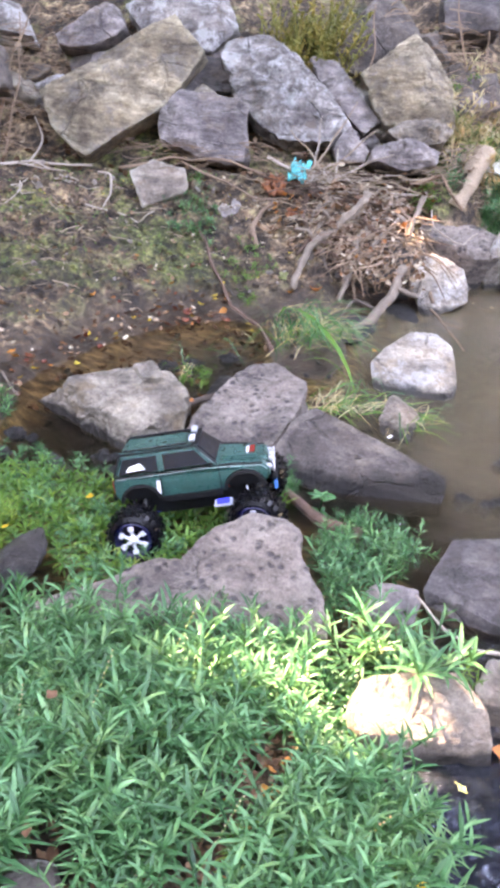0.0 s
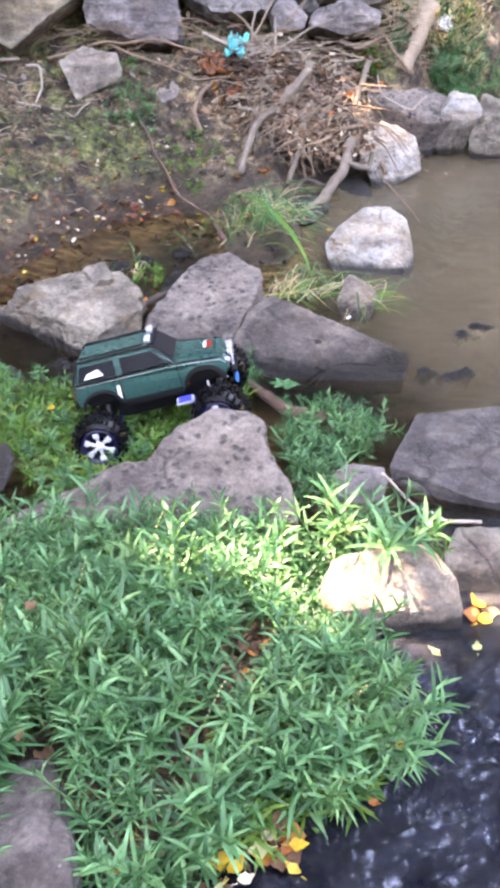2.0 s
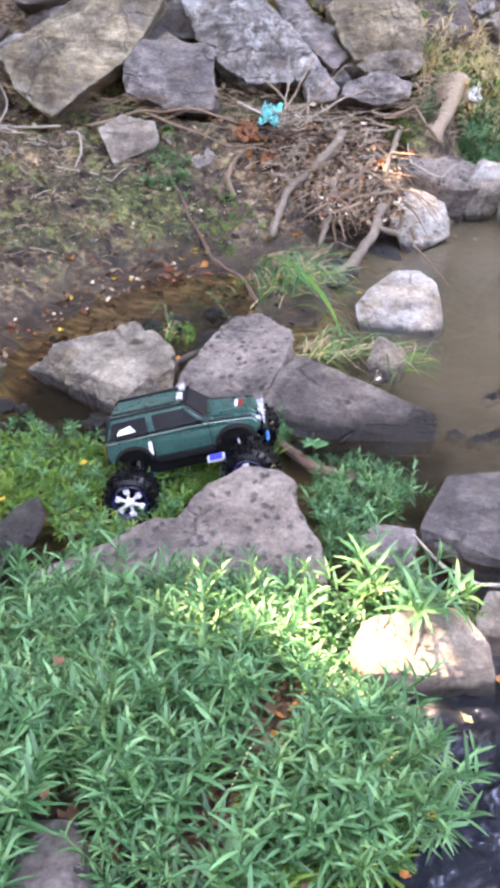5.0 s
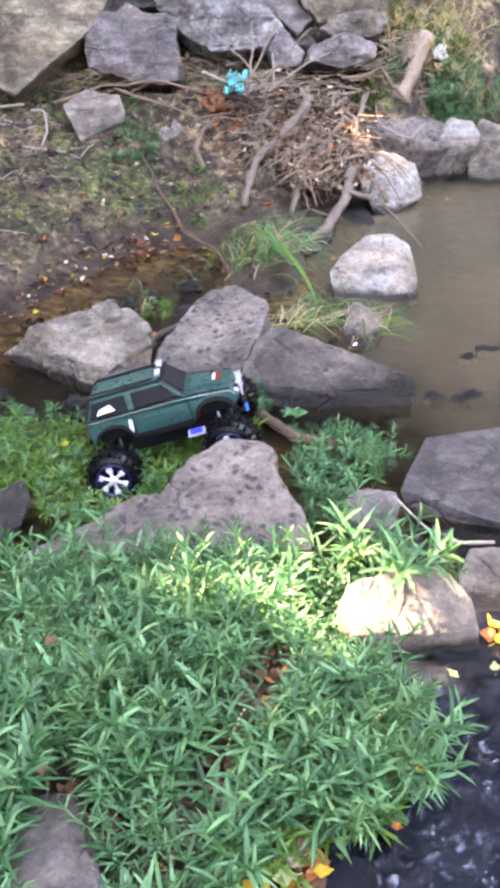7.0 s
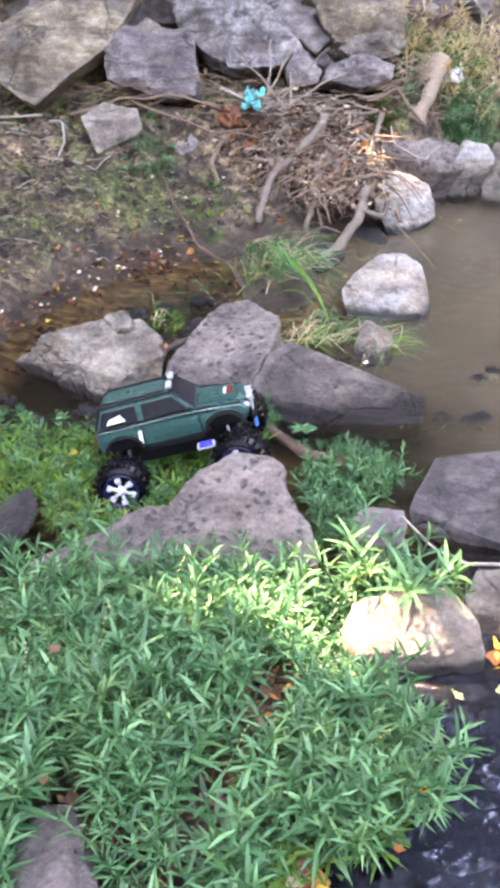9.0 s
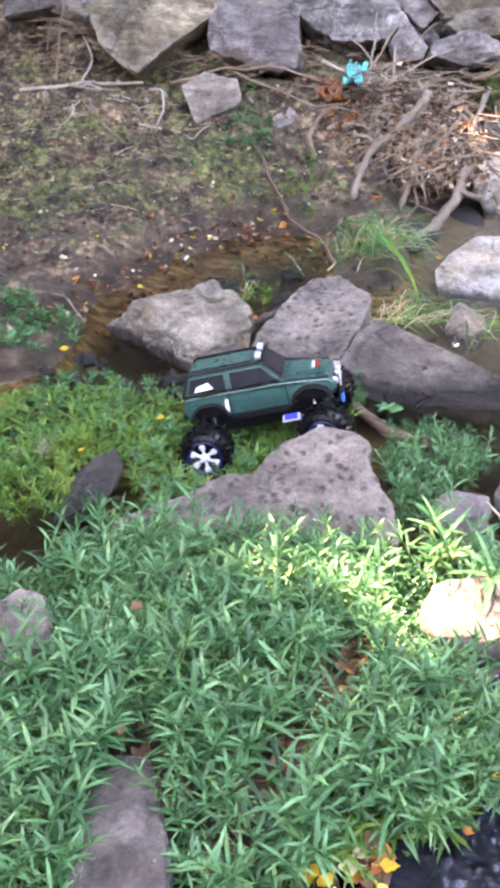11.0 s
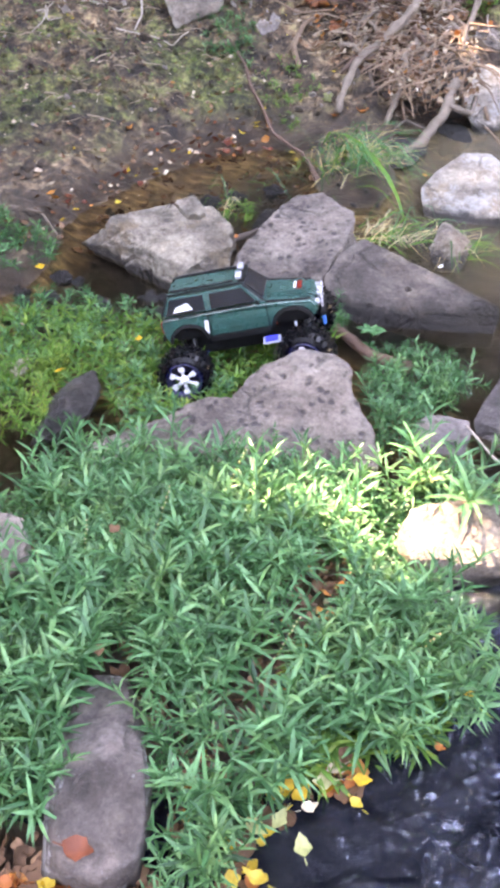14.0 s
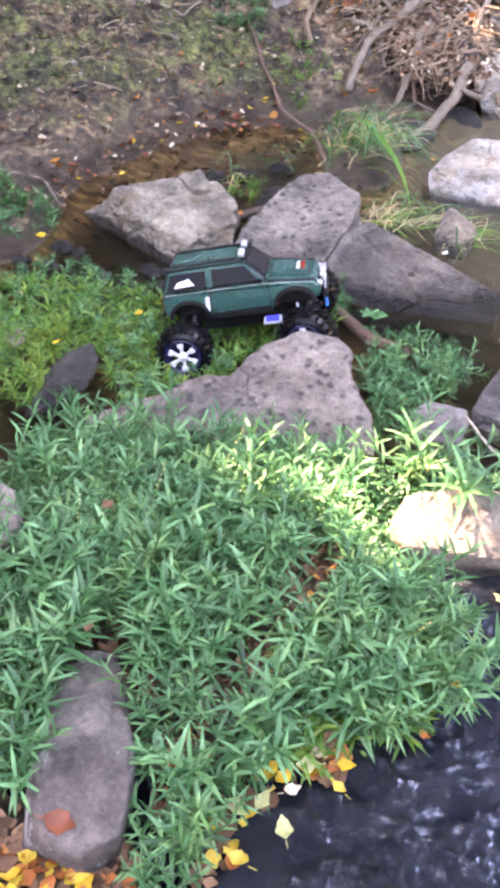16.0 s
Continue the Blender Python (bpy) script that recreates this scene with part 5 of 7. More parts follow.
def patch(name, poly, count, near, kinds, material, label, seed, holes=(), part_name="sprig", big=(0.8, 1.2), gap=0.0, near_key=None, floor=0.0, clump=0.0, lay=0.24):
    """A stand of shoots: the nearest ones are parts, the rest are one joined mesh."""
    spots = scatter(poly, count, seed, holes, gap)
    spots.sort(key=near_key or (lambda p: p[1]))
    c = Vector((sum(p[0] for p in poly) / len(poly), sum(p[1] for p in poly) / len(poly), 0))
    root = base_empty(name, label, "plants", "", Matrix.Translation(c))
    rng = random.Random(seed + 1)
    meshes = [mesh_of(part_name, *k) for k in kinds]
    for me in meshes:
        me.materials.append(material)
    V, Fs = [], []
    for i, (x, y) in enumerate(spots):
        z = max(ground_z(x, y), floor) - 0.004
        k = rng.randrange(len(kinds))
        s = rng.uniform(*big) * (1 + clump * noise.noise(Vector((x * 7, y * 7, seed))) + clump * 0.6 * noise.noise(Vector((x * 19, y * 19, seed))))
        m = Matrix.Translation(Vector((x, y, z)) - c) @ Matrix.Rotation(rng.uniform(0, 6.28), 4, "Z") @ Matrix.Rotation(rng.gauss(0, lay), 4, "X") @ Matrix.Scale(s, 4)
        if i < near:
            ob = new(part_name, meshes[k])
            ob.parent = root
            ob.matrix_basis = m
        else:
            o = len(V)
            V += [m @ Vector(v) for v in kinds[k][0]]
            Fs += [tuple(q + o for q in f) for f in kinds[k][1]]
    if V:
        tagged(part(part_name + "s", mesh_of(part_name + "s", V, Fs), material, root), kind="stuff")
    return root


TALL = [sprig_mesh(100 + k, 0.095 + 0.018 * (k % 5), 0.056, 0.0029, 8 + k % 3, 0.8, 0.6) for k in range(14)]
TWIGGY = [sprig_mesh(170 + k, 0.14 + 0.02 * (k % 3), 0.024, 0.0032, 9, 0.9, 0.7) for k in range(6)]
LOW = [sprig_mesh(140 + k, 0.030 + 0.008 * (k % 3), 0.048, 0.0032, 5, 1.0, 0.6) for k in range(8)]
FRONT = [(-0.95, 1.25), (-0.85, 1.45), (-0.62, 1.56), (-0.50, 1.66), (-0.34, 1.70), (0.0, 1.71), (0.15, 1.66), (0.30, 1.70), (0.38, 1.64), (0.22, 1.58), (0.16, 1.50), (0.16, 1.40),
         (0.22, 1.32), (0.32, 1.22), (0.30, 1.14), (0.22, 1.05), (0.15, 1.00), (0.05, 1.00), (-0.03, 0.95), (-0.09, 0.88), (-0.13, 0.78), (-0.18, 0.70), (-0.5, 0.66), (-0.6, 0.8), (-1.0, 1.0)]
SLAB_HOLE = [(-0.43, 1.14), (-0.32, 1.13), (-0.245, 0.95), (-0.215, 0.82), (-0.20, 0.66), (-0.42, 0.62), (-0.445, 0.80), (-0.44, 1.0)]
LITTER_HOLE = [(-0.7, 0.5), (-0.7, 0.80), (-0.44, 0.84), (-0.42, 0.68), (-0.20, 0.70), (-0.14, 0.5)]
BARE_STRIP = [(-0.225, 0.82), (-0.165, 0.80), (-0.125, 0.90), (-0.045, 1.04), (0.01, 1.16), (0.065, 1.30), (0.07, 1.44), (-0.01, 1.44), (-0.055, 1.30), (-0.095, 1.18), (-0.15, 1.05), (-0.22, 0.93)]
BARE_SPOT = [(-0.05, 1.46), (0.01, 1.50), (0.0, 1.41), (-0.04, 1.40)]
SUN_HOLE = [(0.08, 1.46), (0.10, 1.62), (0.24, 1.64), (0.24, 1.42), (0.14, 1.38)]
ROCK_HOLE = [(-0.76, 1.44), (-0.58, 1.46), (-0.54, 1.28), (-0.60, 1.12), (-0.76, 1.15)]
patch("water_plants", FRONT, 1350, 300, TALL, LEAF_FRESH, "dense bright green lance-leaved water plants on the gravel bar", 1, (SLAB_HOLE, LITTER_HOLE, ROCK_HOLE, BARE_STRIP, BARE_SPOT, SUN_HOLE), gap=0.018, clump=0.55, big=(0.75, 1.2))
patch("low_plants", [(-0.06, 0.93), (-0.03, 1.12), (0.10, 1.22), (0.26, 1.20), (0.27, 1.12), (0.20, 1.02), (0.08, 0.99)], 130, 130, LOW, LEAF_YELLOWISH, "yellowish low shoots at the edge of the gravel bar", 18, big=(0.8, 1.4), gap=0.01)
patch("low_plants", SUN_HOLE, 60, 60, LOW, LEAF_FRESH, "short sunlit shoots beside the tan rock", 16, big=(0.7, 1.2))
LEFT_BANK = [(-0.9, 2.12), (-0.72, 2.12), (-0.71, 1.96), (-0.74, 1.84), (-0.8, 1.8), (-0.93, 1.92)]
patch("water_plants", LEFT_BANK, 60, 60, TALL, LEAF_YELLOWISH, "yellow-green lance-leaved plants beside the dark wet rock", 52, big=(0.45, 0.75), lay=0.4)
RIGHT = [(0.14, 2.14), (0.18, 2.26), (0.28, 2.28), (0.38, 2.22), (0.40, 2.12), (0.34, 2.04), (0.25, 1.99), (0.21, 1.90), (0.17, 1.82), (0.14, 1.86)]
patch("water_plants", RIGHT, 110, 110, TALL, LEAF_FRESH, "clump of green lance-leaved plants beside the slab", 2, big=(0.5, 0.82), gap=0.014, lay=0.4)
MAT = [(-1.1, 1.98), (-1.1, 2.42), (-0.80, 2.48), (-0.60, 2.42), (-0.49, 2.42), (-0.30, 2.48), (-0.10, 2.54), (0.01, 2.46), (0.05, 2.36), (-0.06, 2.27), (-0.16, 2.12), (-0.30, 1.99), (-0.42, 1.90), (-0.55, 1.88), (-0.60, 2.0), (-0.80, 2.06)]
WET_HOLE = [(-0.69, 2.07), (-0.59, 2.09), (-0.55, 1.99), (-0.6, 1.82), (-0.57, 1.71), (-0.74, 1.7), (-0.78, 1.8), (-0.72, 1.88)]
patch("low_plants", MAT, 300, 300, LOW, LEAF_YELLOWISH, "low flattened yellow-green plants in wet mud", 3, (WET_HOLE,), "shoot", (0.7, 1.3), 0.014)
patch("low_plants", MAT, 230, 230, TALL, LEAF_FRESH, "trampled green lance-leaved plants lying on wet mud", 50, (WET_HOLE,), "shoot", (0.4, 0.68), 0.015, lay=0.9)
patch("low_plants", [(0.0, 2.38), (-0.08, 2.52), (0.04, 2.50), (0.08, 2.40)], 26, 26, TALL, LEAF_FRESH, "small green tuft between rocks", 4, big=(0.45, 0.65))
patch("low_plants", [(-1.25, 2.62), (-1.25, 3.05), (-1.05, 3.0), (-0.95, 2.95), (-0.94, 2.79), (-1.0, 2.70), (-1.08, 2.64)], 90, 90, LOW, LEAF_FRESH, "sparse green shoots at the muddy shore", 5, big=(0.6, 1.0))
patch("low_plants", [(-1.0, 2.42), (-0.95, 2.62), (-0.60, 2.60), (-0.50, 2.45)], 26, 26, LOW, LEAF_FRESH, "few green shoots in the shallow channel", 51, big=(0.5, 1.0))
patch("low_plants", [(-0.36, 2.55), (-0.30, 2.66), (-0.24, 2.58)], 7, 7, LOW, LEAF_FRESH, "few green shoots between rocks", 6, big=(0.7, 1.2))
patch("low_plants", [(-0.40, 3.20), (-0.36, 3.36), (-0.22, 3.40), (-0.26, 3.2)], 12, 12, LOW, LEAF_YELLOWISH, "few shoots in shallow water", 7, big=(0.4, 0.8))
patch("low_plants", [(0.42, 1.62), (0.45, 1.68), (0.49, 1.66), (0.46, 1.60)], 6, 6, LOW, LEAF_YELLOWISH, "small shoot beside the tan stones", 8, big=(0.5, 0.7), floor=0.03)
patch("weeds", [(-0.62, 4.55), (-0.70, 4.9), (-0.5, 5.0), (-0.36, 4.86), (-0.40, 4.5)], 70, 70, LOW, LEAF_FRESH, "small green weeds below the blocky rock", 9, part_name="weed", big=(0.5, 1.0))
patch("weeds", [(-0.30, 4.2), (-0.36, 4.5), (-0.2, 4.6), (-0.05, 4.4), (-0.15, 4.1)], 45, 45, LOW, LEAF_YELLOWISH, "sparse weeds on the silty bank", 10, part_name="weed", big=(0.4, 0.8))
patch("shrub", [(-0.22, 5.70), (0.02, 5.60), (0.24, 5.60), (0.30, 5.95), (-0.2, 6.0)], 150, 150, TWIGGY, LEAF_OLIVE, "straggly olive shrub behind the boulders", 12, big=(1.0, 2.2), gap=0.02)
patch("grass_tuft", [(1.02, 4.98), (1.10, 5.2), (1.20, 5.30), (1.32, 5.1), (1.15, 5.0)], 90, 90, TALL, LEAF_FRESH, "bright green weeds on the bank above the ledge", 13, big=(0.6, 1.1), lay=0.4)
patch("grass_tuft", [(1.08, 4.95), (1.04, 5.25), (1.2, 5.5), (1.6, 5.4), (1.6, 5.1)], 170, 170, TALL, LEAF_FRESH, "green weeds beside the pool", 14, big=(0.6, 1.0))
patch("dry_grass", [(0.84, 5.12), (0.80, 5.45), (0.95, 5.75), (1.35, 5.75), (1.40, 5.25), (1.1, 5.15)], 190, 190, TALL, LEAF_STRAW, "pale dry grass and straw on the upper bank", 19, big=(0.7, 1.6), gap=0.02)
patch("grass_tuft", [(0.80, 4.98), (0.84, 5.10), (0.90, 5.16), (0.92, 5.04), (0.88, 4.96)], 26, 26, TWIGGY, LEAF_FRESH, "small bright weeds at the foot of the log", 53, big=(0.4, 0.8), lay=0.5)
patch("grass_tuft", [(0.98, 5.24), (1.0, 5.36), (1.16, 5.38), (1.14, 5.22)], 40, 40, TALL, LEAF_FRESH, "bright green weeds over the log's upper end", 54, big=(0.6, 1.0), lay=0.5)
patch("grass_tuft", [(0.86, 5.30), (0.86, 5.55), (1.1, 5.6), (1.3, 5.4), (1.1, 5.25)], 90, 90, TALL, LEAF_YELLOWISH, "yellow-green weeds above the log", 20, big=(0.8, 1.3))
patch("grass_tuft", [(0.62, 4.90), (0.66, 5.02), (0.76, 5.0), (0.74, 4.88)], 22, 22, LOW, LEAF_YELLOWISH, "small green tuft behind the ledge rock", 15, big=(0.7, 1.1))


def star_plant():
    plant = base_empty("seedling", "star-shaped green seedling at the water's edge", "plant", "", Matrix.Translation((0.13, 2.32, max(ground_z(0.13, 2.32), 0.0) - 0.003)))
    part("stem", mesh_of("stem", *tube_data([(0, 0, 0), (0.004, 0, 0.05), (0.008, 0.0, 0.09)], (0.002, 0.0015), 5, 3, 0.1), True), LEAF_FRESH, plant)
    for k in range(11):
        V, Fs = [], []
        a = k * 0.9 + 0.3
        if k < 7:
            blade(V, Fs, (0.006, 0, 0.07 + 0.004 * k), (math.cos(a), math.sin(a), 0.45), (0, 0, 1), 0.052, 0.009, 0.25)
        else:
            blade(V, Fs, (0.003, 0, 0.035), (math.cos(a * 1.8), math.sin(a * 1.8), 0.3), (0, 0, 1), 0.035, 0.007, 0.3)
        part("leaf", mesh_of("leaf", V, Fs), LEAF_FRESH, plant)


def seed_stalk(a, b, seed):
    """A thin pale flower stalk with small seeds along its upper half."""
    rng = random.Random(seed)
    a, b = Vector(a), Vector(b)
    mid_point = a.lerp(b, 0.5) + Vector((0.008, 0, 0.012))
    V, Fs = tube_data([Vector(), mid_point - a, b - a], (0.0013, 0.0008), 5, seed, 0.1)
    stalk = thing("seed_stalk", mesh_of("seed_stalk", V, Fs, True), LEAF_YELLOWISH, "thin pale seed stalk leaning out of green plants", "plant", "seed stalks", "", Matrix.Translation(a))
    dirs, faces = unit_sphere(1)
    bead = mesh_of("seed", [Vector(d) * 0.0024 for d in dirs], faces, True)
    bead.materials.append(LEAF_STRAW)
    for k in range(13):
        t = 0.35 + 0.65 * k / 12
        q = (mid_point - a) * (2 * t * (1 - t)) * 1.0 + (b - a) * t * t
        ob = new("seed", bead)
        ob.parent = stalk
        ob.matrix_basis = Matrix.Translation(q + Vector((rng.uniform(-1, 1), rng.uniform(-1, 1), 0)) * 0.0015)


for k, (a, b) in enumerate([((-0.36, 1.28, 0.08), (-0.30, 1.42, 0.24)), ((-0.46, 1.22, 0.08), (-0.45, 1.33, 0.22)), ((-0.12, 1.05, 0.06), (-0.03, 1.15, 0.19)), ((-0.24, 1.45, 0.09), (-0.16, 1.55, 0.24)), ((0.12, 1.12, 0.06), (0.22, 1.16, 0.16))]):
    seed_stalk(a, b, 400 + k)
star_plant()
MOSSY = [(-1.9, 3.9), (-1.9, 5.05), (-0.3, 5.0), (-0.25, 4.4), (-0.7, 4.25), (-1.2, 3.9)]
patch("moss", MOSSY, 520, 0, LOW[:4], LEAF_YELLOWISH, "tiny moss and seedling tufts on the silty bank", 17, part_name="moss_tuft", big=(0.12, 0.38))


def grass_clump(label, at, spread, counts, seed, heading=-1.1, swing=1.0, longest=0.32):
    """Long arching grass, green, olive and straw, trailing into the water."""
    rng = random.Random(seed)
    ox, oy = at
    root = base_empty("grass_clump", label, "grass", "", Matrix.Translation((ox, oy, 0.05)))
    for mtl, count, nm in zip((LEAF_FRESH, LEAF_YELLOWISH, LEAF_STRAW), counts, ("green_blade", "olive_blade", "dry_blade")):
        for k in range(count):
            loose = nm == "dry_blade"
            a = rng.gauss(heading, swing * (2.2 if loose else 1.0))
            x, y = rng.gauss(0, spread[0]), rng.gauss(0, spread[1])
            L = rng.uniform(0.35, 1.0) * longest
            z0 = max(ground_z(ox + x, oy + y), 0.0) - 0.05
            rise = rng.uniform(0.05, 0.13) if nm == "green_blade" else rng.uniform(0.005, 0.06)
            bend = rng.gauss(0, 0.5)
            P = []
            for t in (0, 0.2, 0.4, 0.6, 0.8, 1.0):
                b = a + bend * t
                P.append(Vector((x, y, z0)) + Vector((math.cos(b), math.sin(b), 0)) * (L * t) + Vector((0, 0, rise * math.sin(math.pi * min(t * 1.05, 1)) + 0.008)))
            side = Vector((-math.sin(a), math.cos(a), 0))
            w0 = rng.uniform(0.0015, 0.0034) * (0.7 if loose else 1.0)
            V = []
            for i, p in enumerate(P):
                w = w0 * (1 - (i / 5) ** 2 * 0.9)
                V += [p - side * w, p + side * w + Vector((0, 0, w * 0.5))]
            Fs = [(2 * i, 2 * i + 1, 2 * i + 3, 2 * i + 2) for i in range(5)]
            part(nm, mesh_of(nm, V, Fs), mtl, root)
    return root


clump = grass_clump("clump of long arching grass, green and straw, trailing into water", (0.10, 3.80), (0.10, 0.13), (80, 60, 110), 77)
V, Fs = [], []
for k, q in enumerate([(-0.028, 3.99, 0.03), (0.0, 3.934, 0.1), (0.063, 3.81, 0.13), (0.113, 3.7, 0.135), (0.172, 3.602, 0.115), (0.225, 3.493, 0.085), (0.264, 3.399, 0.045), (0.293, 3.273, 0.0)]):
    w = 0.013 * math.sin(math.pi * (k + 0.6) / 8.0)
    q = Vector(q) - Vector((0.10, 3.80, 0.05))
    V += [q + Vector((-w, -w * 0.3, 0.3 * w)), q, q + Vector((w, w * 0.3, 0.3 * w))]
for k in range(7):
    Fs += [(3 * k + e, 3 * k + e + 1, 3 * k + e + 4, 3 * k + e + 3) for e in (0, 1)]
part("broad_blade", mesh_of("broad_blade", V, Fs, True), LEAF_YELLOWISH, clump, "one broad arching green blade")
grass_clump("flattened straw and olive grass washed against the pale stone", (0.22, 3.10), (0.11, 0.05), (14, 40, 60), 78, -0.2, 0.5, 0.22)
grass_clump("thin green and straw grass trailing off a small stone", (0.46, 3.00), (0.03, 0.04), (6, 14, 12), 79, -0.6, 0.6, 0.18)
grass_clump("few olive blades in shallow water beside the grey boulder", (-0.38, 3.36), (0.05, 0.08), (3, 12, 12), 80, 0.0, 1.5, 0.12)


# ---- roots, sticks and the debris pile ----
def on_bank(x, y, up=0.0):
    return (x, y, max(ground_z(x, y), 0.0) + up)


rock("root_mass", [(0.25, 4.30, 0.15), (0.62, 4.34, 0.13), (0.33, 4.20, 0.12), (0.53, 4.20, 0.12), (0.24, 4.55, 0.16), (0.70, 4.62, 0.2), (0.28, 4.80, 0.34), (0.68, 4.80, 0.34), (0.34, 4.40, 0.215), (0.56, 4.42, 0.215), (0.3, 4.62, 0.28), (0.66, 4.6, 0.28), (0.4, 4.9, 0.2)],
     BARK, "undercut clod of roots and dead leaves over a dark hollow", 52, 5, 4, 0.10, 16, "root clod", "driftwood")
rr = random.Random(9)
V, Fs = [], []
for k in range(110):                                   # hanging and tangled roots over the face of the clod
    x, y = rr.uniform(0.22, 0.68), rr.uniform(4.30, 4.74)
    z = 0.19 + (y - 4.30) * 0.36 + rr.uniform(-0.01, 0.045)
    dx, drop = rr.gauss(-0.03, 0.11), rr.uniform(-0.02, 0.14)
    v2, f2 = tube_data([(x, y, z), (x + dx * 0.5 + rr.gauss(0, 0.01), y - rr.uniform(0.04, 0.08), z - drop * 0.2), (x + dx, y - rr.uniform(0.06, 0.15), z - drop)], (rr.uniform(0.002, 0.008), 0.0014), 5, k, 0.3)
    o = len(V)
    V += v2
    Fs += [tuple(i + o for i in f) for f in f2]
thing("hanging_roots", mesh_of("hanging_roots", V, Fs, True), WOOD_BROWN, "tangled brown roots hanging over the hollow", "roots", "", "stuff")
branch("root", [(0.05, 3.62, -0.02), (0.20, 3.76, 0.0), (0.305, 3.88, 0.02), (0.38, 3.96, 0.045), (0.453, 4.06, 0.09), (0.506, 4.16, 0.14), (0.557, 4.32, 0.215)], (0.017, 0.023), WOOD_GREY, "thick curved grey root reaching into the water", "root", seed=1, sides=12, gnarl=0.4,
       forks=[([(0.44, 4.07, 0.075), (0.39, 4.14, 0.07), (0.33, 4.17, 0.08), (0.28, 4.10, 0.05), (0.27, 3.98, -0.01)], (0.009, 0.006)), ([(0.52, 4.18, 0.15), (0.60, 4.2, 0.12), (0.64, 4.28, 0.1), (0.66, 4.36, 0.14)], (0.014, 0.010))])
branch("root", [(0.252, 4.20, 0.06), (0.28, 4.26, 0.12), (0.295, 4.32, 0.16), (0.336, 4.52, 0.265), (0.424, 4.70, 0.345)], (0.012, 0.026), WOOD_GREY, "stout grey root standing in front of the clod", "root", seed=2)
branch("stick", [on_bank(-0.48, 4.60, 0.02), on_bank(-0.40, 4.42, 0.018), on_bank(-0.346, 4.29, 0.018), on_bank(-0.25, 4.06, 0.02), (-0.118, 3.86, 0.035), (-0.04, 3.60, 0.008)], (0.005, 0.010), WOOD_DARK, "dark crooked stick lying down the bank", "stick", seed=3, gnarl=0.5)
branch("branch", [(-0.05, 4.46, 0.13), (-0.10, 4.48, 0.155), (-0.155, 4.52, 0.19), (-0.20, 4.62, 0.27), (-0.16, 4.72, 0.34), (-0.08, 4.80, 0.38)], (0.021, 0.009), WOOD_BROWN, "bent brown root on the debris slope", "branch", seed=4,
       forks=[([(-0.16, 4.55, 0.20), (-0.10, 4.62, 0.25), (-0.06, 4.66, 0.29)], (0.008, 0.004))])
branch("branch", [(0.027, 4.20, 0.10), (0.058, 4.30, 0.168), (0.099, 4.42, 0.255), (0.212, 4.54, 0.325), (0.338, 4.66, 0.415), (0.38, 4.76, 0.46)], (0.015, 0.022), WOOD_GREY, "thick broken branch pointing down the slope", "branch", seed=5, sides=14, gnarl=0.5,
       forks=[([(0.12, 4.51, 0.245), (0.16, 4.46, 0.23), (0.19, 4.38, 0.16)], (0.016, 0.008))])
branch("branch", [on_bank(0.40, 4.84, 0.13), on_bank(0.32, 4.68, 0.10), on_bank(0.26, 4.54, 0.09), on_bank(0.24, 4.44, 0.04)], (0.016, 0.020), WOOD_BROWN, "broken branch in the debris pile", "branch", seed=6)
branch("branch", [on_bank(0.58, 4.80, 0.10), on_bank(0.52, 4.66, 0.14), on_bank(0.44, 4.56, 0.14), on_bank(0.38, 4.42, 0.14)], (0.012, 0.016), WOOD_GREY, "grey branch tangled in the debris pile", "branch", seed=7)
branch("branch", [on_bank(0.70, 4.92, 0.08), on_bank(0.62, 4.70, 0.12), on_bank(0.58, 4.54, 0.10)], (0.015, 0.010), WOOD_GREY, "grey branch beside the ledge rock", "branch", seed=8)
branch("pale_stick", [on_bank(-0.10, 5.04, 0.10), on_bank(0.03, 4.94, 0.11), on_bank(0.30, 4.90, 0.10), on_bank(0.66, 4.92, 0.08)], (0.007, 0.004), WOOD_PALE, "long bleached stick across the debris", "stick", seed=9)
branch("pale_stick", [on_bank(0.06, 4.86, 0.10), on_bank(0.18, 5.02, 0.13), on_bank(0.28, 5.12, 0.15)], (0.006, 0.004), WOOD_PALE, "thin bleached stick standing out of debris", "stick", seed=10)
branch("pale_stick", [(-0.152, 5.0, 0.566), (-0.05, 4.96, 0.53), (0.044, 4.92, 0.497)], (0.009, 0.006), WOOD_PALE, "bright bleached stick beside the cyan scrap", "stick", seed=40)
for k, (x, y, z) in enumerate([(0.30, 5.12, 0.86), (0.12, 5.10, 0.78), (0.42, 5.05, 0.74), (0.60, 5.02, 0.66), (-0.04, 5.08, 0.70), (0.22, 5.10, 0.66)]):
    a = Vector((0.06 + 0.03 * k, 4.90, 0.47))
    b = Vector((x, y, z))
    branch("pale_stick", [a, a.lerp(b, 0.5) + Vector((0.01, -0.01, 0.02)), b], (0.006, 0.003), WOOD_PALE if k % 2 else WOOD_TAN, "thin dry stick standing out of the debris", "stick", seed=41 + k, sides=6)
branch("pale_stick", [on_bank(0.12, 4.94, 0.08), on_bank(0.34, 4.95, 0.12), on_bank(0.56, 5.05, 0.10)], (0.005, 0.003), WOOD_PALE, "thin bleached stick across the debris", "stick", seed=11)
branch("pale_stick", [(0.745, 4.90, 0.375), (0.75, 4.74, 0.31), (0.76, 4.73, 0.315), (0.85, 4.70, 0.265), (0.90, 4.70, 0.255), (0.99, 4.82, 0.29)], (0.005, 0.0045), WOOD_PALE, "white bent stick lying on the ledge rock", "stick", seed=12)
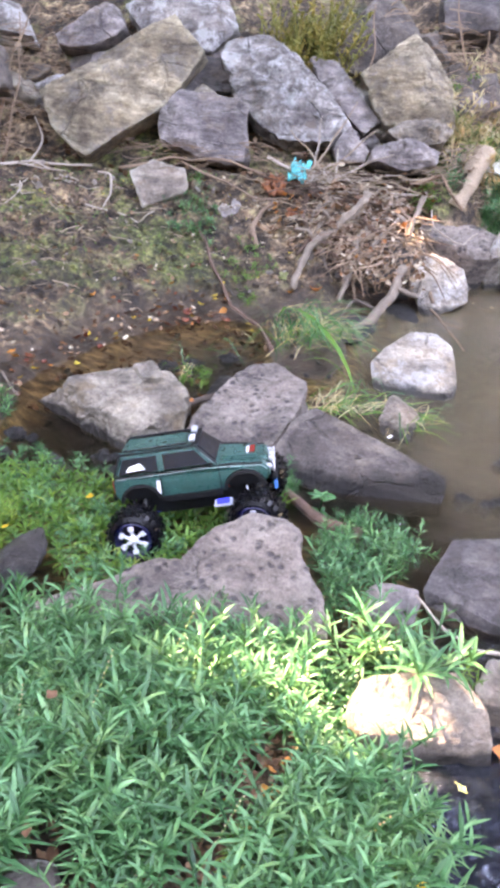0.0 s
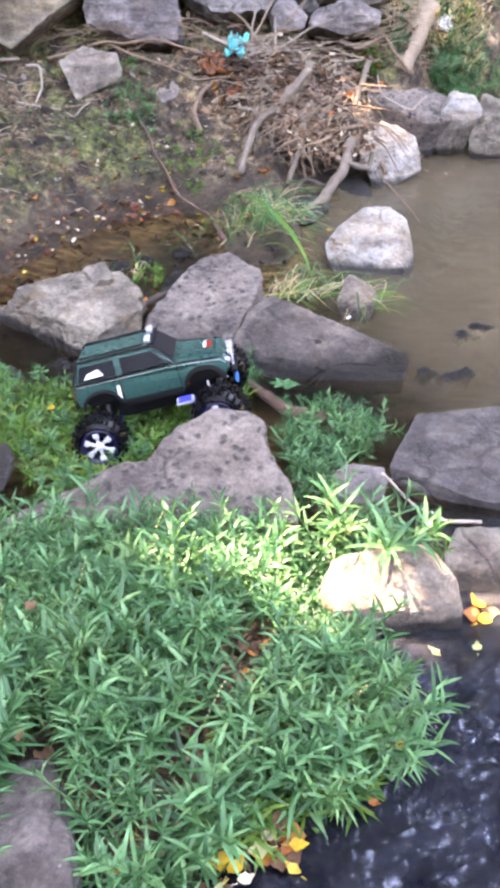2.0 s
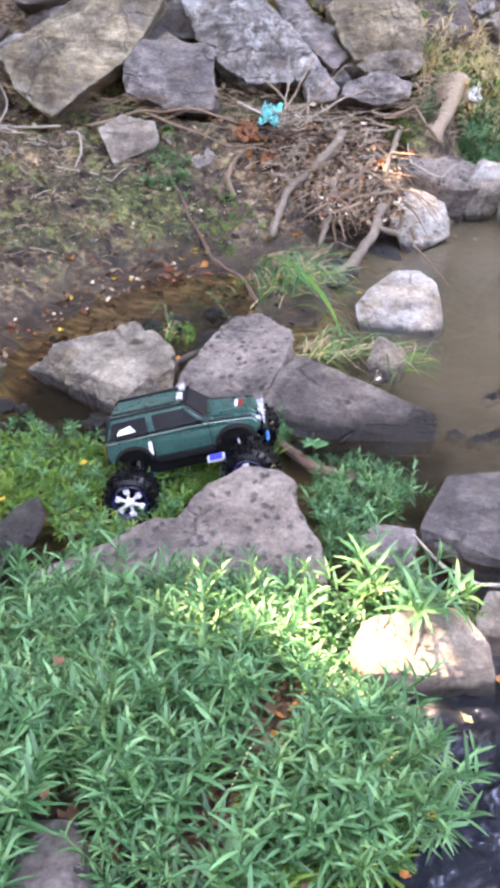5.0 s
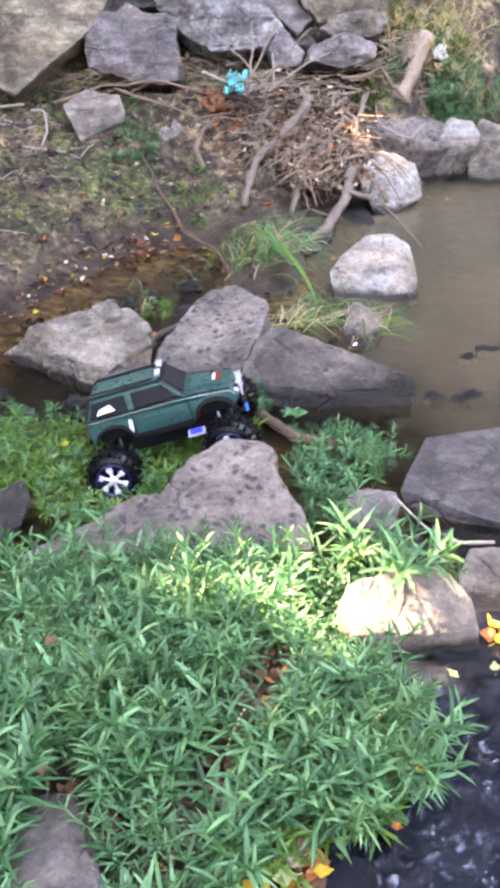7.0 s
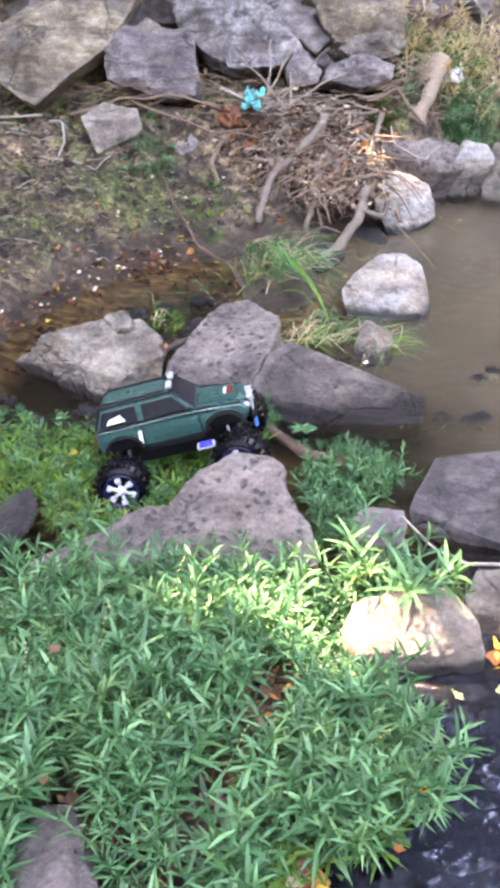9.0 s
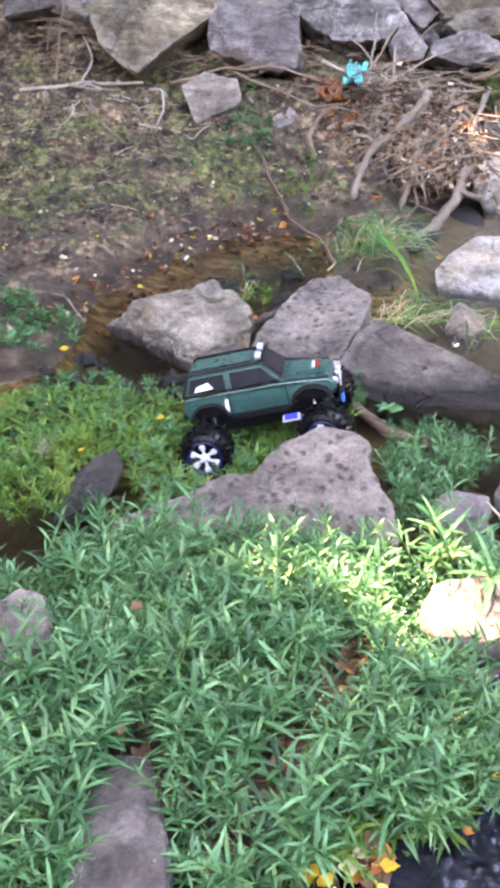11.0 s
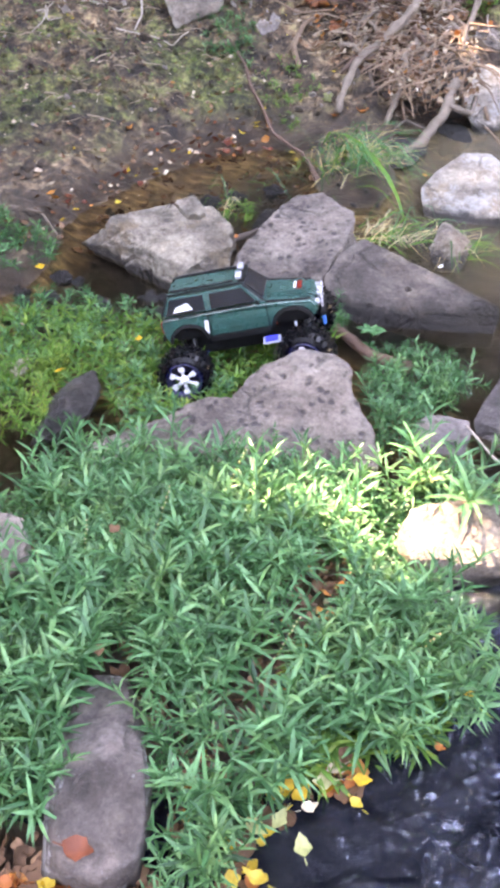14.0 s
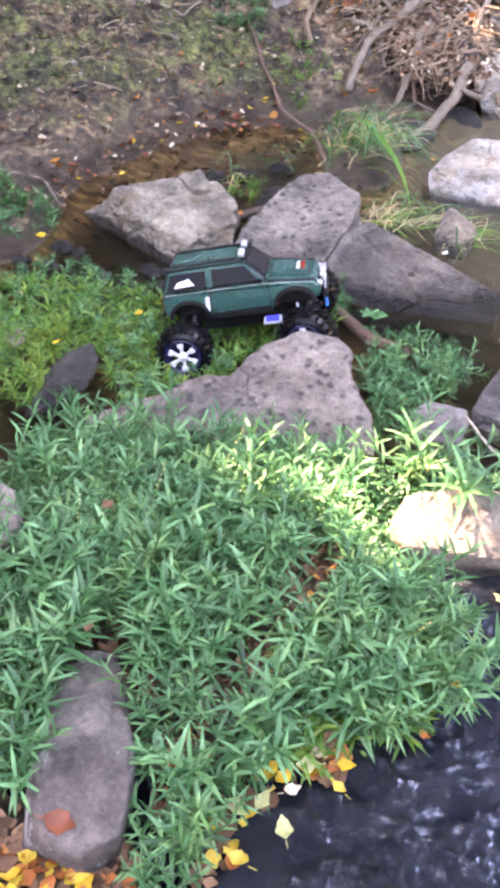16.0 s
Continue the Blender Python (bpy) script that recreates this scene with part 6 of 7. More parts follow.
branch("log", [(0.865, 4.93, 0.385), (0.945, 5.07, 0.50), (1.04, 5.23, 0.64)], (0.046, 0.060), WOOD_TAN, "short tan log with bare wood on the bank", "log", seed=13, sides=16, gnarl=0.09)
branch("branch", [on_bank(1.02, 4.92, 0.04), on_bank(1.12, 5.08, 0.05), on_bank(1.2, 5.25, 0.06)], (0.012, 0.010), WOOD_GREY, "grey stick beside the tan log", "stick", seed=14)
branch("branch", [on_bank(0.62, 4.98, 0.09), on_bank(0.78, 4.96, 0.10), on_bank(0.90, 4.86, 0.10)], (0.010, 0.008), WOOD_BROWN, "dark stick behind the ledge rock", "stick", seed=15)
branch("pale_root", [on_bank(-1.75, 4.9, 0.02), on_bank(-1.45, 5.02, 0.03), on_bank(-1.25, 4.98, 0.03), on_bank(-1.10, 5.0, 0.03)], (0.009, 0.006), WOOD_PALE, "pale exposed root across the bank", "root", seed=16,
       forks=[([on_bank(-1.45, 5.02, 0.03), on_bank(-1.42, 5.2, 0.04), on_bank(-1.50, 5.35, 0.04)], (0.007, 0.004)), ([on_bank(-1.5, 4.98, 0.02), on_bank(-1.35, 4.88, 0.02), on_bank(-1.22, 4.9, 0.02)], (0.006, 0.003))])
branch("pale_root", [on_bank(-1.06, 4.98, 0.02), on_bank(-0.98, 4.90, 0.03), on_bank(-0.96, 4.78, 0.02), on_bank(-0.98, 4.70, 0.01)], (0.008, 0.004), WOOD_PALE, "pale exposed root hanging down the bank", "root", seed=17)
net = random.Random(61)
for k in range(9):                                      # thin bleached roots spread over the upper bank
    x, y = net.uniform(-1.75, -0.95), net.uniform(4.62, 5.0)
    a, L = net.gauss(-0.4, 1.0), net.uniform(0.14, 0.38)
    P = [on_bank(x + math.cos(a) * L * t + net.gauss(0, 0.02), y + math.sin(a) * L * t * 0.6 + net.gauss(0, 0.02), 0.012) for t in (0, 0.25, 0.5, 0.75, 1)]
    r = net.uniform(0.003, 0.006)
    branch("pale_root", P, (r, r * 0.5), WOOD_PALE, "thin bleached root lying on the upper bank", "root", seed=120 + k, sides=6)
branch("branch", [on_bank(-0.95, 5.0, 0.05), on_bank(-0.66, 5.04, 0.10), on_bank(-0.38, 4.96, 0.10), on_bank(-0.15, 4.92, 0.08)], (0.008, 0.006), WOOD_BROWN, "long thin brown branch below the boulders", "branch", seed=18)
branch("branch", [on_bank(-0.62, 5.02, 0.08), on_bank(-0.42, 4.90, 0.07), on_bank(-0.20, 4.80, 0.06), on_bank(-0.02, 4.82, 0.06)], (0.007, 0.005), WOOD_BROWN, "thin brown branch below the boulders", "branch", seed=19)
branch("stick", [(0.36, 1.90, 0.075), (0.43, 1.79, 0.055), (0.49, 1.73, 0.050), (0.56, 1.69, 0.085)], (0.0028, 0.0045), WOOD_PALE, "pale bent stick leaning on a tan stone", "stick", seed=20)
branch("log", [(0.02, 2.46, 0.02), (0.08, 2.36, 0.025), (0.14, 2.27, 0.025), (0.25, 2.23, 0.02)], (0.014, 0.020), WOOD_DARK, "grey-brown driftwood root behind the slab", "driftwood", seed=21, sides=10)
branch("stick", [(-0.34, 2.98, 0.03), (-0.24, 3.06, 0.035), (-0.14, 3.12, 0.04)], (0.012, 0.010), BARK, "black wet stick between two boulders", "stick", seed=22)
branch("stick", [on_bank(-1.25, 3.06, 0.012), on_bank(-1.05, 3.1, 0.012), on_bank(-0.95, 2.98, 0.012)], (0.006, 0.004), WOOD_GREY, "thin stick at the muddy shore", "stick", seed=23)
branch("twig", [(0.70, 4.22, 0.05), (0.74, 4.05, 0.05), (0.80, 3.80, 0.01)], (0.006, 0.003), WOOD_BROWN, "brown twig hanging into the pool", "twig", seed=24,
       forks=[([(0.74, 4.05, 0.05), (0.82, 4.02, 0.03)], (0.003, 0.002))])
for k, pts in enumerate([[(-1.62, 5.15, 0.02), (-1.58, 5.35, 0.22), (-1.60, 5.5, 0.45)], [(-1.7, 5.3, 0.02), (-1.62, 5.42, 0.3), (-1.50, 5.5, 0.5)], [(0.98, 5.55, 0.1), (0.86, 5.62, 0.35), (0.82, 5.7, 0.55)],
                         [(0.9, 5.4, 0.1), (1.0, 5.5, 0.30), (1.02, 5.6, 0.5)], [(0.34, 5.6, 0.05), (0.40, 5.62, 0.3), (0.38, 5.7, 0.5)]]):
    branch("dry_stem", [on_bank(*p) for p in pts], (0.006, 0.003), WOOD_BROWN, "thin dry stem among the upper boulders", "stem", "dry stems", 30 + k, 6)


bits = random.Random(44)
for k in range(27):                                     # loose flood wood heaped over the slope
    x, y = bits.uniform(-0.05, 0.64), bits.uniform(4.52, 4.98)
    a, L = bits.gauss(-1.1, 0.8), bits.uniform(0.12, 0.34)
    lift = bits.uniform(0.04, 0.16) * (1 if x > 0.15 else 0.5)
    P = []
    for t in (0, 0.35, 0.7, 1):
        q = (x + math.cos(a) * L * t + bits.gauss(0, 0.018), y + math.sin(a) * L * t * 0.7 + bits.gauss(0, 0.012))
        P.append(on_bank(*q, lift * (1 - 0.5 * t) + bits.gauss(0, 0.012)))
    r = bits.uniform(0.004, 0.017)
    branch("branch", P, (r, r * bits.uniform(0.4, 0.8)), bits.choice((WOOD_BROWN, WOOD_GREY, WOOD_DARK, WOOD_DARK)), "crooked piece of flood wood in the debris pile", "branch", seed=60 + k, sides=7)


snag = random.Random(83)
for k in range(11):                                     # thick crooked roots running down the debris slope
    x0, lean_x = 0.10 + 0.052 * k + snag.uniform(-0.06, 0.06), snag.gauss(-0.10, 0.20)
    P = []
    for t in (0, 0.2, 0.4, 0.6, 0.8, 1):
        x, y = x0 + lean_x * t + snag.gauss(0, 0.024), 4.90 - (0.30 + 0.22 * snag.random() * t) * t - 0.12 * t * (x0 > 0.3)
        clod = 0.10 * min(max((x - 0.18) / 0.1, 0.0), 1.0) * min(max((y - 4.25) / 0.15, 0.0), 1.0)
        P.append(on_bank(x, y, 0.02 + 0.6 * clod + snag.uniform(0, 0.045)))
    r = snag.uniform(0.007, 0.015)
    branch("root", P, (r, r * snag.uniform(0.5, 1.0)), snag.choice((WOOD_BROWN, WOOD_GREY, WOOD_DARK)), "thick crooked root in the debris pile", "root", seed=140 + k, sides=8)


def twig_tangle(name, spots, seed, count, label, spread, L=(0.06, 0.22), lift=(0.02, 0.12), material=WOOD_BROWN):
    rng = random.Random(seed)
    V, Fs = [], []
    for _ in range(count):
        cx, cy = rng.choice(spots)
        x, y = cx + rng.gauss(0, spread), cy + rng.gauss(0, spread * 0.6)
        a = rng.gauss(0, 0.8)
        l = rng.uniform(*L)
        d = Vector((math.cos(a), math.sin(a) * 0.7, rng.uniform(-0.3, 0.3))) * l / 2
        c = Vector(on_bank(x, y, rng.uniform(*lift)))
        bend = Vector((rng.uniform(-1, 1), rng.uniform(-1, 1), rng.uniform(-0.5, 1))) * l * 0.12
        v2, f2 = tube_data([c - d, c + bend, c + d], (rng.uniform(0.0018, 0.0045), 0.0012), 4, rng.random() * 50, 0.2)
        o = len(V)
        V += v2
        Fs += [tuple(i + o for i in f) for f in f2]
    thing(name, mesh_of(name, V, Fs), material, label, "twigs", "", "stuff")


twig_tangle("debris_twigs", [(0.0, 4.95), (0.2, 4.92), (0.4, 4.92), (0.55, 4.86), (0.45, 4.7), (0.55, 4.6), (0.3, 4.78), (0.1, 4.8), (0.25, 5.0), (0.4, 4.98)], 5, 330, "tangle of brown flood twigs caught on the bank", 0.09, material=WOOD_DARK)
twig_tangle("dry_straw", [(0.1, 4.97), (0.35, 4.97), (0.6, 4.95), (0.82, 5.02), (0.90, 5.12), (1.1, 5.05), (1.0, 5.5), (1.1, 5.6), (0.2, 4.93), (0.3, 4.9), (0.45, 4.93), (0.52, 4.9)], 6, 380, "pale dry straw caught in the debris", 0.08, (0.05, 0.2), (0.05, 0.14), WOOD_TAN)
twig_tangle("slope_roots", [(0.05, 4.62), (0.15, 4.75), (0.3, 4.55), (0.3, 4.85), (0.5, 4.75), (0.6, 4.65)], 28, 110, "fine pale brown roots matted over the debris slope", 0.08, (0.06, 0.20), (0.01, 0.10), WOOD_TAN)
twig_tangle("clod_fibres", [(0.30, 4.40), (0.40, 4.36), (0.50, 4.44), (0.60, 4.50), (0.45, 4.60), (0.35, 4.55)], 29, 100, "fine brown root fibres over the clod", 0.07, (0.05, 0.20), (0.04, 0.16), WOOD_TAN)
twig_tangle("clod_fibres", [(0.30, 4.40), (0.40, 4.36), (0.50, 4.44), (0.60, 4.50), (0.45, 4.60), (0.35, 4.55)], 31, 150, "dark damp root fibres over the clod", 0.07, (0.05, 0.18), (0.03, 0.14), WOOD_DARK)
twig_tangle("debris_chips", [(0.15, 4.9), (0.3, 4.85), (0.45, 4.85), (0.55, 4.75), (0.35, 4.65), (0.5, 4.6), (0.25, 4.72)], 32, 130, "pale chips and short sticks on the debris pile", 0.07, (0.03, 0.13), (0.06, 0.15), WOOD_PALE)
twig_tangle("root_hairs", [(0.35, 4.36), (0.5, 4.42), (0.6, 4.48), (0.42, 4.5)], 8, 60, "fine hanging brown roots", 0.06, (0.05, 0.14), (0.12, 0.26))
twig_tangle("dry_brush", [(-1.6, 5.2), (-1.55, 5.45), (-1.75, 5.3), (-1.45, 5.6), (-1.65, 5.6)], 18, 170, "dry reddish-brown brush on the upper bank", 0.08, (0.06, 0.25), (0.02, 0.30))
twig_tangle("dry_brush", [(0.95, 5.5), (1.05, 5.4), (0.85, 5.7), (1.1, 5.65), (0.5, 5.9)], 19, 200, "dry brown brush caught on the upper bank", 0.09, (0.06, 0.25), (0.05, 0.35))
twig_tangle("boulder_twigs", [(-0.9, 5.1), (-0.5, 5.06), (-0.2, 5.02), (-0.65, 5.0), (0.0, 5.02)], 20, 70, "thin brown twigs draped below the boulders", 0.10, (0.08, 0.3), (0.06, 0.16))
twig_tangle("fine_twigs", [(-0.9, 4.7), (-0.5, 4.5), (-1.2, 4.5), (-1.5, 5.3), (-0.3, 4.9), (-1.3, 3.9), (-0.8, 4.1)], 9, 150, "thin twigs strewn over the silty bank", 0.24, (0.02, 0.13), (0.003, 0.014), WOOD_TAN)


# ---- scraps and fallen leaves ----
def crumpled(name, at, size, material, label, seed, category="scrap"):
    rng = random.Random(seed)
    n = 15
    off = Vector((seed * 1.7, seed, 0))
    V, Fs = [], []
    for j in range(n):
        for i in range(n):
            u, v = i / (n - 1) - 0.5, j / (n - 1) - 0.5
            q = Vector((u * 3, v * 3, 0)) + off
            r = 0.55 + 0.9 * abs(noise.noise(Vector((math.atan2(v, u) * 1.1, seed, 0.5))))
            V.append(Vector((u * r + 0.25 * noise.noise(q * 1.4), v * r + 0.25 * noise.noise(q * 1.7 + Vector((5, 0, 0))), 0.6 * abs(noise.noise(q * 2.1)) + 0.25 * noise.noise(q * 5))) * size)
    for j in range(n - 1):
        for i in range(n - 1):
            Fs.append((j * n + i, j * n + i + 1, (j + 1) * n + i + 1, (j + 1) * n + i))
    ob = thing(name, mesh_of(name, V, Fs, True), material, label, category, "", "", Matrix.Translation(at) @ Matrix.Rotation(0.7, 4, "X"))
    mod = ob.modifiers.new("thickness", "SOLIDIFY")
    mod.thickness = 0.002
    return ob


crumpled("plastic_bag_scrap", on_bank(0.025, 4.94, 0.10), 0.12, CYAN_FILM, "torn bright cyan plastic caught on a stick", 3)
crumpled("rusty_scrap", on_bank(-0.10, 4.90, 0.05), 0.15, RUST_FILM, "rusty orange crumpled scrap in the debris", 5)
crumpled("rusty_scrap", on_bank(0.00, 4.76, 0.03), 0.06, RUST_FILM, "small orange scrap on the slope", 6)
crumpled("white_scrap", on_bank(1.12, 5.22, 0.12), 0.12, WHITE_SCRAP, "white plastic scrap in green weeds", 8)
crumpled("white_scrap", on_bank(-0.02, 4.30, 0.015), 0.05, LITTER_OLIVE, "pale green scrap on the silt", 9)


def leaf_shape(seed, length, width, curl):
    rng = random.Random(seed)
    V, Fs = [], []
    n = 8
    for i in range(n):
        t = i / (n - 1)
        w = width * (math.sin(math.pi * min(t ** 0.8 * 0.95 + 0.03, 1)) ** 1.25) * (1 + 0.30 * rng.uniform(-1, 1))
        z = curl * length * ((t - 0.5) ** 2) * 2
        V += [((t - 0.5) * length, -w, z + curl * w * 0.9 + rng.uniform(-1, 1) * 0.002), ((t - 0.5) * length, 0, z), ((t - 0.5) * length, w, z + curl * w * 0.9 + rng.uniform(-1, 1) * 0.002)]
    for i in range(n - 1):
        for k in (0, 1):
            a = i * 3 + k
            Fs.append((a, a + 1, a + 4, a + 3))
    o = len(V)
    V += [(-0.5 * length, -0.0012, 0), (-0.5 * length, 0.0012, 0), (-0.85 * length, 0.0008, 0.003), (-0.85 * length, -0.0008, 0.003)]
    Fs.append((o, o + 1, o + 2, o + 3))
    return V, Fs


LEAF_SHAPES = [leaf_shape(300 + k, 0.05, 0.019 if k % 2 == 0 else 0.0125, 0.28 + 0.15 * (k % 4)) for k in range(6)]


def fallen(x, y, material, label, size=1.0, z=None, turn=0.0, tilt=0.0, k=0):
    z = max(ground_z(x, y), water_z(x, y)) + 0.006 if z is None else z
    k = 2 if material is LITTER_RED else k
    me = mesh_of("fallen_leaf", *LEAF_SHAPES[k % 6], True)
    thing("fallen_leaf", me, material, label, "leaf", "fallen leaves", "", Matrix.Translation((x, y, z)) @ Euler((tilt, 0, turn)).to_matrix().to_4x4() @ Matrix.Scale(size * 0.8, 4))


for k, (x, y, mtl, lab, s, z) in enumerate([
        (0.09, 0.938, LITTER_YELLOW, "bright yellow fallen leaf at the water's edge", 0.85, 0.035), (0.077, 0.901, LITTER_YELLOW, "bright yellow fallen leaf at the water's edge", 0.85, 0.03),
        (-0.04, 0.90, LITTER_YELLOW, "orange-yellow fallen leaf against green plants", 1.1, 0.055), (-0.012, 0.897, LITTER_YELLOW, "orange-yellow fallen leaf against green plants", 1.1, 0.045), (0.024, 0.925, LITTER_OLIVE, "pale olive fallen leaf at the water", 0.95, 0.045),
        (-0.081, 0.832, LITTER_OLIVE, "pale yellow-green fallen leaf", 1.1, 0.05), (-0.007, 0.818, LITTER_OLIVE, "pale olive fallen leaf on the water", 1.0, 0.035), (-0.046, 0.851, LITTER_OLIVE, "green-tinged fallen leaf on wet gravel", 1.1, 0.04),
        (0.003, 0.876, LITTER_PALE, "pinkish tan fallen leaf", 0.75, 0.045), (-0.077, 0.755, LITTER_YELLOW, "yellow fallen leaf on dark water", 1.1, 0.045), (-0.111, 0.747, LITTER_YELLOW, "small yellow fallen leaf", 0.8, 0.05),
        (0.06, 0.977, LITTER_BROWN, "curled brown leaf at the water's edge", 1.1, 0.045), (0.045, 0.955, LITTER_PALE, "curled tan leaf at the water's edge", 1.0, 0.04),
        (-0.337, 0.744, LITTER_RED, "rusty red leaf lying on the grey slab", 1.3, 0.108), (-0.725, 2.97, LITTER_YELLOW, "yellow leaf on the grey boulder", 0.8, 0.155),
        (-0.30, 2.80, LITTER_ORANGE, "small orange leaf on the grey boulder", 0.7, 0.125), (-0.335, 4.13, LITTER_YELLOW, "yellow leaf on wet mud", 1.0, None), (-0.33, 4.09, LITTER_YELLOW, "yellow leaf on wet mud", 0.9, None),
        (-0.16, 3.93, LITTER_YELLOW, "yellow leaf in shallow water", 0.8, None), (-0.14, 3.84, LITTER_YELLOW, "yellow leaf in shallow water", 0.8, None), (-0.31, 4.21, LITTER_YELLOW, "yellow leaf on the silty bank", 0.8, None),
        (-0.42, 3.94, LITTER_YELLOW, "yellow leaf at the shore", 0.7, None), (-0.40, 1.34, LITTER_BROWN, "rust-brown leaf caught in green plants", 0.7, 0.19), (-0.37, 1.06, LITTER_BROWN, "rust-brown leaf caught in green plants", 0.8, 0.17),
        (0.245, 1.58, LITTER_OLIVE, "pale yellow leaf caught in plants", 0.7, 0.165), (0.27, 1.07, LITTER_YELLOW, "orange-yellow leaf at the edge of plants", 0.6, 0.11), (0.22, 1.0, LITTER_ORANGE, "orange leaf at the edge of plants", 0.6, 0.05),
        (0.515, 1.50, LITTER_YELLOW, "wet orange-yellow leaf beside the tan stone", 1.2, None), (0.50, 1.47, LITTER_ORANGE, "wet orange leaf beside the tan stone", 1.2, None), (0.525, 1.455, LITTER_YELLOW, "wet yellow leaf beside the tan stone", 1.2, None), (0.54, 1.48, LITTER_BROWN, "dark brown leaf beside the tan stone", 1.0, None),
        (0.40, 1.36, LITTER_OLIVE, "pale leaf floating on dark water", 0.7, None), (0.49, 1.38, LITTER_OLIVE, "pale green leaf floating on dark water", 0.7, None), (0.378, 2.81, WHITE_SCRAP, "white scrap on a wet stone", 0.6, 0.045),
        (0.70, 3.62, LITTER_PALE, "pale leaf floating on brown water", 0.7, None), (0.96, 4.5, LITTER_PALE, "pale leaf at the stone's foot", 0.8, None), (1.05, 4.45, LITTER_PALE, "pale leaf floating on brown water", 0.8, None),
        (-0.30, 2.60, LITTER_YELLOW, "yellow leaf at the boulder's foot", 0.8, 0.03), (-0.38, 2.54, LITTER_YELLOW, "yellow leaf on wet mud", 0.9, 0.02), (-0.16, 2.46, LITTER_YELLOW, "yellow leaf on low plants", 0.8, 0.08),
        (-0.52, 2.22, LITTER_YELLOW, "yellow leaf on low plants", 0.7, 0.08), (-0.70, 2.02, LITTER_YELLOW, "yellow-green leaf on low plants", 0.7, 0.09), (-0.95, 3.22, LITTER_YELLOW, "yellow leaf at the muddy shore", 0.8, None),
        (-0.98, 3.06, LITTER_PALE, "pale leaf at the muddy shore", 0.8, None), (-1.12, 3.35, LITTER_PALE, "large pale leaf on the mud", 1.1, None), (-0.86, 3.85, LITTER_ORANGE, "orange-brown leaf on the silt", 1.2, None),
        (-0.95, 2.72, LITTER_YELLOW, "yellow leaf among shore plants", 0.9, 0.03), (-0.90, 2.35, LITTER_PALE, "small pale scrap in the mud", 0.5, 0.03), (0.40, 3.72, LITTER_ORANGE, "orange leaf in shadowed water", 0.8, None),
        (0.12, 3.70, LITTER_YELLOW, "small yellow leaf in grass", 0.6, 0.1), (0.02, 4.20, LITTER_ORANGE, "orange-brown leaf below the branch", 1.0, None), (0.14, 4.22, LITTER_ORANGE, "orange-brown leaf below the branch", 1.5, None),
        (-0.73, 4.25, LITTER_ORANGE, "orange leaf on the silty bank", 0.9, None), (-1.18, 4.40, LITTER_PALE, "long pale leaf on the mossy bank", 1.2, None), (-1.30, 4.75, LITTER_YELLOW, "yellow leaf high on the bank", 0.9, None)]):
    fallen(x, y, mtl, lab, s, z, k * 2.4, 0.15 * math.sin(k * 3.1), k)


def litter(name, poly_or_band, count, material, label, seed, size=(0.3, 0.9), band=None, lift=0.004, deep=False):
    rng = random.Random(seed)
    V, Fs = [], []
    xs, ys = [p[0] for p in poly_or_band], [p[1] for p in poly_or_band]
    made = 0
    while made < count:
        x, y = rng.uniform(min(xs), max(xs)), rng.uniform(min(ys), max(ys))
        if band is not None:
            y = float(np.interp(x, SHX, SHY)) + abs(rng.gauss(0, band)) - 0.03
        elif not inside(poly_or_band, x, y):
            continue
        made += 1
        z = ground_z(x, y) if deep else max(ground_z(x, y), 0.0)
        m = Matrix.Translation((x, y, z + lift + rng.uniform(0, 0.008))) @ Euler((rng.gauss(0, 0.45), rng.gauss(0, 0.45), rng.uniform(0, 6.28))).to_matrix().to_4x4() @ Matrix.Scale(rng.uniform(*size), 4)
        v2, f2 = LEAF_SHAPES[rng.randrange(6)]
        o = len(V)
        V += [m @ Vector(v) for v in v2[:-4]]
        Fs += [tuple(i + o for i in f) for f in f2[:-1]]
    thing(name, mesh_of(name, V, Fs, True), material, label, "leaf litter", "", "stuff")


DEBRIS = [(-0.12, 4.62), (-0.10, 5.02), (0.78, 5.05), (0.70, 4.45), (0.3, 4.40), (0.0, 4.50)]
SHORE_BAND = [(-1.25, 0), (-0.25, 1)]
BANK = [(-1.9, 3.4), (-1.9, 5.0), (-0.4, 5.0), (0.6, 4.9), (0.5, 4.3), (-0.3, 4.15), (-0.7, 3.95), (-1.2, 3.2)]
litter("shore_litter", SHORE_BAND, 170, LITTER_BROWN, "wet reddish-brown leaves along the shore", 21, (0.25, 0.85), 0.26)
litter("shore_litter", SHORE_BAND, 60, LITTER_PALE, "pale leaf scraps along the shore", 22, (0.15, 0.65), 0.30)
litter("shore_litter", SHORE_BAND, 40, LITTER_RED, "rusty red leaves along the shore", 23, (0.4, 1.0), 0.18)
litter("shore_litter", SHORE_BAND, 22, LITTER_ORANGE, "orange leaves along the shore", 47, (0.4, 1.0), 0.2)
litter("shore_litter", SHORE_BAND, 14, LITTER_YELLOW, "yellow leaves along the shore", 48, (0.3, 0.75), 0.16)
litter("bank_litter", BANK, 420, LITTER_PALE, "pale leaf scraps strewn over the bank", 24, (0.10, 0.5))
litter("bank_litter", BANK, 420, LITTER_BROWN, "dead brown leaves strewn over the bank", 25, (0.2, 0.75))
litter("bank_litter", BANK, 60, LITTER_YELLOW, "small yellow leaves strewn over the bank", 26, (0.15, 0.45))
UPPER = [(-1.9, 5.0), (-1.9, 6.1), (1.4, 6.1), (1.4, 5.1), (0.6, 5.0)]
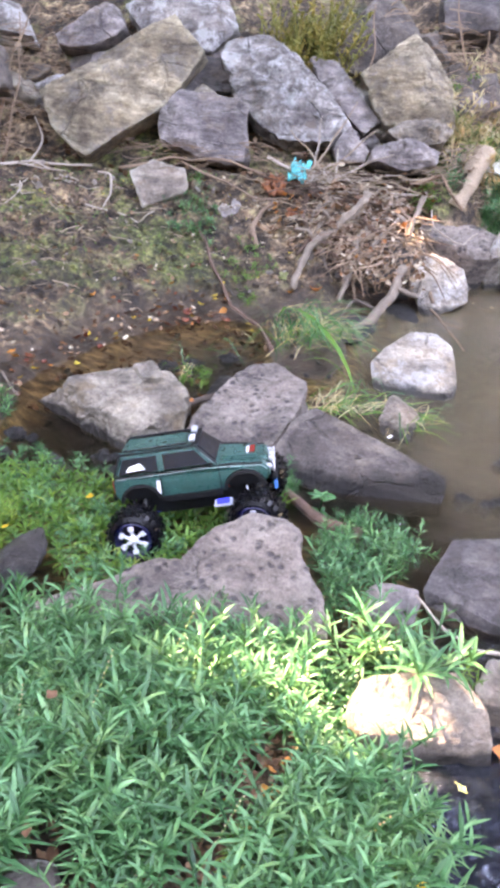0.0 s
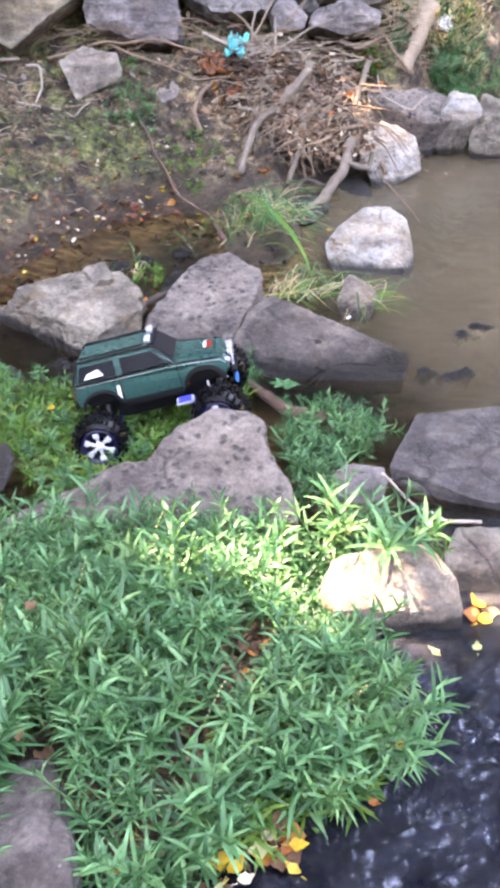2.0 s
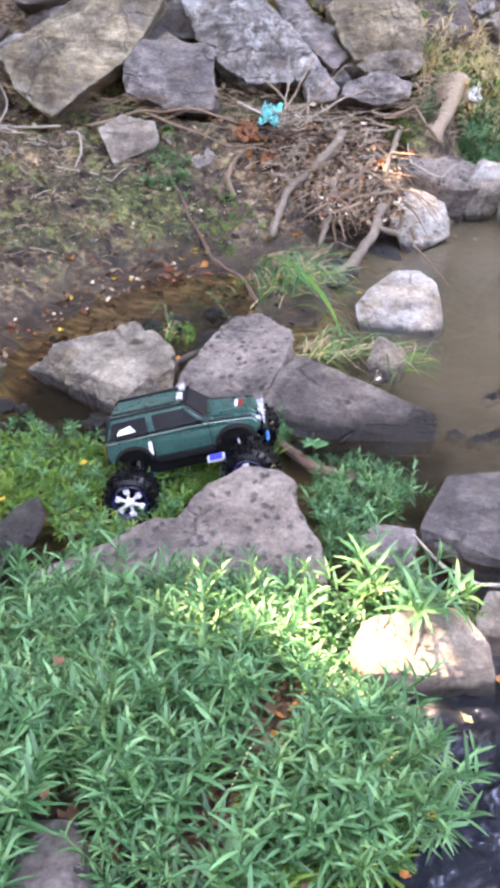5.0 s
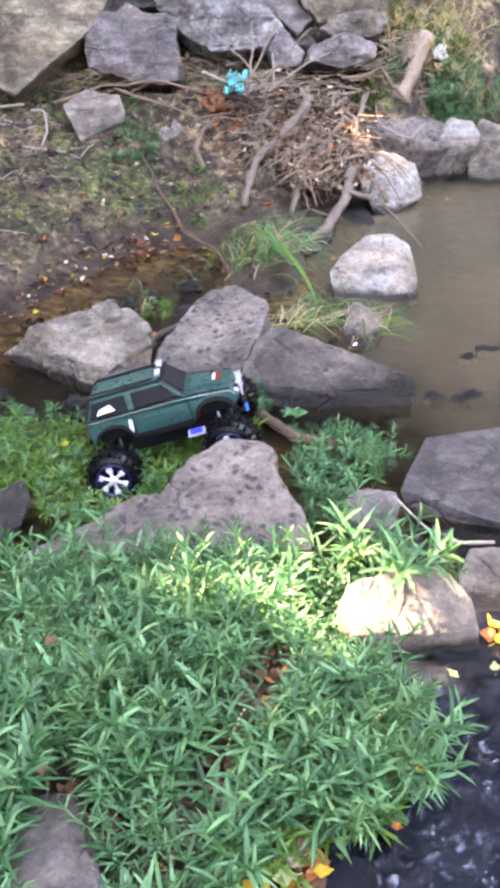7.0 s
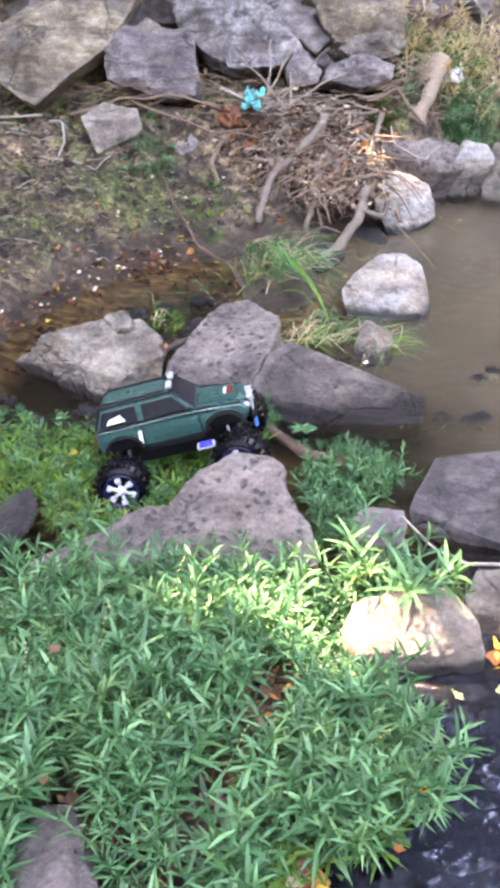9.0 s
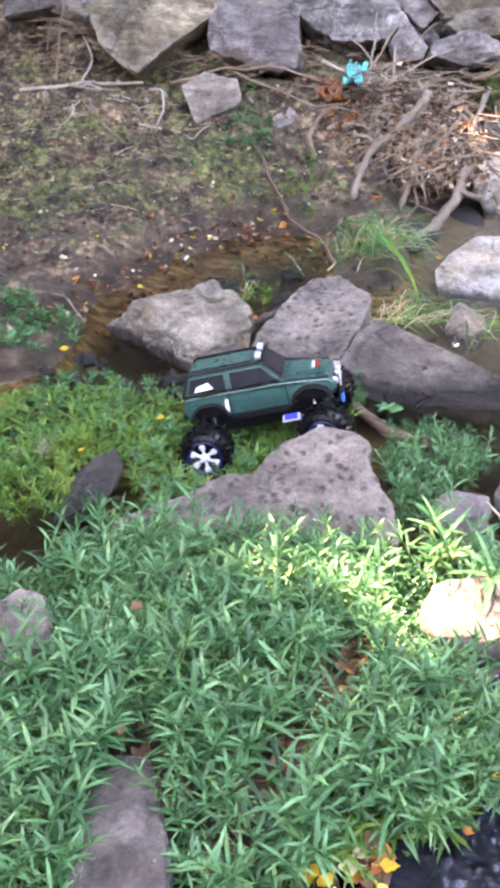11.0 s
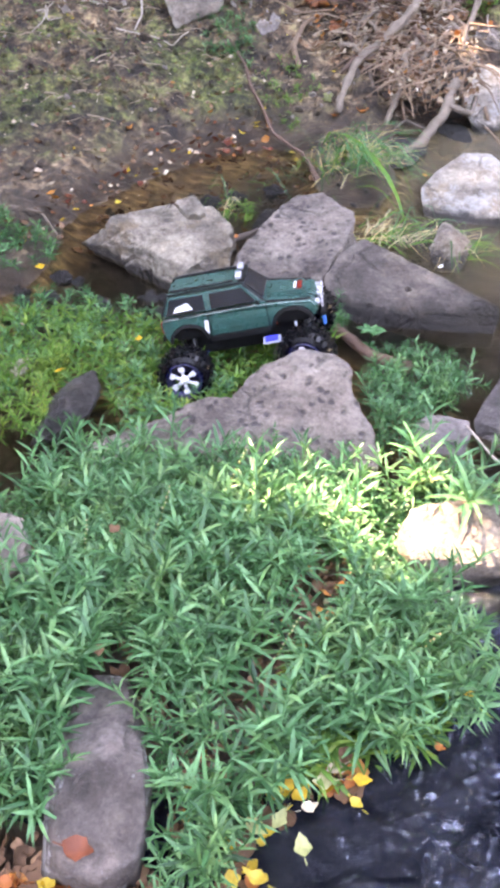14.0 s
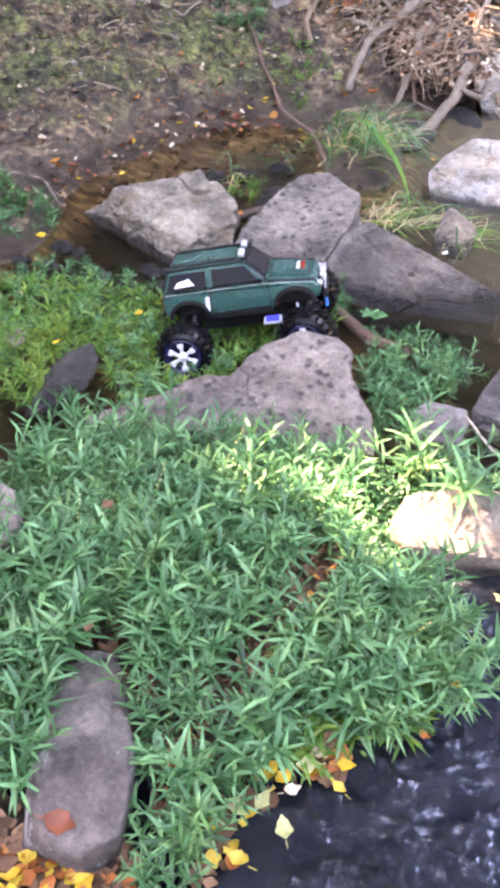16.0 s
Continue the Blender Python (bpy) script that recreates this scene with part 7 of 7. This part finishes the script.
litter("upper_litter", UPPER, 700, LITTER_BROWN, "dead brown leaves lodged between the boulders", 34, (0.5, 1.2), None, 0.01)
litter("upper_litter", UPPER, 120, LITTER_PALE, "pale dead leaves lodged between the boulders", 35, (0.4, 0.9), None, 0.015)
litter("debris_litter", [(0.2, 4.4), (0.2, 4.9), (0.7, 4.9), (0.66, 4.4)], 300, LITTER_BROWN, "dead leaves caught in the debris pile", 27, (0.4, 1.0), None, 0.12)
litter("debris_litter", [(0.3, 4.3), (0.2, 5.0), (0.7, 5.0), (0.66, 4.4)], 60, LITTER_PALE, "tan leaves caught in the debris pile", 28, (0.4, 0.9), None, 0.13)
litter("debris_litter", DEBRIS, 60, LITTER_ORANGE, "orange-brown leaves matted over the debris slope", 49, (0.3, 0.9), None, 0.06)
litter("gap_litter", BARE_STRIP, 190, LITTER_BROWN, "brown leaves in the gap between green plants", 36, (0.3, 0.62), None, 0.02)
litter("gap_litter", BARE_STRIP, 14, LITTER_ORANGE, "orange leaves in the gap between green plants", 37, (0.4, 0.7), None, 0.03)
EDGE = [(-0.20, 0.68), (-0.13, 0.68), (-0.03, 0.84), (0.03, 0.90), (0.12, 0.93), (0.13, 0.97), (0.02, 0.97), (-0.08, 0.91), (-0.14, 0.80)]
litter("edge_litter", EDGE, 34, LITTER_BROWN, "wet brown leaves at the edge of the riffle", 38, (0.5, 1.0), None, 0.012)
litter("edge_litter", EDGE, 9, LITTER_ORANGE, "orange leaves at the edge of the riffle", 39, (0.5, 0.9), None, 0.02)
litter("edge_litter", EDGE, 5, LITTER_YELLOW, "yellow leaves at the edge of the riffle", 44, (0.5, 0.95), None, 0.025)
litter("debris_litter", DEBRIS, 420, LITTER_BROWN, "brown leaves and bark matted over the debris slope", 45, (0.3, 0.9), None, 0.03)
litter("debris_litter", DEBRIS, 120, LITTER_PALE, "pale leaves matted over the debris slope", 46, (0.3, 0.7), None, 0.04)
litter("bar_litter", FRONT, 520, LITTER_BROWN, "dead brown leaves under the green plants", 29, (0.5, 0.95))
litter("corner_litter", [(-0.62, 0.56), (-0.62, 0.80), (-0.42, 0.80), (-0.40, 0.74), (-0.22, 0.74), (-0.17, 0.66), (-0.17, 0.56)], 280, LITTER_BROWN, "brown and orange leaves beside the slab", 30, (0.35, 0.75))
litter("corner_litter", [(-0.55, 0.58), (-0.5, 0.76), (-0.40, 0.73), (-0.22, 0.73), (-0.18, 0.58)], 110, LITTER_ORANGE, "orange leaves beside the slab", 31, (0.45, 0.8), None, 0.012)
litter("corner_litter", [(-0.47, 0.60), (-0.43, 0.73), (-0.30, 0.73), (-0.22, 0.60)], 46, LITTER_YELLOW, "yellow leaves beside the slab", 32, (0.5, 0.85), None, 0.016)
litter("sunk_leaves", [(-1.0, 2.9), (-0.8, 3.5), (-0.4, 4.0), (0.0, 3.8), (-0.2, 3.2), (-0.6, 3.1)], 200, LITTER_BROWN, "sunken brown leaves on the stream bed", 33, (0.5, 1.0), None, 0.004, True)


def clod_leaves(count, material, seed):
    rng = random.Random(seed)
    V, Fs = [], []
    for k in range(count):
        y = rng.uniform(4.22, 4.72) if rng.random() < 0.5 else rng.uniform(4.20, 4.42)
        p = Vector((rng.uniform(0.24, 0.66), y, 0.21 + (y - 4.3) * 0.36 + rng.gauss(0, 0.02)))
        m = Matrix.Translation(p) @ Euler((rng.gauss(0.5, 0.7), rng.gauss(0, 0.6), rng.uniform(0, 6.28))).to_matrix().to_4x4() @ Matrix.Scale(rng.uniform(0.25, 0.75), 4)
        v2, f2 = LEAF_SHAPES[rng.randrange(6)]
        o = len(V)
        V += [m @ Vector(v) for v in v2[:-4]]
        Fs += [tuple(i + o for i in f) for f in f2[:-1]]
    thing("clod_leaves", mesh_of("clod_leaves", V, Fs, True), material, "dead leaves clinging to the root clod", "leaf litter", "", "stuff")


clod_leaves(170, LITTER_BROWN, 71)
clod_leaves(70, LITTER_PALE, 72)
clod_leaves(14, LITTER_ORANGE, 73)


def pebbles(name, poly, count, material, label, seed, size=(0.006, 0.022)):
    rng = random.Random(seed)
    dirs, faces = unit_sphere(2)
    V, Fs, made = [], [], 0
    while made < count:
        x, y = rng.uniform(min(p[0] for p in poly), max(p[0] for p in poly)), rng.uniform(min(p[1] for p in poly), max(p[1] for p in poly))
        if not inside(poly, x, y):
            continue
        made += 1
        r = rng.uniform(*size) * rng.uniform(0.6, 1.2)
        q = Euler((rng.uniform(0, 6), rng.uniform(0, 6), rng.uniform(0, 6))).to_matrix()
        s = Vector((rng.uniform(0.7, 1.4), rng.uniform(0.6, 1.1), rng.uniform(0.4, 0.8))) * r
        c = Vector((x, y, ground_z(x, y) + r * 0.15))
        o = len(V)
        for d in dirs:
            k = 1 + 0.35 * noise.noise(Vector(d) * 1.3 + Vector((made * 2.1, 0, 0)))
            V.append(c + q @ Vector((d[0] * s.x * k, d[1] * s.y * k, d[2] * s.z * k)))
        Fs += [tuple(i + o for i in f) for f in faces]
    thing(name, mesh_of(name, V, Fs), material, label, "pebbles", "", "stuff")


pebbles("bank_clods", BANK, 900, GROUND, "crumbs and clods of silt on the bank", 40, (0.006, 0.026))
pebbles("bank_pebbles", BANK, 60, ROCK_PURPLE, "small grey stones bedded in the silt", 41)
pebbles("bed_pebbles", [(-1.0, 2.5), (-0.9, 3.2), (-0.4, 3.9), (0.0, 3.8), (0.6, 3.2), (0.6, 2.2), (0.0, 2.5), (-0.5, 2.5)], 90, ROCK_SLATE, "brown stones on the stream bed", 42, (0.006, 0.02))
pebbles("bar_pebbles", [(0.05, 0.8), (0.3, 1.0), (0.32, 1.3), (0.2, 1.4), (0.5, 1.75), (0.6, 1.3), (0.5, 0.6), (-0.2, 0.55)], 140, ROCK_SLATE, "dark stones under the riffle", 43, (0.012, 0.04))


# ---- unseen woods added on the far bank, and the unseen tree that shades the stream ----
# trees out of view, added to darken what the water mirrors
def far_woods():
    rng = random.Random(31)
    V, Fs = [], []
    for k in range(16):
        x, y = -14 + 28 * (k + rng.random()) / 16, rng.uniform(10.5, 15)
        V2, F2 = tube_data([(x, y, 1.8), (x + rng.gauss(0, 0.3), y, 5), (x + rng.gauss(0, 0.6), y, 9)], (rng.uniform(0.1, 0.2), 0.04), 8, k, 0.2)
        o = len(V)
        V += V2
        Fs += [tuple(i + o for i in f) for f in F2]
    thing("far_trunks", mesh_of("far_trunks", V, Fs, True), BARK, "unseen tree trunks of the wood added on the far bank", "woods", "", "stuff")
    V, Fs = [], []
    for k in range(1700):
        c = Vector((rng.uniform(-20, 20), rng.uniform(10.0, 16), rng.uniform(2.2, 10.5)))
        for _ in range(26):
            p = c + Vector((rng.gauss(0, 0.55), rng.gauss(0, 0.55), rng.gauss(0, 0.4)))
            t = Vector((rng.gauss(0, 1), rng.gauss(0, 1), rng.gauss(0, 0.6))).normalized()
            b = t.orthogonal().normalized()
            L = rng.uniform(0.22, 0.42)
            o = len(V)
            V += [p - t * L, p + b * L * 0.6, p + t * L, p - b * L * 0.6]
            Fs += [(o, o + 1, o + 2), (o, o + 2, o + 3)]
    thing("far_foliage", mesh_of("far_foliage", V, Fs), LEAF_WOODS, "unseen leafy wood added on the far bank to darken reflections", "woods", "", "stuff")
    V, Fs = [], []
    for k in range(1000):                                # the same unseen wood closes round behind the path, cutting low sky light
        a, d = rng.uniform(math.radians(150), math.radians(390)), rng.uniform(10, 14)
        c = Vector((d * math.cos(a), 2.0 + d * math.sin(a), rng.uniform(1.0, 5.6)))
        for _ in range(18):
            p = c + Vector((rng.gauss(0, 0.6), rng.gauss(0, 0.6), rng.gauss(0, 0.45)))
            t = Vector((rng.gauss(0, 1), rng.gauss(0, 1), rng.gauss(0, 0.6))).normalized()
            b = t.orthogonal().normalized()
            L = rng.uniform(0.30, 0.55)
            o = len(V)
            V += [p - t * L, p + b * L * 0.6, p + t * L, p - b * L * 0.6]
            Fs += [(o, o + 1, o + 2), (o, o + 2, o + 3)]
    thing("near_foliage", mesh_of("near_foliage", V, Fs), LEAF_WOODS, "unseen leafy wood added along the near bank to cut low sky light", "woods", "", "stuff")


far_woods()
# tree out of view, added to block the sun over the stream
def shade_tree():
    tree = base_empty("tree", "unseen tall leafy tree, added on the bank to shade the stream", "tree", "", Matrix.Translation((-4.4, 7.4, ground_z(-4.4, 7.4))))
    g = tree.matrix_basis.translation
    C = Vector((0.0, 2.9, 0.0)) + SUN * 8.2
    top = C - g
    V, Fs = tube_data([(0, 0, -0.2), (0.1, -0.1, 2.0), (0.3, -0.5, 3.8), top * 0.92], (0.24, 0.09), 12, 2, 0.2)
    part("trunk", mesh_of("trunk", V, Fs, True), BARK, tree)
    rng, pick = random.Random(5), random.Random(6)
    u = SUN.orthogonal().normalized()
    w = SUN.cross(u)
    for k in range(9):
        a = 2 * math.pi * k / 9
        e = top + (u * math.cos(a) + w * math.sin(a)) * 3.6
        s = Vector((0.25, -0.4, 3.4)).lerp(top * 0.92, k / 9)
        V, Fs = tube_data([s, s.lerp(e, 0.5) + Vector((0, 0, 0.5)), e], (0.07, 0.015), 7, k, 0.2)
        part("limb", mesh_of("limb", V, Fs, True), BARK, tree)
    # openings cut in the crown to put sun patches on chosen spots
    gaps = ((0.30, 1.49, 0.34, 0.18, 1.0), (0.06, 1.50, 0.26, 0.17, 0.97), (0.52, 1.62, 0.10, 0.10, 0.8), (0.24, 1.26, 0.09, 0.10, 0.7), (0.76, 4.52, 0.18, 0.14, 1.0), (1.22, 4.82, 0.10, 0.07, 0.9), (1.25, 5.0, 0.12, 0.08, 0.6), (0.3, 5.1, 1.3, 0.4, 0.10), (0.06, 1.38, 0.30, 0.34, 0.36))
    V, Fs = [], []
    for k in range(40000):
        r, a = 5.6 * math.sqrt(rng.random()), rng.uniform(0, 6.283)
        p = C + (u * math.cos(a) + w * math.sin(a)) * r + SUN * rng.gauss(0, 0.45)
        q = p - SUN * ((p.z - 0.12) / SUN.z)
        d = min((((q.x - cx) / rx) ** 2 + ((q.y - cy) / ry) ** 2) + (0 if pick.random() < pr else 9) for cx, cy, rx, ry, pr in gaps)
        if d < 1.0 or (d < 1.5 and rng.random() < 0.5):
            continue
        n = (SUN * 0.8 + Vector((rng.gauss(0, 0.5), rng.gauss(0, 0.5), rng.gauss(0, 0.5)))).normalized()
        t = n.orthogonal().normalized()
        t = Matrix.Rotation(rng.uniform(0, 6.28), 3, n) @ t
        b = n.cross(t)
        L = rng.uniform(0.13, 0.20)
        o = len(V)
        V += [p - g - t * L, p - g + b * L * 0.55 - n * 0.01, p - g + t * L, p - g - b * L * 0.55 - n * 0.01]
        Fs += [(o, o + 1, o + 2), (o, o + 2, o + 3)]
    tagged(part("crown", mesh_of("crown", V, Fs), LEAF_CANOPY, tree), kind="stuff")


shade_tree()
